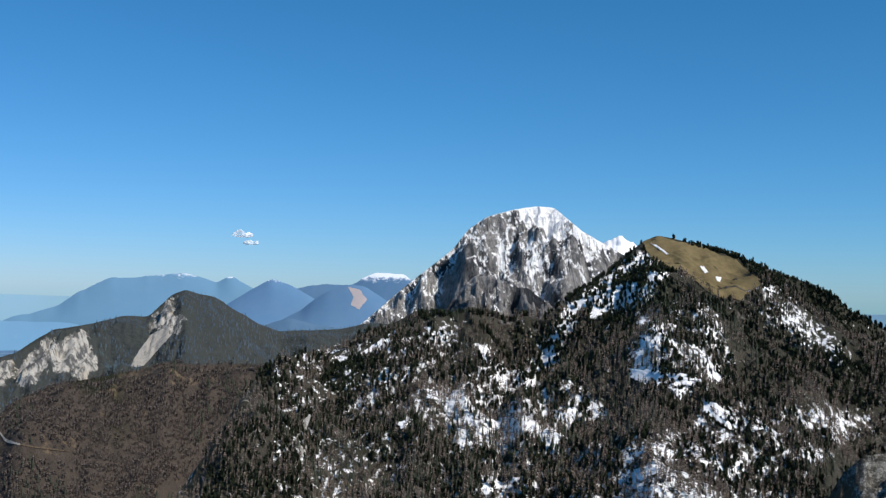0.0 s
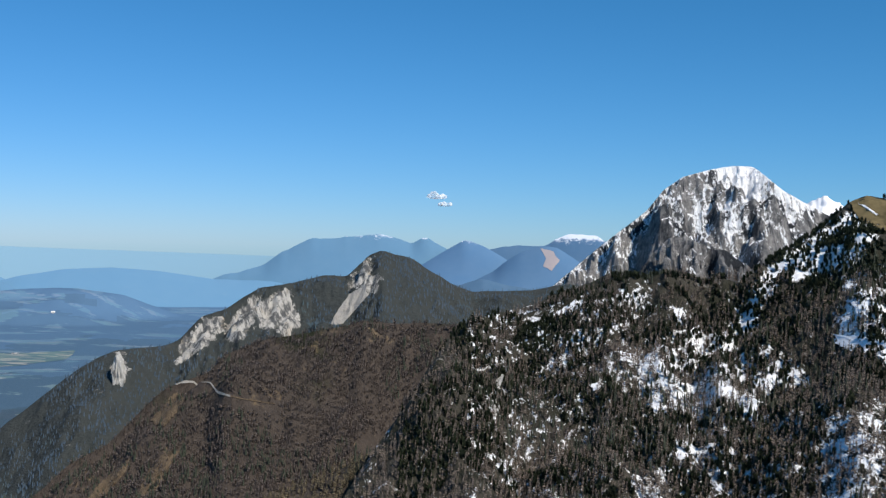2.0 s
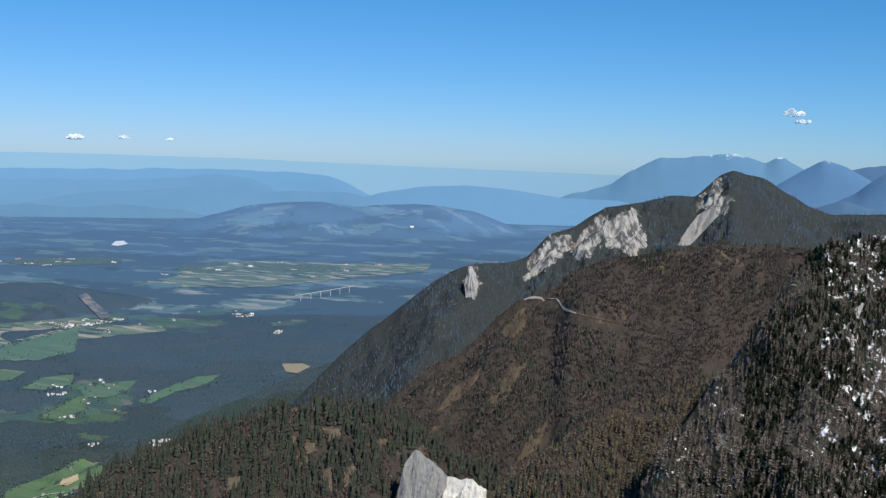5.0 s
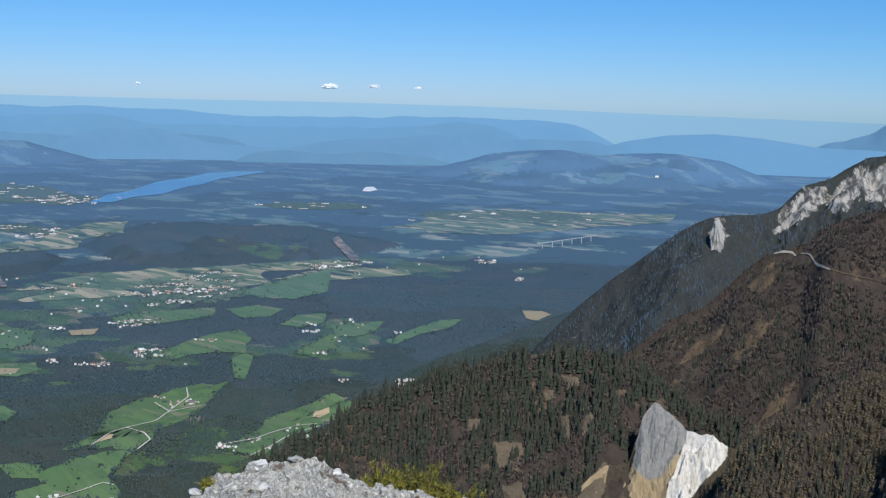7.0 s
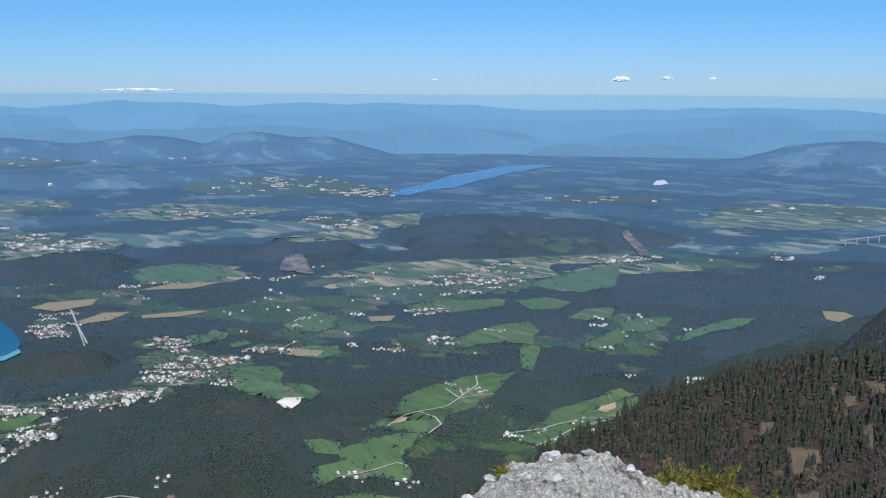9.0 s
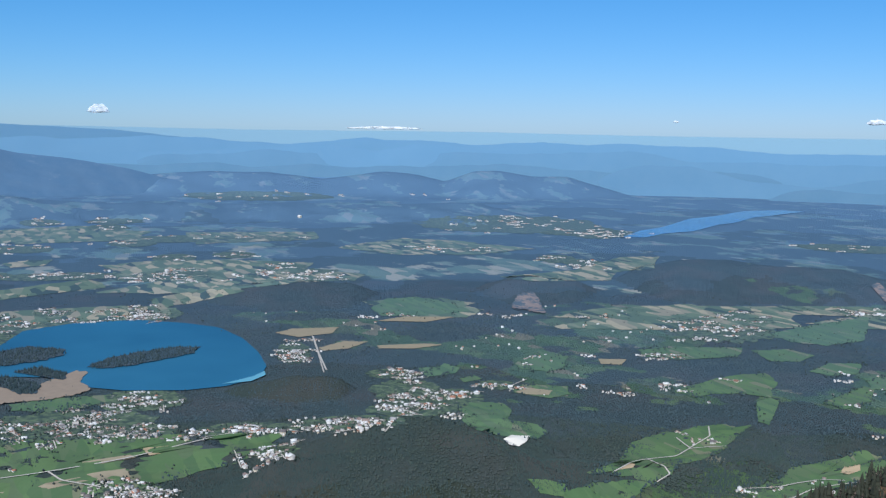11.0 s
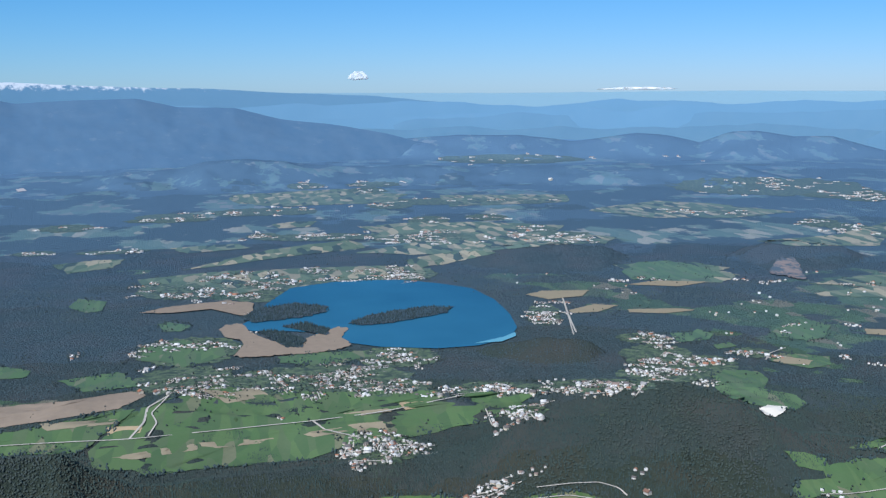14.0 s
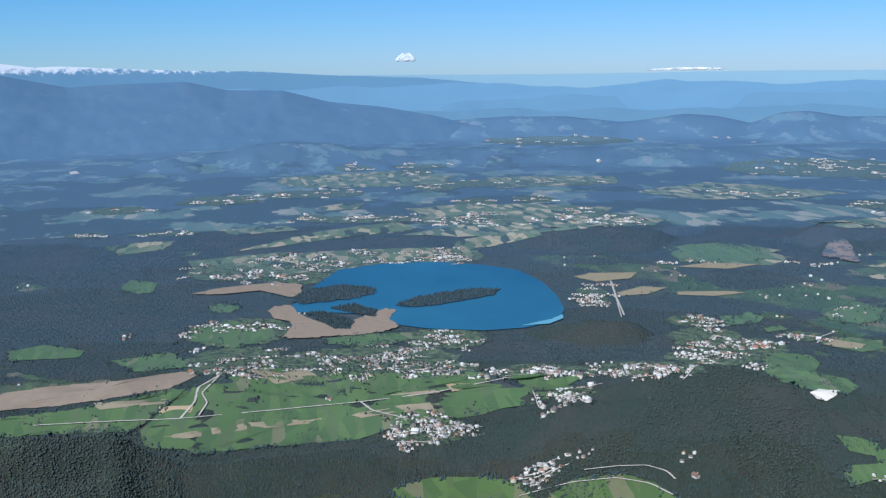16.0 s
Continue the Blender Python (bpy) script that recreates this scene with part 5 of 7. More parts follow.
village(57.37, -13.06, 1.0, 0.3, 10)
village(55.62, -12.88, 1.0, 0.25, 12)
village(52.37, -12.61, 0.9, 0.25, 8)
village(59.80, -11.58, 0.7, 0.1, 6)
village(46.97, -13.18, 0.9, 0.12, 7)
village(47.00, -11.72, 0.5, 0.1, 5)
village(42.36, -12.01, 0.4, 0.08, 4)
village(44.82, -14.52, 0.5, 0.1, 4)
village(42.11, -14.63, 0.6, 0.15, 5)
village(64.54, -13.21, 1.2, 0.3, 26)
village(66.78, -13.75, 1.8, 0.35, 34)
village(69.97, -12.74, 1.7, 0.3, 30)
village(69.35, -14.44, 1.8, 0.2, 30)
village(62.67, -11.70, 0.8, 0.15, 7)
village(77.65, -20.34, 1.3, 0.5, 18)
village(76.13, -19.90, 0.9, 0.3, 8)
village(70.12, -19.55, 0.5, 0.2, 4)
village(83.13, -18.33, 1.6, 0.5, 30)
village(98.94, -12.96, 2.0, 0.15, 10)
village(93.80, -10.04, 2.2, 0.35, 30)
village(90.09, -10.49, 1.8, 0.35, 36)
village(99.41, -6.67, 1.6, 0.22, 28)
village(94.49, -6.30, 2.0, 0.2, 34)
village(91.11, -6.20, 1.4, 0.2, 34)
village(88.23, -6.19, 1.5, 0.2, 28)
village(83.25, -5.98, 1.4, 0.18, 28)
village(89.85, -7.39, 1.0, 0.16, 34)
village(87.10, -7.52, 1.6, 0.16, 28)
village(82.98, -7.74, 1.4, 0.2, 34)
village(81.20, -6.73, 1.3, 0.25, 28)
village(78.25, -6.60, 1.3, 0.2, 28)
village(75.60, -7.18, 1.3, 0.25, 34)
village(74.13, -7.75, 1.6, 0.2, 34)
village(84.42, -5.17, 1.2, 0.2, 28)
village(87.62, -4.89, 1.2, 0.2, 22)
village(68.39, -6.23, 1.6, 0.2, 34)
village(65.32, -6.26, 1.6, 0.16, 28)
village(63.47, -4.73, 1.6, 0.25, 34)
village(61.53, -6.63, 1.2, 0.25, 28)
village(59.25, -5.19, 1.2, 0.25, 34)
village(97.32, -7.94, 2.2, 0.12, 34)
village(101.05, -7.83, 1.2, 0.15, 22)
village(84.79, -9.55, 1.0, 0.2, 22)
village(87.14, -9.33, 1.2, 0.2, 22)
village(81.21, -7.46, 1.0, 0.2, 34)
village(71.76, -9.90, 1.0, 0.15, 12)
village(69.45, -9.71, 1.6, 0.12, 16)
village(64.11, -9.67, 1.6, 0.12, 20)
village(60.08, -9.62, 1.2, 0.15, 16)
village(55.7, -12.84, 1.8, 0.35, 14)
village(47.0, -11.96, 1.2, 0.40, 8)
village(41.7, -14.38, 0.7, 0.22, 7)
village(62.5, -12.18, 0.9, 0.29, 6)
village(35.9, -9.21, 1.1, 0.17, 12)
village(37.8, -8.23, 0.9, 0.14, 14)
village(59.0, -13.20, 3.6, 0.38, 14)
village(56.2, -11.36, 1.7, 0.28, 12)
village(90.9, -9.67, 3.1, 0.50, 90)
village(82.4, -9.52, 1.8, 0.41, 60)
village(93.7, -13.11, 3.3, 0.82, 75)
village(81.2, -7.65, 2.6, 0.35, 90)
village(75.3, -7.68, 2.7, 0.18, 75)
village(86.9, -7.54, 4.0, 0.23, 90)
village(77.1, -3.59, 4.4, 0.29, 75)
village(84.0, -4.86, 1.7, 0.17, 37)
village(88.2, -4.80, 1.1, 0.17, 16)
village(79.4, -5.77, 5.9, 0.23, 60)
village(94.5, -6.45, 2.6, 0.17, 45)
village(90.2, -6.17, 2.5, 0.23, 37)
village(63.1, -4.76, 3.1, 0.29, 75)
village(59.1, -5.24, 2.4, 0.23, 60)
village(60.7, -5.27, 2.1, 0.17, 45)
village(36.8, -5.90, 5.8, 0.35, 60)
village(46.8, -5.53, 3.5, 0.23, 45)
village(37.4, -8.26, 1.2, 0.15, 18)
village(68.9, -3.55, 1.7, 0.17, 20)


white_roof = mesh_of("roof", ROOF_V, ROOF_F, [WALL])
for az, el, size in ((29.34, -3.61, 50), (74.9, -4.66, 48), (69.63, -20.45, 20), (95.5, -15.1, 26), (96.3, -15.0, 24), (94.9, -15.2, 20), (66.4, -13.9, 22), (52.2, -12.45, 22)):
    r, z = GROUND.seen(np.array([az]), np.array([el]))
    HOUSES.append((az, float(r[0]), float(z[0]), 0.4, size))
for az, r, z, turn, size in HOUSES:
    s = float(drawn_in(r) / r) * size
    p = placed(az, r, z + 2)
    ob = new("house")
    ob.matrix_world = Matrix.LocRotScale(Vector(p), Euler((0, 0, turn)), (s, s, s * 0.72))
    tagged(ob, "pale plastered house with a pitched tiled roof", "house", "houses of the villages")
    part("house_body", house_body, ob)
    rf = part("roof", white_roof if size > 40 else house_roof, ob)
    part("chimney", house_chimney, rf)


def many(name, base_v, base_f, places, mats):
    """One mesh of many alike pieces; places: position, turn, scale xyz."""
    V, n = np.asarray(base_v, float), len(places)
    pos = np.array([p[0] for p in places])
    ang, sc = np.array([p[1] for p in places]), np.array([p[2] for p in places])
    L = V[None] * sc[:, None, :]
    c, s = np.cos(ang)[:, None], np.sin(ang)[:, None]
    W = np.stack([L[..., 0] * c - L[..., 1] * s, L[..., 0] * s + L[..., 1] * c, L[..., 2]], -1) + pos[:, None]
    return raw_mesh(name, W.reshape(-1, 3), base_f, n, len(V), mats)


def raw_mesh(name, verts, base_f, n, k, mats):
    """A mesh of n pieces of k corners with the same faces."""
    me = bpy.data.meshes.new(name)
    me.vertices.add(len(verts))
    me.vertices.foreach_set("co", verts.astype(np.float32).reshape(-1))
    flat = np.array([i for f in base_f for i in f])
    size = np.array([len(f) for f in base_f])
    loops = (flat[None] + (np.arange(n) * k)[:, None]).reshape(-1)
    me.loops.add(len(loops))
    me.loops.foreach_set("vertex_index", loops.astype(np.int32))
    start = np.concatenate([[0], np.cumsum(size)[:-1]])
    me.polygons.add(n * len(size))
    me.polygons.foreach_set("loop_start", (start[None] + (np.arange(n) * len(flat))[:, None]).reshape(-1).astype(np.int32))
    me.update(calc_edges=True)
    for mt in mats:
        me.materials.append(mt)
    return me


# farms strewn over the open land
f_az, f_r = rng.uniform(32, 106, 2600), np.sqrt(rng.uniform(3900.0**2, 9400.0**2, 2600))
f_open, f_z = OPEN.at(f_az, f_r), GROUND.at(f_az, f_r)
f_el = np.degrees(np.arctan2(f_z, f_r))
f_ok = (f_open > 0.12) & (fbm(f_az * 1.6, f_r / 170, 3, 64) > 0.10) & ~inside(f_az, f_el, LAKE)
TOWN.extend((f_az[i], f_r[i], f_z[i], rng.uniform(0, 3), rng.uniform(8, 13)) for i in np.flatnonzero(f_ok)[:330])
town = [(placed(a, r, z + 2), t, np.array((1, 1, 0.70)) * float(drawn_in(r) / r) * s * (1 + r / 24000)) for a, r, z, t, s in TOWN]
town_houses = thing("town_houses", many("town_houses", BODY_V, BODY_F, town, [WALLS]), "hundreds of pale houses of towns across the valley", "houses", "stuff")
tagged(part("town_roofs", many("town_roofs", ROOF_V, ROOF_F, town, [ROOFS]), town_houses, "brown, red and grey roofs"), kind="stuff")
# the villages' lanes
LV, LF = [], []
for (x0, y0), d, long in STREETS:
    u = np.linspace(-0.6, 0.6, 5)
    b = len(LV)
    for k in u:
        for side in (-2.6, 2.6):
            px, py = x0 + d[0] * k * long - d[1] * side, y0 + d[1] * k * long + d[0] * side
            a_, r_ = np.array([math.degrees(math.atan2(-px, py))]), np.array([math.hypot(px, py)])
            LV.append(placed(a_, r_, GROUND.at(a_, r_) + 6)[0])
    LF += [(b + 2 * k, b + 2 * k + 1, b + 2 * k + 3, b + 2 * k + 2) for k in range(4)]
LV = np.array(LV)
lane_az, lane_el = np.degrees(np.arctan2(-LV[:, 0], LV[:, 1])), np.degrees(np.arctan2(LV[:, 2], np.hypot(LV[:, 0], LV[:, 1])))
wet = inside(lane_az, lane_el, LAKE) | inside(lane_az, lane_el, KNOB)
thing("village_lanes", mesh_of("village_lanes", LV, [f for f in LF if not any(wet[i] for i in f)], [ROAD]), "narrow grey lanes between the village houses", "lanes", "stuff")


# ---- woods ----
def spruce(tiers=5, seg=6, wide=0.22, seed=3):
    """A unit spruce: jagged tiers."""
    g = np.random.default_rng(seed)
    V, F = [], []
    for k in range(tiers):
        z0, top = 0.08 + 0.8 * k / tiers, min(1.0, 0.08 + 0.8 * k / tiers + 0.36)
        rad = wide * (1 - k / (tiers + 0.4))
        b = len(V)
        V.append((0, 0, top))
        for i in range(seg):
            a = 2 * math.pi * (i + g.uniform(-.25, .25)) / seg + k
            q = rad * (1.0 if i % 2 else 0.72) * g.uniform(0.8, 1.15)
            V.append((q * math.cos(a), q * math.sin(a), z0 + g.uniform(-.03, .03)))
        F += [(b, b + 1 + i, b + 1 + (i + 1) % seg) for i in range(seg)]
    return np.array(V), F


def bare(twigs=38, wide=0.205, tip_up=0.05, start=0.14, seed=5, fat=0.030, lobe=0.0):
    """A leafless larch (or a beech, with lobe): a thin trunk and many twigs."""
    g = np.random.default_rng(seed)
    V = [(-.013, -.008, 0), (.013, -.008, 0), (0, .015, 0), (0, 0, 1.0)]
    F = [(0, 1, 3), (1, 2, 3), (2, 0, 3)]
    for k in range(twigs):
        z = start + (0.97 - start) * (k + g.random()) / twigs
        a = g.uniform(0, 2 * math.pi)
        u = (z - start) / (1 - start)
        out = wide * ((1 - u) * 0.9 + 0.12 if not lobe else math.sqrt(max(0.0, 1 - (2 * u - 0.9) ** 2)) + 0.1) * g.uniform(0.7, 1.15)
        c, s = math.cos(a), math.sin(a)
        up = tip_up * g.uniform(0.2, 1.8)
        b = len(V)
        V += [(-s * fat, c * fat, z - fat), (s * fat, -c * fat, z + fat), (out * c, out * s, z + up)]
        F.append((b, b + 1, b + 2))
    return np.array(V), F


CONE_V = np.array([(0, 0, 1), (.16, 0, .05), (-.05, .15, .02), (-.14, -.02, .06), (.03, -.16, .03)])
CONE_F = [(0, 1, 2), (0, 2, 3), (0, 3, 4), (0, 4, 1)]
# a round crown in a few faces
BUSH_V = np.array([(0, 0, 1.0)] + [(0.20 * math.cos(a) * k, 0.20 * math.sin(a) * k, 0.78 + 0.08 * (k - 1)) for a, k in zip((0, 1.57, 3.14, 4.71), (1.0, 1.3, 0.8, 1.15))]
                  + [(0.33 * math.cos(a + 0.7) * k, 0.33 * math.sin(a + 0.7) * k, 0.38) for a, k in zip((0, 1.57, 3.14, 4.71), (1.1, 0.85, 1.2, 0.9))] + [(0, 0, 0.0)])
BUSH_F = [(0, 1 + i, 1 + (i + 1) % 4) for i in range(4)] + [q for i in range(4) for q in ((1 + i, 5 + i, 1 + (i + 1) % 4), (5 + i, 5 + (i + 1) % 4, 1 + (i + 1) % 4))] + [(9, 5 + (i + 1) % 4, 5 + i) for i in range(4)]


def tuft(n, wide, fat, lobe, seed):
    """A small bare tree far off: a few loose tufts of twigs round a stem."""
    g = np.random.default_rng(seed)
    V, F = [(-.012, 0, 0), (.012, 0, 0), (0, .012, 0.9)], [(0, 1, 2)]
    for k in range(n):
        u, a = (k + g.random()) / n, k * 2.4 + g.uniform(-.4, .4)
        z = 0.16 + 0.74 * u
        out = wide * (math.sqrt(max(0.05, 1 - (2 * u - 0.8) ** 2)) if lobe else 1.05 - 0.85 * u) * g.uniform(0.75, 1.2)
        c, s, b = math.cos(a), math.sin(a), len(V)
        V += [(-s * fat - c * 0.03, c * fat - s * 0.03, z - fat * 0.6), (s * fat + c * 0.05, -c * fat + s * 0.05, z + fat), (out * c, out * s, z + g.uniform(-.02, .12))]
        F.append((b, b + 1, b + 2))
    return np.array(V), F


SPRUCE, LARCH, BEECH = spruce(4, 5, 0.19), tuft(17, 0.18, 0.055, False, 5), tuft(14, 0.27, 0.085, True, 8)
LARGE_LARCH = bare(34, 0.17, 0.05, 0.16, 6, 0.026)


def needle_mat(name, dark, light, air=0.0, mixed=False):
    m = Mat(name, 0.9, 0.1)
    # air: share of haze mixed into the crowns' colours
    c = m.mix(m.island(), hazed(dark, air), hazed(light, air))
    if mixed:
        c = m.mix(m.ramp(m.noise(m.pos(), 0.012, 5, 0.65), [(0.50, 0.0), (0.62, 0.75)]), c, m.mix(m.island(), hazed((0.052, 0.050, 0.042), air), hazed((0.085, 0.080, 0.066), air)))
        c = m.mix(m.ramp(m.noise(m.pos(), 0.009, 5, 0.65), [(0.58, 0.0), (0.66, 0.7)]), c, hazed((0.085, 0.110, 0.045), air))
    return m.done(m.mix(m.noise(m.pos(), 0.06, 4), c, hazed(dark, air)))


def wood_of(name, template, places, mat, label):
    V, F = template
    return thing(name, many(name, V, F, places, [mat]), label, "trees", "stuff")


# lone trees and hedges on the meadows
h_az = rng.uniform(32, 107, 9000)
h_r = np.sqrt(rng.uniform(3400.0**2, 8800.0**2, 9000))
h_x, h_y = xy(h_az, h_r)
h_keep = np.abs(fbm(h_x / 260, h_y / 260, 3, 55)) < 0.05
h_z = GROUND.at(h_az, h_r)
h_P = placed(h_az, h_r, h_z + 3)
hedge = [(h_P[i], i * 2.1, np.array((1.3, 1.3, 1)) * rng.uniform(5, 11) * float(drawn_in(h_r[i]) / h_r[i])) for i in np.flatnonzero(h_keep)]
h_el = np.degrees(np.arctan2(h_z, h_r))[np.flatnonzero(h_keep)]
dry = ~inside(h_az[np.flatnonzero(h_keep)], h_el, LAKE)
wood_of("hedge_trees", (BUSH_V, BUSH_F), [t for t, d in zip(hedge, dry) if d], needle_mat("hedge_leaves", (0.028, 0.036, 0.020), (0.075, 0.085, 0.048), 0.07), "hedges and lone trees over the meadows")

# trees along the meadows' edges
edge = []
for k in GREEN:
    q = CLEAR[k]
    for (a0, e0), (a1, e1) in zip(q, np.roll(q, -1, 0)):
        n = int(math.hypot(a1 - a0, e1 - e0) * 22)
        u = rng.random(n)
        aa, ee = a0 + (a1 - a0) * u + rng.normal(0, 0.16, n), e0 + (e1 - e0) * u + rng.normal(0, 0.07, n)
        keep = fbm(aa * 2.2, ee * 2.2, 3, 59) > 0.02
        aa, ee = aa[keep], ee[keep]
        if len(aa):
            r, z = GROUND.seen(aa, ee)
            sc = drawn_in(r) / r
            P = placed(aa, r, z - 1)
            edge += [(P[i], i * 1.3, np.array((1.1, 1.1, 1)) * rng.uniform(7, 15) * sc[i]) for i in range(len(aa)) if r[i] < 9000]
wood_of("meadow_edge_trees", (BUSH_V, BUSH_F), edge, needle_mat("edge_leaves", (0.030, 0.044, 0.028), (0.062, 0.078, 0.044), 0.10), "trees and bushes along the meadows' edges")

# the valley's forest, tree by tree where it is nearest
def valley_trees(n, el_lo, el_hi, size):
    az = rng.uniform(30, 108, n)
    r = np.sqrt(rng.uniform((FLOOR / math.tan(radians(el_lo))) ** 2, (FLOOR / math.tan(radians(el_hi))) ** 2, n))
    z = GROUND.at(az, r)
    el = np.degrees(np.arctan2(z, r))
    ok = np.ones(n, bool)
    x, y = xy(az, r)
    stand = fbm(x / 130, y / 130, 4, 79) > 0.09
    for k, poly in enumerate(CLEAR):
        ok &= ~(inside(az, el, poly) & ~(stand & (k in GREEN)))
    ok &= (OPEN.at(az, r) + 0.10 * fbm(x / 60, y / 60, 3, 78) < 0.115) | stand
    s = drawn_in(r) / r
    P = placed(az, r, z - 0.2 * size)
    h = size * rng.uniform(0.75, 1.1, n) * s
    return [(P[i], rng.uniform(0, 6.3), (h[i] * 1.15, h[i] * 1.15, h[i])) for i in np.flatnonzero(ok)]


def split(trees, seed, size):
    """Which trees are broadleaved: in stands."""
    P = np.array([t[0] for t in trees])
    return fbm(P[:, 0] / size, P[:, 1] / size, 4, seed) + rng.normal(0, 0.07, len(P)) > 0.15


near_w, mid_w = valley_trees(105000, -23, -15, 12.5), valley_trees(76000, -15, -9.5, 12)
# the wooded spur between two pastures
q = np.array([(51.45, -14.46), (50.12, -14.98), (49.31, -16.41), (49.84, -17.4), (50.81, -17.72), (51.65, -18.06), (53.82, -17.98), (55.68, -17.75), (54.43, -16.84), (52.82, -15.9)])
a, e = rng.uniform(q[:, 0].min(), q[:, 0].max(), 5200), rng.uniform(q[:, 1].min(), q[:, 1].max(), 5200)
keep = inside(a, e + 0.12 * fbm(a * 3, e * 3, 3, 57), q)
a, e = a[keep], e[keep]
r, z = GROUND.seen(a, e)
P = placed(a, r, z)
near_w += [(P[i], rng.uniform(0, 6.3), np.array((1.6, 1.6, 1)) * 11 * rng.uniform(0.6, 1.15) * float(drawn_in(r[i]) / r[i])) for i in range(len(a))]
# the farther forest gets more haze in its colour
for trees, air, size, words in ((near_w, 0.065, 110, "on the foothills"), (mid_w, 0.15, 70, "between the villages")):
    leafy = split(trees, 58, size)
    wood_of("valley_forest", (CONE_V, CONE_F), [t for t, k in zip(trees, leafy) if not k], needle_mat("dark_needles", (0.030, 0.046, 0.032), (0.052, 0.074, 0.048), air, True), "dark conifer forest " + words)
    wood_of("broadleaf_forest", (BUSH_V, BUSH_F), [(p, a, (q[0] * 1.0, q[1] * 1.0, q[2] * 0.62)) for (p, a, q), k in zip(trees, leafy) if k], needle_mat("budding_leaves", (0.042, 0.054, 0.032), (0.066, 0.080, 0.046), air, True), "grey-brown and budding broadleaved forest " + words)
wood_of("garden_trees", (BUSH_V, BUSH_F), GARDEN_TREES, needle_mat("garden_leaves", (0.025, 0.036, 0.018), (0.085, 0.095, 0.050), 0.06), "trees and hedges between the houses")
ISLE = [[(85.63, -12.11), (84.53, -11.72), (83.03, -11.46), (81.24, -11.27), (80.10, -11.34), (80.28, -11.60), (81.84, -11.88), (83.64, -12.15), (85.07, -12.21)],
        [(91.06, -11.63), (90.11, -11.15), (88.36, -10.98), (86.74, -11.14), (86.54, -11.38), (87.49, -11.62), (88.96, -11.80), (90.43, -11.86)],
        [(90.21, -12.36), (89.27, -12.34), (87.67, -12.86), (88.06, -13.25), (88.86, -13.22), (89.41, -12.85)],
        [(88.97, -12.15), (87.79, -11.99), (86.50, -12.37), (86.74, -12.66), (87.51, -12.49)]]
isle = []
for poly in ISLE:
    q = np.array(poly)
    a, e = rng.uniform(q[:, 0].min(), q[:, 0].max(), 900), rng.uniform(q[:, 1].min(), q[:, 1].max(), 900)
    ok = inside(a, e, q)
    a, e = a[ok], e[ok]
    r, z = GROUND.seen(a, e)
    P = placed(a, r, z + 9)
    isle += [(P[i], rng.uniform(0, 6.3), np.array((1.3, 1.3, 1)) * 19 * rng.uniform(0.6, 1.1) * float(drawn_in(r[i]) / r[i])) for i in range(len(a))]
wood_of("island_trees", (CONE_V, CONE_F), isle, needle_mat("island_needles", (0.014, 0.024, 0.014), (0.050, 0.060, 0.038), 0.08), "dark trees on the lake's islands")


# ---- the near slopes: snow, rock, earth ----
def spot(name, outline, surface, mat, label, category, toward=1.0, lift=0.3, wobble=0.1, rough=0.0, kind="", group="", rings=7, n=56):
    P, uv, faces = draped(outline, surface, lift, rings, n, wobble, int(abs(outline[0][0]) * 10) + len(outline), toward, rough, far=False)
    return thing(name, patch_mesh(name, P, uv, faces, mat), label, category, kind, group)


m_ = Mat("old_snow", 0.6, 0.3)
p_ = m_.pos()
SNOW = m_.done(m_.mix(m_.noise(p_, 0.25, 5, 0.7), (0.70, 0.73, 0.78), (0.88, 0.88, 0.90)), m_.noise(p_, 0.5, 5), 0.4, 1.0)


def stone_mat(name, dark, light, scale=0.12, stretch=(1, 1, 0.4), streak=(0.05, 0.05, 0.05)):
    m = Mat(name, 0.9, 0.15)
    c = m.mix(m.noise(m.pos(stretch), scale, 8, 0.72), dark, light)
    c = m.mix(m.ramp(m.noise(m.pos((1, 1, 0.25)), scale * 0.6, 6, 0.7), [(0.56, 0.0), (0.66, 0.8)]), c, streak)
    return m.done(c, m.noise(m.pos(), scale * 3, 7, 0.75), 0.9, 2.0)


def snow_patch(outline):
    return spot("snow_patch", outline, R1.surface, SNOW, "patch of old white snow on the mountain slope", "snow", 1.0, 0.4, 0.2, 0.8, "", "snow patches on the slope")


snow_patch([(-9.6, -3.84), (-10.7, -3.81), (-12.1, -3.96), (-13.2, -4.29), (-12.1, -4.75), (-10.7, -4.58), (-9.8, -4.32)])
snow_patch([(-9.9, -1.10), (-10.6, -0.94), (-11.5, -2.21), (-10.9, -2.94), (-10.1, -1.96)])
snow_patch([(-13.3, -3.15), (-14.0, -3.13), (-14.2, -4.11), (-13.6, -4.41)])
snow_patch([(2.3, -6.86), (1.3, -6.12), (1.0, -6.41), (1.9, -7.14)])
snow_patch([(0.7, -5.11), (-0.1, -5.23), (-0.0, -5.67), (0.7, -5.54)])
snow_patch([(-0.3, -5.52), (-0.7, -5.65), (-0.6, -6.38), (-0.2, -6.10)])
snow_patch([(4.1, -3.28), (2.4, -2.09), (2.1, -2.28), (3.4, -3.41)])
snow_patch([(-1.9, -2.73), (-2.4, -2.78), (-2.3, -3.60), (-2.0, -3.31)])
snow_patch([(-11.8, -4.76), (-12.5, -4.60), (-12.2, -5.26)])
snow_patch([(-13.2, -4.99), (-14.9, -5.90), (-14.6, -6.61), (-13.2, -5.69)])
snow_patch([(-15.7, -6.55), (-17.3, -5.78), (-17.0, -6.75)])
snow_patch([(-1.9, -10.18), (-3.0, -9.03), (-3.3, -9.44), (-2.6, -10.44)])
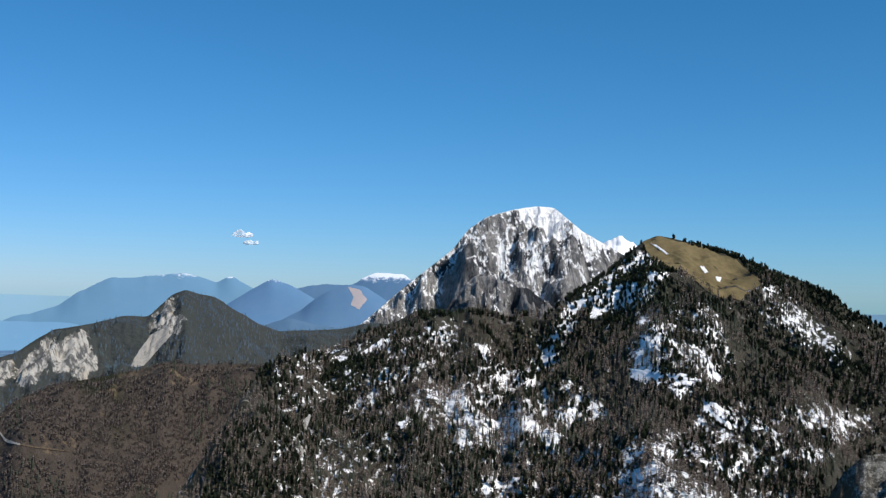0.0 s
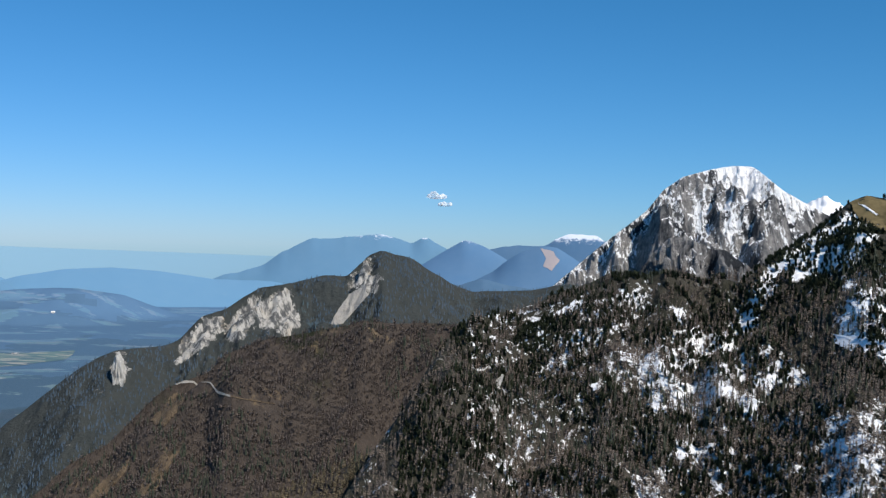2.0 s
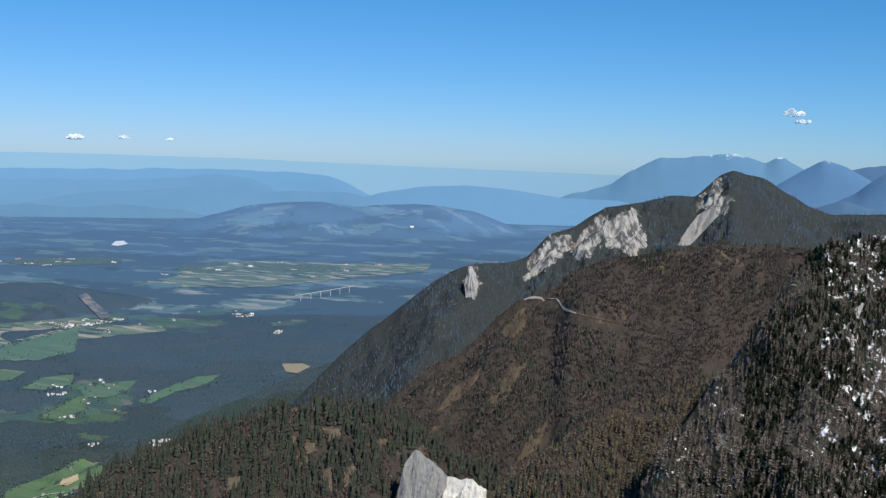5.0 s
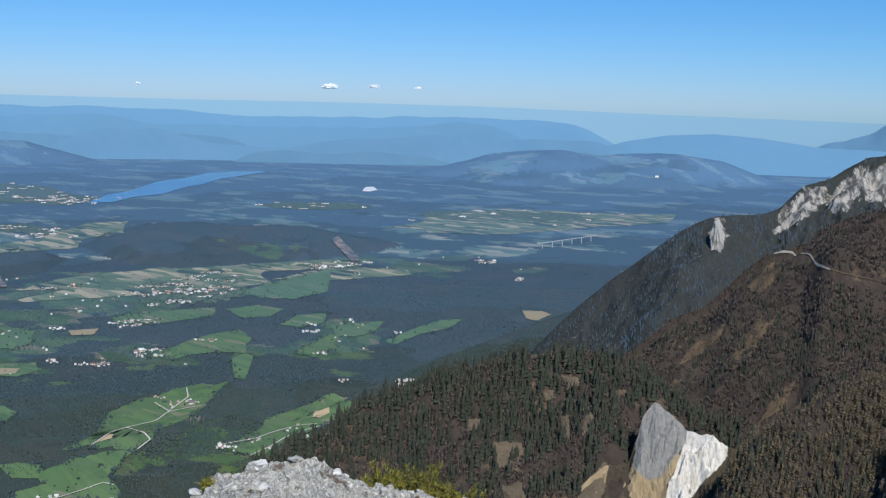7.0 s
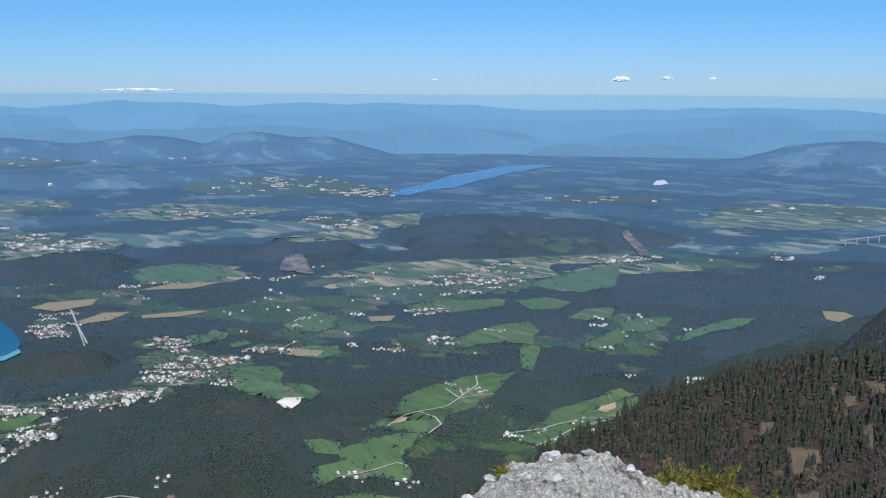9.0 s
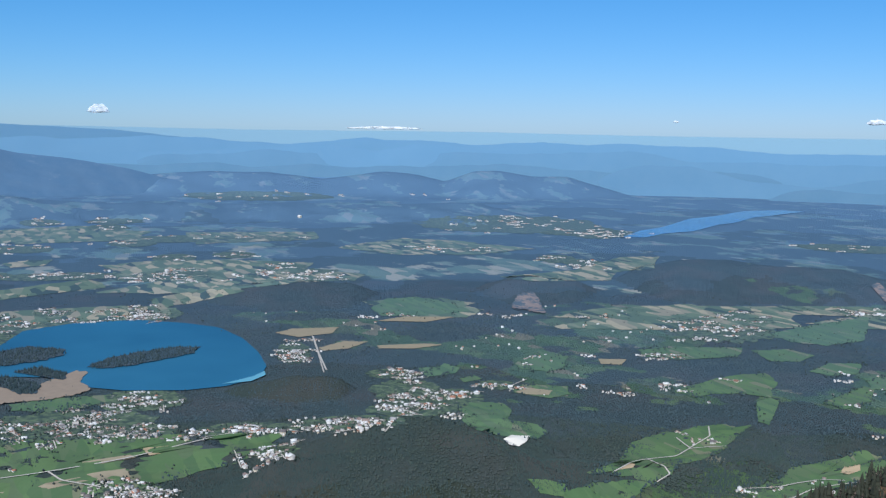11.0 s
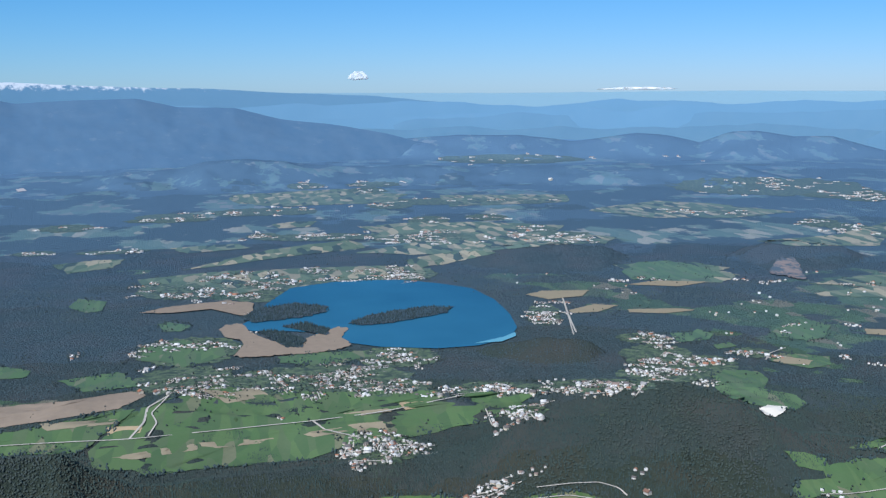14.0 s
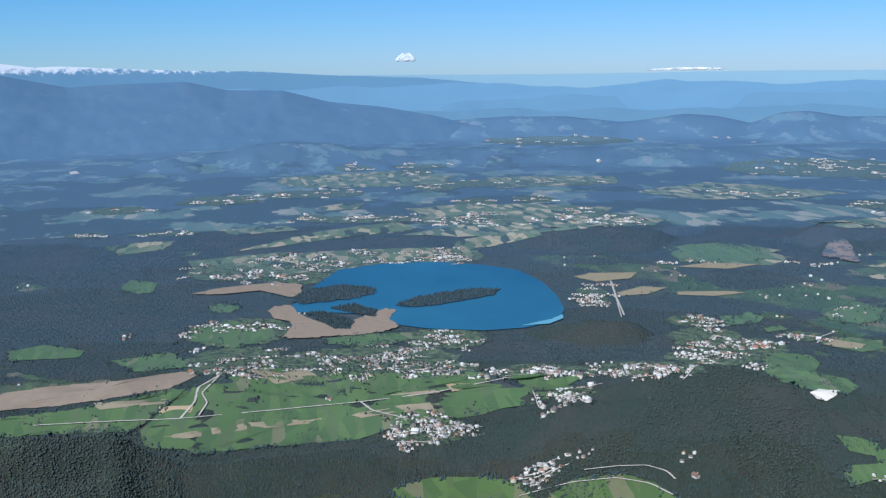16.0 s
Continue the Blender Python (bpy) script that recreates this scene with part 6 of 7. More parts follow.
snow_patch([(-9.3, -9.36), (-11.6, -7.86), (-12.1, -8.25), (-10.5, -9.31)])
snow_patch([(-10.65, 2.6), (-10.8, 2.62), (-11.65, 2.0), (-11.55, 1.97)])
snow_patch([(-13.1, 1.45), (-13.3, 1.48), (-13.5, 1.2), (-13.35, 1.12)])
snow_patch([(-13.85, 0.98), (-14.15, 0.92), (-14.1, 0.68), (-13.95, 0.74)])
snow_patch([(-16.2, 0.5), (-17.0, 0.2), (-16.95, 0.1), (-16.2, 0.4)])
snow_patch([(-3.5, -7.59), (-5.0, -5.84), (-5.5, -6.11), (-4.4, -7.85)])
snow_patch([(-5.3, -6.98), (-6.7, -5.79), (-7.0, -6.21), (-5.9, -8.09)])
snow_patch([(-12.4, -7.82), (-14.3, -6.62), (-14.6, -7.02), (-13.0, -8.21)])

spot("snow_gully", [(6.6, -6.4), (6.9, -6.5), (7.15, -7.0), (7.0, -7.5), (7.2, -8.5), (6.9, -8.5), (6.75, -7.6), (6.85, -7.0)], R1.surface, stone_mat("gully_stones", (0.4, 0.38, 0.34), (0.7, 0.7, 0.68)), "pale stony gully in the forest", "gully", 1.2)
SCREE = stone_mat("scree_stones", (0.28, 0.27, 0.25), (0.42, 0.40, 0.37), 0.3, (1, 1, 1), (0.25, 0.24, 0.22))
EARTH = stone_mat("ochre_earth", (0.075, 0.055, 0.038), (0.20, 0.15, 0.10), 0.25, (1, 1, 0.6), (0.05, 0.04, 0.03))
HSS = HS.surface


def rock_spire(name, az, el_top, el_foot, wide, label):
    """An upright jagged rock that stands on the hill's slope."""
    r = float(HSS.seen(np.array([az]), np.array([el_foot]))[0][0])
    top, foot = r * math.tan(radians(el_top)), r * math.tan(radians(el_foot))
    bm = bmesh.new()
    bmesh.ops.create_icosphere(bm, subdivisions=4, radius=1)
    for v in bm.verts:
        n = noise.fractal(v.co * Vector((2.2, 2.2, 1.2)) + Vector((az, 0, 0)), 0.9, 2.0, 6)
        k = 1 + 0.55 * n
        taper = 1.15 - 0.25 * v.co.z
        v.co = Vector((v.co.x * wide / 2 * k * taper, v.co.y * wide / 2 * k * taper, v.co.z * (top - foot) * 0.8 * (1 + 0.10 * n)))
    me = bpy.data.meshes.new(name)
    bm.to_mesh(me)
    bm.free()
    me.materials.append(stone_mat("white_limestone", (0.34, 0.33, 0.31), (0.66, 0.64, 0.60), 0.25))
    ob = thing(name, me, label, "rock")
    x, y = xy(az, r)
    ob.matrix_world = pose(x, y, top - (top - foot) * 0.8, 0, 0, az)


rock_spire("rock_tooth", 26.2, -5.6, -6.9, 11.5, "upright pale rock tooth out of the forest")
spot("scree_slope", [(15.7, -4.1), (15.3, -3.3), (14.7, -2.45), (13.9, -2.05), (13.75, -2.5), (14.5, -3.4), (15.1, -4.1)], HSS, SCREE, "fan of light grey scree below a rocky summit", "scree", 2, 0.5, 0.05)
for outline in ([(27.9, -13.2), (27.0, -11.9), (25.5, -10.7), (25.6, -11.2), (26.6, -12.4)], [(23.7, -15.7), (22.8, -14.0), (22.0, -13.4), (22.3, -14.6)], [(25.4, -13.2), (24.9, -11.8), (23.8, -10.3), (23.2, -10.5), (24.0, -12.0), (24.7, -12.9)],
                [(24.6, -8.9), (23.4, -7.5), (22.9, -7.8), (23.8, -9.2)]):
    spot("earth_gully", outline, R2.surface, EARTH, "ochre earth gully in the bare forest", "gully", 1.0, 0.3, 0.14, 3.0, "", "earth gullies")
road("forest_track", [(23.4, -7.06), (21.7, -7.1), (21.35, -7.6), (20.7, -7.8)], 0.8, R2.surface, SCREE, "pale forest track along the slope")
road("forest_track", [(20.7, -7.8), (20.0, -7.95), (18.4, -8.2)], 0.6, R2.surface, EARTH, "brown forest track along the slope")

# the broken cliff in front of the wooded knoll
CL = Ridge([(38, -24), (34.5, -20.5), (33.34, -20.18), (32.66, -19.5), (31.3, -18.31), (30.05, -17.98), (29.71, -16.75), (29.45, -15.78), (28.88, -14.86), (28.15, -15.42), (27.2, -16.3), (26.17, -16.34), (25.07, -16.74), (24.27, -17.33), (23.74, -17.41), (22.24, -18.61), (21, -23)], [(21, 535), (29, 555), (36, 520)], 1.15, 0.9, 16, 0.05, 2.6, 71, soft=0.06)


CL.capped, CL.blur = False, 22
CL.relief = lambda x, y: 11 * fbm(x * 0.08, y * 0.05, 6, 85, True) + 11 * fbm(x * 0.22, y * 0.22, 6, 84, True) - 6


def broken_cliff_mat():
    m = Mat("broken_cliff", 0.9, 0.15)
    p = m.pos()

    def place(name):
        at = m.node("ShaderNodeAttribute")
        at.attribute_name = name
        v = m.math("ADD", at.outputs["Fac"], m.math("MULTIPLY", m.math("SUBTRACT", m.noise(m.pos((1, 1, 0.5)), 0.10, 7, 0.72), 0.5), 1.1))
        return m.ramp_range(v, 0.46, 0.54)

    floor = m.mix(m.noise(p, 0.3, 6, 0.7), (0.035, 0.032, 0.024), (0.12, 0.095, 0.065))
    grey = m.mix(m.noise(m.pos((1, 1, 0.6), 20), 0.22, 8, 0.75), (0.13, 0.135, 0.135), (0.46, 0.45, 0.43))
    ochre = m.mix(m.noise(m.pos((1, 1, 0.35)), 0.16, 8, 0.74), (0.20, 0.15, 0.085), (0.58, 0.46, 0.29))
    white = m.mix(m.noise(m.pos((1, 1, 0.22)), 0.14, 8, 0.75), (0.62, 0.58, 0.51), (0.90, 0.89, 0.86))
    white = m.mix(m.ramp(m.noise(m.pos((1, 1, 0.12)), 0.20, 6, 0.7), [(0.55, 0.0), (0.66, 0.7)]), white, (0.50, 0.40, 0.26))
    c = m.mix(place("ochre"), floor, ochre)
    c = m.mix(place("white"), c, white)
    c = m.mix(place("grey"), c, grey)
    c = m.mix(m.ramp(m.noise(m.pos((1, 1, 0.5)), 0.16, 8, 0.78), [(0.59, 0.0), (0.65, 0.8)]), c, (0.055, 0.055, 0.045))
    c = m.mix(m.math("MULTIPLY", m.ramp(m.noise(m.pos((1, 1, 0.7), 30), 0.5, 8, 0.8), [(0.45, 0.0), (0.62, 1.0)]), 0.45), c, m.mix(0.7, c, (0.05, 0.05, 0.045)))
    return m.done(c, m.noise(m.pos((1, 1, 0.6)), 0.22, 9, 0.8), 0.8, 1.4)


broken_cliff = thing("broken_cliff", CL.mesh("broken_cliff", 21.5, 36, 0.05, 90, 40, 0.8, [broken_cliff_mat()]), "freshly broken cliff of grey, ochre and white rock", "cliff", "structure")
broken_cliff.data.shade_flat()
s_ = CL.surface
el_ = np.degrees(np.arctan2(s_.z, s_.r))
for name, outlines in (("grey", [[(28.90, -14.53), (28.10, -15.27), (27.16, -16.21), (27.21, -16.96), (27.83, -17.77), (28.31, -18.62), (28.99, -18.87), (29.79, -18.42), (29.75, -16.98), (29.50, -15.78)]]),
                       ("white", [[(27.19, -16.08), (26.19, -16.15), (25.03, -16.54), (25.08, -17.49), (25.75, -18.18), (26.73, -19.39), (27.47, -20.52), (28.07, -20.60), (28.01, -18.97), (27.47, -17.81)],
                                  [(23.76, -17.17), (24.78, -18.53), (25.83, -19.75), (26.11, -20.32), (25.52, -20.24), (24.33, -19.05), (23.51, -17.94)]]),
                       ("ochre", [[(29.81, -18.09), (29.01, -18.68), (28.21, -18.17), (27.59, -17.28), (27.36, -17.80), (28.01, -18.97), (27.96, -20.58), (30.83, -20.95), (30.24, -19.24)],
                                  [(31.03, -18.09), (31.28, -19.36), (32.24, -20.56), (33.28, -21.22), (33.72, -21.13), (32.88, -19.75), (32.06, -18.94)]])):
    v = within(s_.az[:, None] + 0 * el_, el_, outlines, 0.5)
    broken_cliff.data.attributes.new(name, "FLOAT", "POINT").data.foreach_set("value", v.reshape(-1).astype(np.float32))

KNOLL_EARTH = [[(33.8, -14.0), (32.9, -14.0), (32.7, -14.5), (33.5, -14.7)], [(33.8, -16.0), (33.3, -15.9), (33.2, -17.2), (33.7, -17.1)], [(32.7, -15.6), (32.1, -15.4), (31.9, -16.6), (32.6, -16.9)],
               [(36.7, -19.7), (35.8, -19.4), (35.3, -20.4), (35.7, -21.2), (36.5, -21.3)], [(37.5, -17.6), (36.2, -17.3), (35.5, -17.7), (35.8, -18.8), (37.0, -18.7)],
               [(34.8, -14.8), (34.2, -14.7), (34.1, -15.1), (34.6, -15.3)], [(38.7, -16.4), (37.9, -16.3), (38.0, -16.9), (38.7, -17.0)]]
KNOLL_SCREE = [(33.2, -21.1), (32.4, -19.6), (31.3, -18.1), (31.0, -18.4), (31.3, -19.7), (32.2, -21.0)]
TAN = stone_mat("tan_earth", (0.10, 0.082, 0.06), (0.27, 0.215, 0.15), 0.3, (1, 1, 0.5), (0.06, 0.05, 0.04))
for outline in KNOLL_EARTH:
    spot("earth_patch", outline, HN.surface, TAN, "bare tan earth on the wooded knoll", "earth", 0.8, 0.2, 0.15, 2.0, "", "earth patches of the knoll")
spot("tan_scree", KNOLL_SCREE, HN.surface, TAN, "tan scree chute below the knoll", "scree", 0.8, 0.2, 0.1, 1.5)


# ---- the near woods ----
def slope_trees(ridge, az0, az1, depth, n, low, high, keep=None, sink=0.4, wide=1.0):
    """Trees over a slope: places, turns and sizes."""
    az = rng.uniform(az0, az1, n)
    r = ridge.rc(az) - depth * rng.random(n) ** 0.9 + 4
    z = ridge.surface.at(az, r)
    el = np.degrees(np.arctan2(z, r))
    ok = np.ones(n, bool) if keep is None else keep(az, el, r)
    x, y = xy(az, r)
    h = rng.uniform(low, high, n) * (1 + 0.5 * fbm(x / 40, y / 40, 3, 9))
    return [(np.array((x[i], y[i], z[i] - sink)), rng.uniform(0, 6.3), (h[i] * wide * rng.uniform(0.8, 1.25), h[i] * wide * rng.uniform(0.8, 1.25), h[i])) for i in np.flatnonzero(ok)]


def clump(az, r, scale, seed, level):
    x, y = xy(az, r)
    return fbm(x / scale, y / scale, 4, seed) > level


def off_spots(az, el, spots):
    ok = np.ones(len(az), bool)
    for q in spots:
        ok &= ~inside(az, el, np.array(q))
    return ok


LARCH_M = needle_mat("bare_larch", (0.130, 0.106, 0.090), (0.285, 0.230, 0.190))
SPRUCE_M = needle_mat("spruce_needles", (0.028, 0.034, 0.026), (0.072, 0.079, 0.058))
BEECH_M = needle_mat("bare_beech", (0.088, 0.073, 0.066), (0.200, 0.163, 0.144))
TAN_M = needle_mat("budding_larch", (0.105, 0.086, 0.056), (0.240, 0.195, 0.125))
PINE_M = needle_mat("dwarf_pine_needles", (0.018, 0.024, 0.014), (0.056, 0.064, 0.036))
# the hill's trees hold a share of haze in their colour
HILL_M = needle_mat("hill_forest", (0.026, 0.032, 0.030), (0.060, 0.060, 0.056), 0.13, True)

meadow_top = [(-10.2, 2.75), (-11.0, 2.98), (-12.8, 2.6), (-14.9, 1.85), (-16.2, 0.6), (-15.2, -0.15), (-14.0, -0.1), (-12.9, 0.75), (-11.8, 1.3), (-10.5, 1.9)]
open_snow = [[(-9.8, 0.91), (-8.8, 0.75), (-7.5, -0.29), (-6.6, -1.18), (-8.1, -1.0), (-9.2, -0.25), (-10.3, 0.64)], [(-6.6, -1.18), (-5.9, -2.06), (-5.2, -3.24), (-4.4, -4.85), (-3.9, -5.29), (-5.0, -4.98), (-5.7, -3.52), (-6.4, -2.05)],
             [(-9.6, -3.84), (-10.7, -3.81), (-12.1, -3.96), (-13.2, -4.29), (-12.1, -4.75), (-10.7, -4.58), (-9.8, -4.32)], meadow_top]


m_ = Mat("dry_grass", 0.95, 0.05)
p_ = m_.pos()
GRASS = m_.done(m_.mix(m_.ramp(m_.noise(p_, 0.08, 6, 0.7), [(0.5, 0.0), (0.7, 0.7)]), m_.mix(m_.noise(p_, 0.3, 6, 0.7), (0.095, 0.074, 0.036), (0.215, 0.170, 0.092)), (0.055, 0.050, 0.028)), m_.noise(p_, 0.6, 6, 0.7), 0.6, 0.6)
spot("alpine_meadow", meadow_top, R1.surface, GRASS, "brown dry grass on the mountain's summit", "meadow", 0.6, 0.25, 0.06, 0.8, "structure", "", 12, 90)


def low_part(az, el, r):
    return off_spots(az, el, open_snow) & (el < np.where(az < -12, 1.2, -0.8)) & clump(az, r, 55, 91, -0.16) & (r < R1.rc(az) - np.where(az < -9, 45, 8))


def top_part(az, el, r):
    return off_spots(az, el, [meadow_top]) & clump(az, r, 24, 92, -0.06)


def dark_part(az, el, r):
    return off_spots(az, el, open_snow) & clump(az, r, 70, 93, 0.04) & (el < 0.5) & (r < R1.rc(az) - np.where(az < -9, 45, 4))


wood_of("larch_wood", LARCH, slope_trees(R1, -26, 19.5, 400, 24000, 4.2, 8.2, low_part), LARCH_M, "open wood of bare larches standing in snow")
wood_of("spruce_wood", SPRUCE, slope_trees(R1, -26, 19.5, 400, 11000, 3.2, 7.2, dark_part), SPRUCE_M, "dark spruces among rocks and snow")
SHRUB = bare(13, 0.75, 0.50, 0.05, 12, 0.27)
wood_of("dwarf_pines", SHRUB, slope_trees(R1, -26, 12, 300, 22000, 1.5, 3.4, top_part, 0.2), PINE_M, "dark green dwarf pines on the upper slope")
wood_of("dwarf_pine_belt", SHRUB, slope_trees(R1, -27, -12.5, 70, 4200, 1.1, 2.0, lambda az, el, r: off_spots(az, el, [meadow_top]) | (r > R1.rc(az) - 8), 0.3), PINE_M, "dense belt of dwarf pines along the crest")


TRACK = [(23.6, -6.9), (21.5, -6.95), (21.1, -7.45), (20.0, -7.8), (18.2, -8.1), (18.2, -8.8), (20.1, -8.5), (21.6, -8.1), (21.9, -7.6), (23.6, -7.6)]


def beech_part(az, el, r):
    return clump(az, r, 60, 94, -0.16) & off_spots(az, el, [TRACK])


def spruce_part(az, el, r):
    return clump(az, r, 80, 95, 0.0) & clump(az, r, 14, 195, -0.05) & off_spots(az, el, [TRACK])


wood_of("beech_wood", BEECH, slope_trees(R2, 3, 36, 500, 42000, 3.4, 5.6, beech_part, 1.1), BEECH_M, "dense bare brown forest on the shoulder")
wood_of("spruce_wood", SPRUCE, slope_trees(R2, 3, 36, 500, 15000, 4.0, 7.4, spruce_part), SPRUCE_M, "dark spruces scattered in bare forest")
wood_of("budding_larches", LARCH, slope_trees(R3, 3, 25.5, 300, 15000, 4.6, 8.0, None, 1.2), TAN_M, "tan budding larches on the near slope")
wood_of("spruce_wood", SPRUCE, slope_trees(R3, 3, 25.5, 300, 3600, 4.6, 8.6, spruce_part), SPRUCE_M, "dark spruces among larches")


def knoll_part(az, el, r):
    bare_ = ~off_spots(az, el, KNOLL_EARTH + [KNOLL_SCREE])
    return ~(bare_ & clump(az, r, 9, 197, -0.12)) & clump(az, r, 26, 96, -0.24) & ((az > 31.6) | (r > CL.rc(az) + 12))


wood_of("knoll_spruces", SPRUCE, slope_trees(HN, 20, 58, 240, 11000, 3.6, 12.0, lambda az, el, r: knoll_part(az, el, r) & (clump(az, r, 18, 196, -0.01) | (r > HN.rc(az) - 40)), wide=1.3), SPRUCE_M, "tall dark spruces on the knoll")
wood_of("knoll_brushwood", BEECH, slope_trees(HN, 20, 58, 240, 15000, 2.6, 5.6, knoll_part), BEECH_M, "bare brown brushwood under the knoll's spruces")
wood_of("knoll_larches", LARGE_LARCH, slope_trees(HN, 22, 56, 230, 2600, 4.5, 8.5, knoll_part, wide=1.2), BEECH_M, "bare larches on the knoll")
HS_OPEN = [[(26.45, -7.05), (26.65, -6.3), (26.5, -5.6), (26.2, -5.42), (25.9, -6.1), (25.6, -6.15), (25.9, -7.15)], [(15.7, -4.1), (15.3, -3.3), (14.7, -2.45), (13.9, -2.05), (13.75, -2.5), (14.5, -3.4), (15.1, -4.1)]]
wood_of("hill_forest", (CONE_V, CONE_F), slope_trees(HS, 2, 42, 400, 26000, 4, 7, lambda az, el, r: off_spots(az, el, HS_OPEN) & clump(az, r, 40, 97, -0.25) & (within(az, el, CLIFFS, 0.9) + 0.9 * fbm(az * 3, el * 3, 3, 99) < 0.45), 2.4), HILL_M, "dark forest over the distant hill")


# single trees on the nearest slopes
def tree_parts(name, template, bark, needles, trunk_faces):
    V, F = template
    trunk = mesh_of("trunk", V[:4] if trunk_faces else [(-.012, -.012, 0), (.012, -.012, 0), (0, .014, 0), (0, 0, .6)], [(0, 1, 3), (1, 2, 3), (2, 0, 3)], [bark])
    crown = mesh_of("crown", V, F[3:] if trunk_faces else F, [needles])
    return trunk, crown


m_ = Mat("tree_bark", 0.95, 0.1)
BARK = m_.done(m_.mix(m_.noise(m_.pos((1, 1, 0.3)), 3, 4), (0.05, 0.04, 0.034), (0.13, 0.11, 0.095)))
KINDS = {"spruce_tree": tree_parts("spruce", spruce(7, 8, 0.19, 11), BARK, SPRUCE_M, False), "larch_tree": tree_parts("larch", bare(90, 0.20, 0.05, 0.14, 15, 0.018), BARK, LARCH_M, True)}


def single_trees(kind, places, label, group):
    trunk, crown = KINDS[kind]
    for pos, turn, size in places:
        ob = new(kind)
        ob.matrix_world = Matrix.LocRotScale(Vector(pos), Euler((0, 0, turn)), Vector(size))
        tagged(ob, label, "tree", group)
        part("trunk", trunk, ob)
        part("crown", crown, ob)


wood_of("cliff_spruces", SPRUCE, slope_trees(CL, 23, 30.6, 60, 260, 5, 10, lambda az, el, r: clump(az, r, 14, 98, 0.1) & ((az < 25.6) | (az > 29.6)), 0.3), SPRUCE_M, "small spruces on ledges of the broken cliff")
single_trees("larch_tree", slope_trees(R1, -21, 4, 400, 240, 6, 9, lambda az, el, r: low_part(az, el, r) & (el < -7)), "bare brown larch standing on a snowy slope", "larches on the snowy slope")
single_trees("spruce_tree", slope_trees(HN, 28, 50, 160, 160, 8.5, 12.5, lambda az, el, r: knoll_part(az, el, r)), "tall dark spruce on the wooded knoll", "spruces on the knoll")


# ---- the summit underfoot ----
def limestone_mat(name="summit_limestone", dirt=0.565, tone_k=1.08):
    m = Mat(name, 0.9, 0.2)
    p = m.pos()
    w = m.mapped(m.mix(0.25, p, m.node_colour(p, 7)), (1, 1, 1))
    tone = m.axis(m.cells(w, 30), 0)
    c = m.mix(tone, tuple(v * tone_k for v in (0.42, 0.405, 0.365)), tuple(v * tone_k for v in (0.88, 0.855, 0.79)))
    c = m.mix(m.math("MULTIPLY", m.noise(p, 7, 8, 0.75), 0.5), c, (0.34, 0.34, 0.33))
    c = m.mix(m.ramp(m.noise(p, 9, 6, 0.75), [(dirt, 0.0), (dirt + 0.09, 0.9)]), c, (0.07, 0.065, 0.055))
    c = m.mix(m.ramp(m.noise(p, 1.6, 6, 0.7), [(0.535, 0.0), (0.60, 0.85)]), c, (0.13, 0.085, 0.05))
    edge = m.ramp(m.cells(w, 30, "DISTANCE_TO_EDGE", "Distance"), [(0.0, 0.35), (0.12, 1.0)])
    c = m.mix(edge, m.mix(0.5, c, (0.05, 0.045, 0.04)), c)
    h = m.math("ADD", m.math("MULTIPLY", edge, 0.5), m.math("ADD", m.math("MULTIPLY", tone, 0.6), m.noise(p, 16, 8, 0.8)))
    return m.done(c, h, 0.85, 0.05)


LIME = limestone_mat()
TOP = Ridge([(20, -40), (32, -27), (35, -21.6), (36.7, -20.75), (39.8, -20.25), (42.8, -19.7), (45.0, -19.05), (46.8, -18.42), (49.3, -18.55), (50.5, -19.0), (52.0, -19.55), (53.0, -20.5), (54.1, -21.0), (55.5, -22.0), (58, -25), (66, -40)],
            13.0, -0.20, 1.5, 0.0, 0.5, 0.10, 81)


def rubble(x, y):
    """Blocks and rubble of the summit."""
    return 0.34 * fbm(x * 1.3, y * 1.3, 5, 82, True) + 0.30 * fbm(x * 5.5, y * 5.5, 5, 83, True) - 0.05 - 4.5 * (1 - smooth(np.hypot(x, y), 3.5, 7.0))


TOP.relief, TOP.capped = rubble, False
summit_rock = thing("summit_rock", TOP.mesh("summit_rock", 22, 66, 0.16, 9.5, 9.0, 0.045, [LIME]), "crest of pale weathered limestone rubble at the summit", "rock", "structure")
summit_rock.data.shade_flat()
SIDE = Ridge([(-15, -14), (-18, -10.6), (-18.8, -9.66), (-19.5, -8.3), (-20.4, -7.4), (-21.9, -7.0), (-25, -6.6), (-32, -7.5), (-40, -12)], 15.0, 0.9, 1.7, 0.0, 0.5, 0.12, 84)
SIDE.relief, SIDE.capped = lambda x, y: 1.1 * fbm(x * 0.9, y * 0.9, 6, 88, True) + 0.7 * fbm(x * 3, y * 3, 5, 89, True) - 0.5, False
thing("side_rock", SIDE.mesh("side_rock", -40, -15, 0.13, 9.0, 9.0, 0.07, [limestone_mat("dark_limestone", 0.44, 0.62)]), "grey limestone outcrop beside the summit", "rock", "structure")


def stone_mesh(seed):
    bm = bmesh.new()
    bmesh.ops.create_icosphere(bm, subdivisions=2, radius=1)
    g = np.random.default_rng(seed)
    cuts = g.normal(size=(9, 3))
    cuts /= np.linalg.norm(cuts, axis=1)[:, None]
    for v in bm.verts:
        d = np.array(v.co)
        for c, k in zip(cuts, g.uniform(0.3, 0.62, 9)):
            over = d @ c - k
            if over > 0:
                d = d - c * over
        v.co = Vector(d * (1, 0.8, 0.62))
    me = bpy.data.meshes.new("stone")
    bm.to_mesh(me)
    bm.free()
    me.materials.append(STONE)
    return me


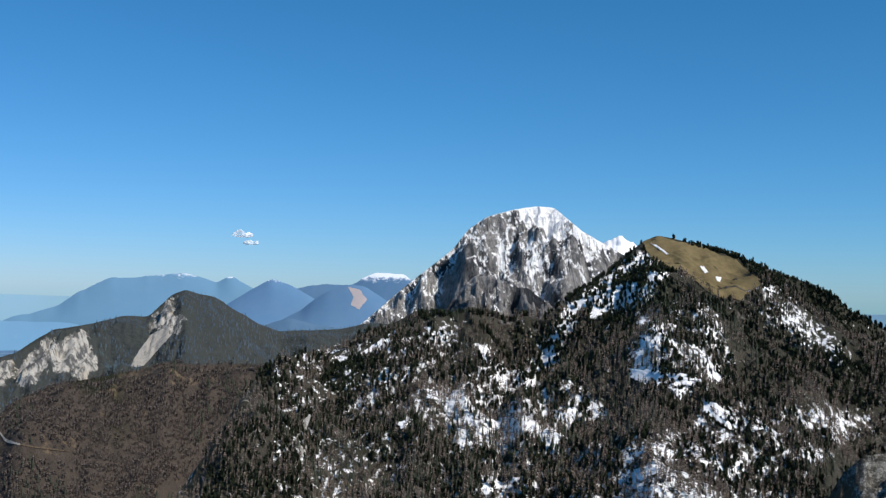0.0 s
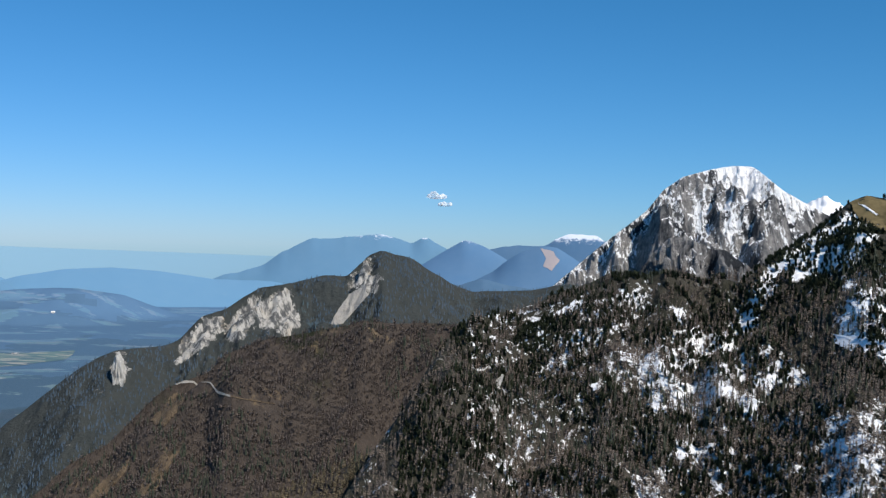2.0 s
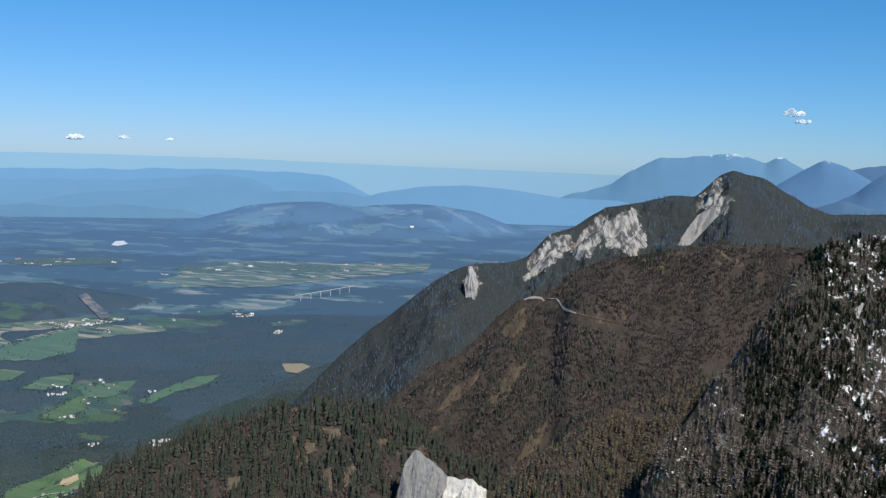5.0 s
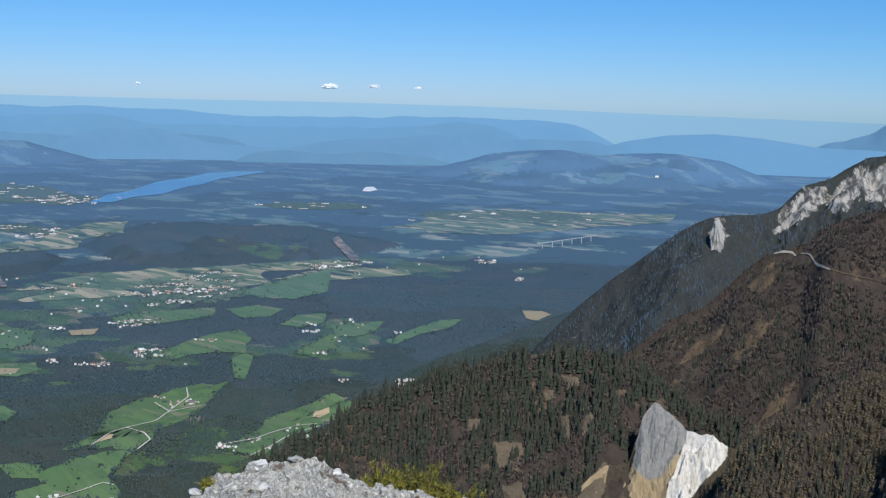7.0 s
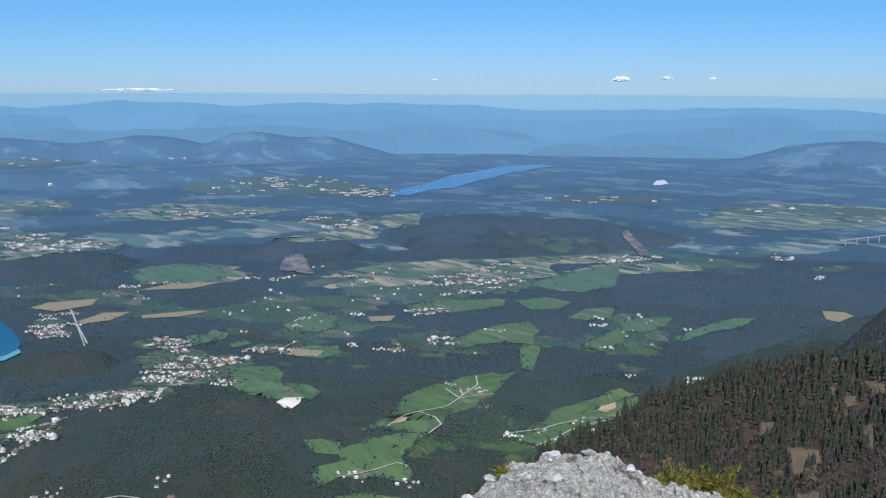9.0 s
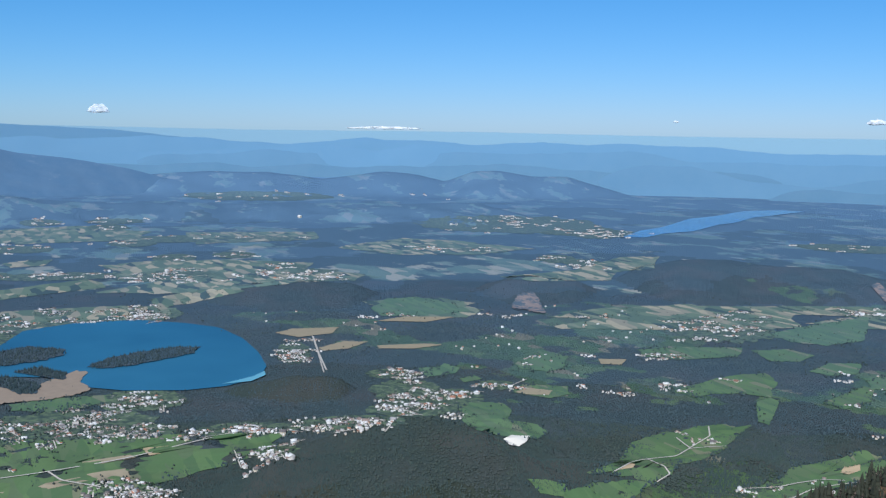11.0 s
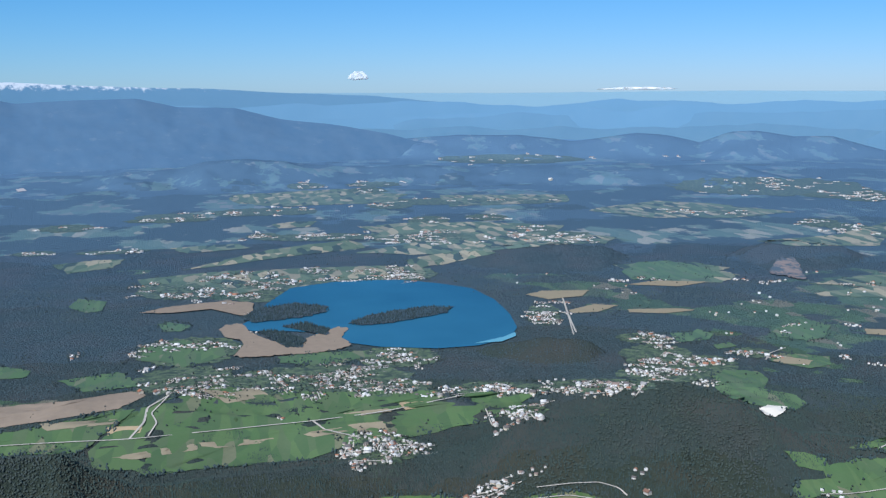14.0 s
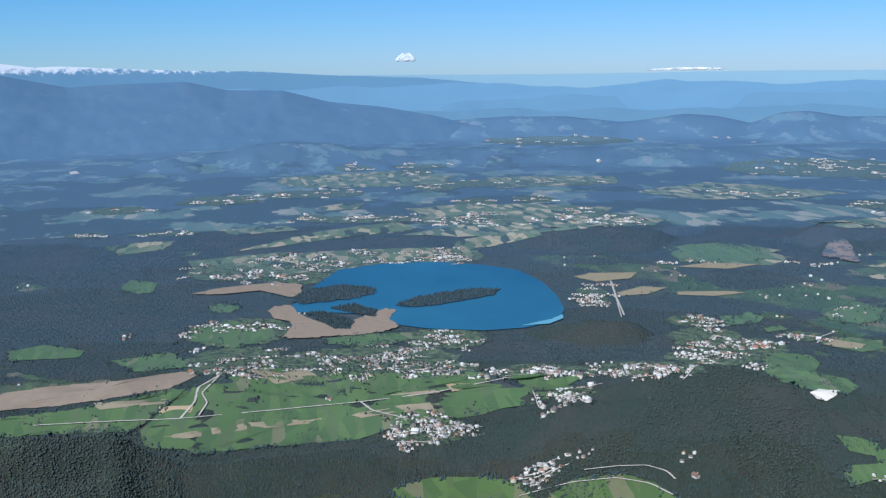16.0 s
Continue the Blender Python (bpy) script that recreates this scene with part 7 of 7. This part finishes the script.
m_ = Mat("loose_stone", 0.9, 0.2)
p_ = m_.pos()
c_ = m_.mix(m_.rand(), (0.38, 0.375, 0.36), (0.80, 0.79, 0.77))
STONE = m_.done(m_.mix(m_.ramp(m_.noise(p_, 12, 6, 0.75), [(0.54, 0.0), (0.68, 0.7)]), c_, (0.10, 0.095, 0.085)), m_.noise(p_, 30, 6, 0.7), 0.8, 0.02)
STONES = [stone_mesh(k) for k in range(7)]
for k in range(290):
    az = rng.uniform(36, 56)
    r = 13.0 - 3.6 * rng.random() ** 1.3
    z = float(TOP.surface.at(np.array([az]), np.array([r]))[0])
    s = 0.022 + 0.085 * rng.random() ** 4
    x, y = xy(az, r)
    ob = new("stone", STONES[k % 7])
    ob.matrix_world = Matrix.LocRotScale((x, y, z + s * 0.12), Euler((rng.uniform(-.5, .5), rng.uniform(-.5, .5), rng.uniform(0, 6.3))), (s, s, s))
    tagged(ob, "loose pale limestone on the summit's crest", "stone", "loose stones on the crest")
for az, r, s in ((52.6, 12.9, 0.17), (51.3, 12.8, 0.14), (49.6, 12.95, 0.18), (53.8, 12.6, 0.13), (54.8, 12.2, 0.15), (46.4, 12.95, 0.12), (47.6, 12.9, 0.11), (45.3, 12.95, 0.12), (55.4, 11.6, 0.14), (50.5, 12.9, 0.12)):
    z = float(TOP.surface.at(np.array([az]), np.array([r]))[0])
    x, y = xy(az, r)
    ob = new("boulder", STONES[int(az * 7) % 7])
    ob.matrix_world = Matrix.LocRotScale((x, y, z + s * 0.2), Euler((0.2, 0.1, az)), (s, s, s))
    tagged(ob, "pale limestone block on the edge of the summit", "stone", "blocks on the crest")


def pine_shrub(az, r, height, seed, label):
    """A dwarf pine: stems that rise in curves, and tufts of needles on them."""
    g = np.random.default_rng(seed)
    z = float(TOP.surface.at(np.array([az]), np.array([r]))[0])
    x, y = xy(az, r)
    ob = tagged(new("dwarf_pine"), label, "shrub", "dwarf pines at the crest")
    ob.matrix_world = pose(x, y, z - 0.1)
    NV, NF, SV, SF = [], [], [], []
    for k in range(22):
        a, lean = g.uniform(0, 6.28), g.uniform(0.1, 0.75)
        h = height * g.uniform(0.55, 1.1)
        stem = [np.array((math.cos(a) * lean * h * u**0.7, math.sin(a) * lean * h * u**0.7, h * u)) for u in np.linspace(0, 1, 6)]
        for i in range(5):
            w, b = 0.014 * (1 - i / 6), len(SV)
            for q in (stem[i], stem[i + 1]):
                SV += [q + (w, 0, 0), q + (-w * 0.5, w, 0), q + (-w * 0.5, -w, 0)]
            SF += [(b, b + 1, b + 4, b + 3), (b + 1, b + 2, b + 5, b + 4), (b + 2, b, b + 3, b + 5)]
        for i in range(95):
            u = g.uniform(0.35, 1.0)
            j = min(4, int(u * 5))
            q = stem[j] + (stem[j + 1] - stem[j]) * (u * 5 - j) + g.normal(0, 0.012, 3)
            d = g.normal(0, 1, 3) + (0, 0, 1.1)
            d = d / np.linalg.norm(d) * g.uniform(0.05, 0.09)
            s = np.cross(d, g.normal(0, 1, 3))
            s = s / np.linalg.norm(s) * 0.007
            b = len(NV)
            NV += [q - s, q + s, q + d]
            NF.append((b, b + 1, b + 2))
    part("stems", mesh_of("stems", SV, SF, [BARK]), ob, "grey-brown stems")
    part("needles", mesh_of("needles", NV, NF, [SHRUB_M]), ob, "yellow-green needles")


m_ = Mat("yellow_green_needles", 0.7, 0.2)
SHRUB_M = m_.done(m_.mix(m_.island(), (0.065, 0.070, 0.012), (0.28, 0.26, 0.05)))
for k, (az, r, h) in enumerate(((43.7, 13.15, 0.32), (43.0, 13.2, 0.50), (42.3, 13.2, 0.60), (41.7, 13.2, 0.66), (41.0, 13.25, 0.66), (40.3, 13.25, 0.60), (39.5, 13.25, 0.56), (38.8, 13.2, 0.55), (52.0, 12.7, 0.16), (56.0, 11.6, 0.34), (56.8, 11.4, 0.36), (54.9, 11.2, 0.3))):
    pine_shrub(az, r, h, 300 + k, "yellow-green dwarf pine bush among the rocks")


# the reddish face of a far peak
P_, uv_, f_ = draped([(4.9, 0.1), (4.3, 0.0), (3.9, -0.5), (4.3, -1.05), (4.75, -0.8), (4.6, -0.4)], RED.surface, 0.3, 6, 60, 0.07, 5, 1.0, 0.0, far=False)
thing("red_face", patch_mesh("red_face", P_, uv_, f_, soil_mat("reddish_rock", (0.24, 0.19, 0.16), (0.56, 0.38, 0.25), 0.26)), "reddish bare rock face of a far mountain", "rock face", "structure")


# ---- clouds, a viaduct, single landmarks ----
m_ = Mat("cloud_white", 1.0, 0.0)
CLOUD = m_.done((0.92, 0.96, 1.0))
m_.put(m_.b.inputs["Alpha"], m_.ramp(m_.noise(m_.pos(), 0.03, 3, 0.6), [(0.38, 0.18), (0.62, 0.75)]))


def cloud(az, el, wide, tall, seed):
    """A flat-bottomed heap of vapour."""
    bm = bmesh.new()
    R = 4720
    half, high = wide * R / 114.6, tall * R / 57.3
    bmesh.ops.create_icosphere(bm, subdivisions=4, radius=1)
    for v in bm.verts:
        big = noise.fractal(Vector((v.co.x * half / high * 0.8 + seed * 7, v.co.y, v.co.z)), 1.0, 2.0, 2)
        fine = noise.fractal(Vector((v.co.x * half / high * 2.5, v.co.y * 2.5, v.co.z * 2.5 + seed)), 0.8, 2.0, 5)
        k = max(0.25, 1 + 0.6 * big + 0.16 * fine)
        v.co = Vector((v.co.x * half * (0.92 + 0.12 * fine), v.co.y * 14 * k, v.co.z * high * k * (0.85 if v.co.z > 0 else 0.25)))
    me = bpy.data.meshes.new("cloud")
    bm.to_mesh(me)
    bm.free()
    me.materials.append(CLOUD)
    me.shade_smooth()
    ob = tagged(new("cloud", me), "small white fair-weather cloud over the horizon", "cloud", "small clouds", "structure")
    a = radians(az)
    ob.matrix_world = pose(-math.sin(a) * R, math.cos(a) * R, R * math.tan(radians(el)), 0, 0, az)


for k, (az, el, w, h) in enumerate(((10.35, 2.62, 1.2, 0.30), (9.9, 2.22, 0.85, 0.20), (55.7, 0.5, 0.3, 0.12), (46.2, 0.55, 1.0, 0.24), (43.9, 0.62, 0.8, 0.16), (41.7, 0.6, 0.5, 0.1), (84.8, 0.6, 1.1, 0.36), (70.6, -0.05, 4.2, 0.12))):
    cloud(az, el, w, h, k + 3)

m_ = Mat("pale_concrete", 0.85, 0.2)
CONCRETE = m_.done(m_.mix(m_.noise(m_.pos(), 0.4, 4), (0.38, 0.40, 0.42), (0.48, 0.50, 0.52)))


def box_mesh(name, sx, sy, sz, mat):
    bm = bmesh.new()
    bmesh.ops.create_cube(bm, size=1, matrix=Matrix.Diagonal((sx, sy, sz, 1)))
    bmesh.ops.bevel(bm, geom=bm.edges[:], offset=min(sx, sy, sz) * 0.08, segments=1, affect="EDGES")
    me = bpy.data.meshes.new(name)
    bm.to_mesh(me)
    bm.free()
    me.materials.append(mat)
    return me


def viaduct(az0, el0, az1, el1, piers, high):
    """A motorway bridge: a deck on tall piers."""
    p0, p1 = (placed(a, high / math.tan(radians(e)) * -1, -high) for a, e in ((az0, el0), (az1, el1)))
    p0, p1 = Vector(p0), Vector(p1)
    ob = tagged(new("viaduct"), "long pale concrete motorway viaduct on tall piers", "bridge")
    ob.matrix_world = Matrix.Translation(p0)
    d = p1 - p0
    deck = part("deck", box_mesh("deck", d.length, 3, 0.7, CONCRETE), ob)
    deck.matrix_local = Matrix.Translation(d / 2) @ d.to_track_quat("X", "Z").to_matrix().to_4x4()
    tall = 14.0
    pier = box_mesh("pier", 0.7, 1.6, tall, CONCRETE)
    for k in range(piers):
        q = part("pier", pier, ob)
        q.matrix_local = Matrix.Translation(d * ((k + 0.5) / piers) + Vector((0, 0, -tall / 2 - 0.5)))


viaduct(35.3, -7.22, 32.3, -6.68, 6, 1245)
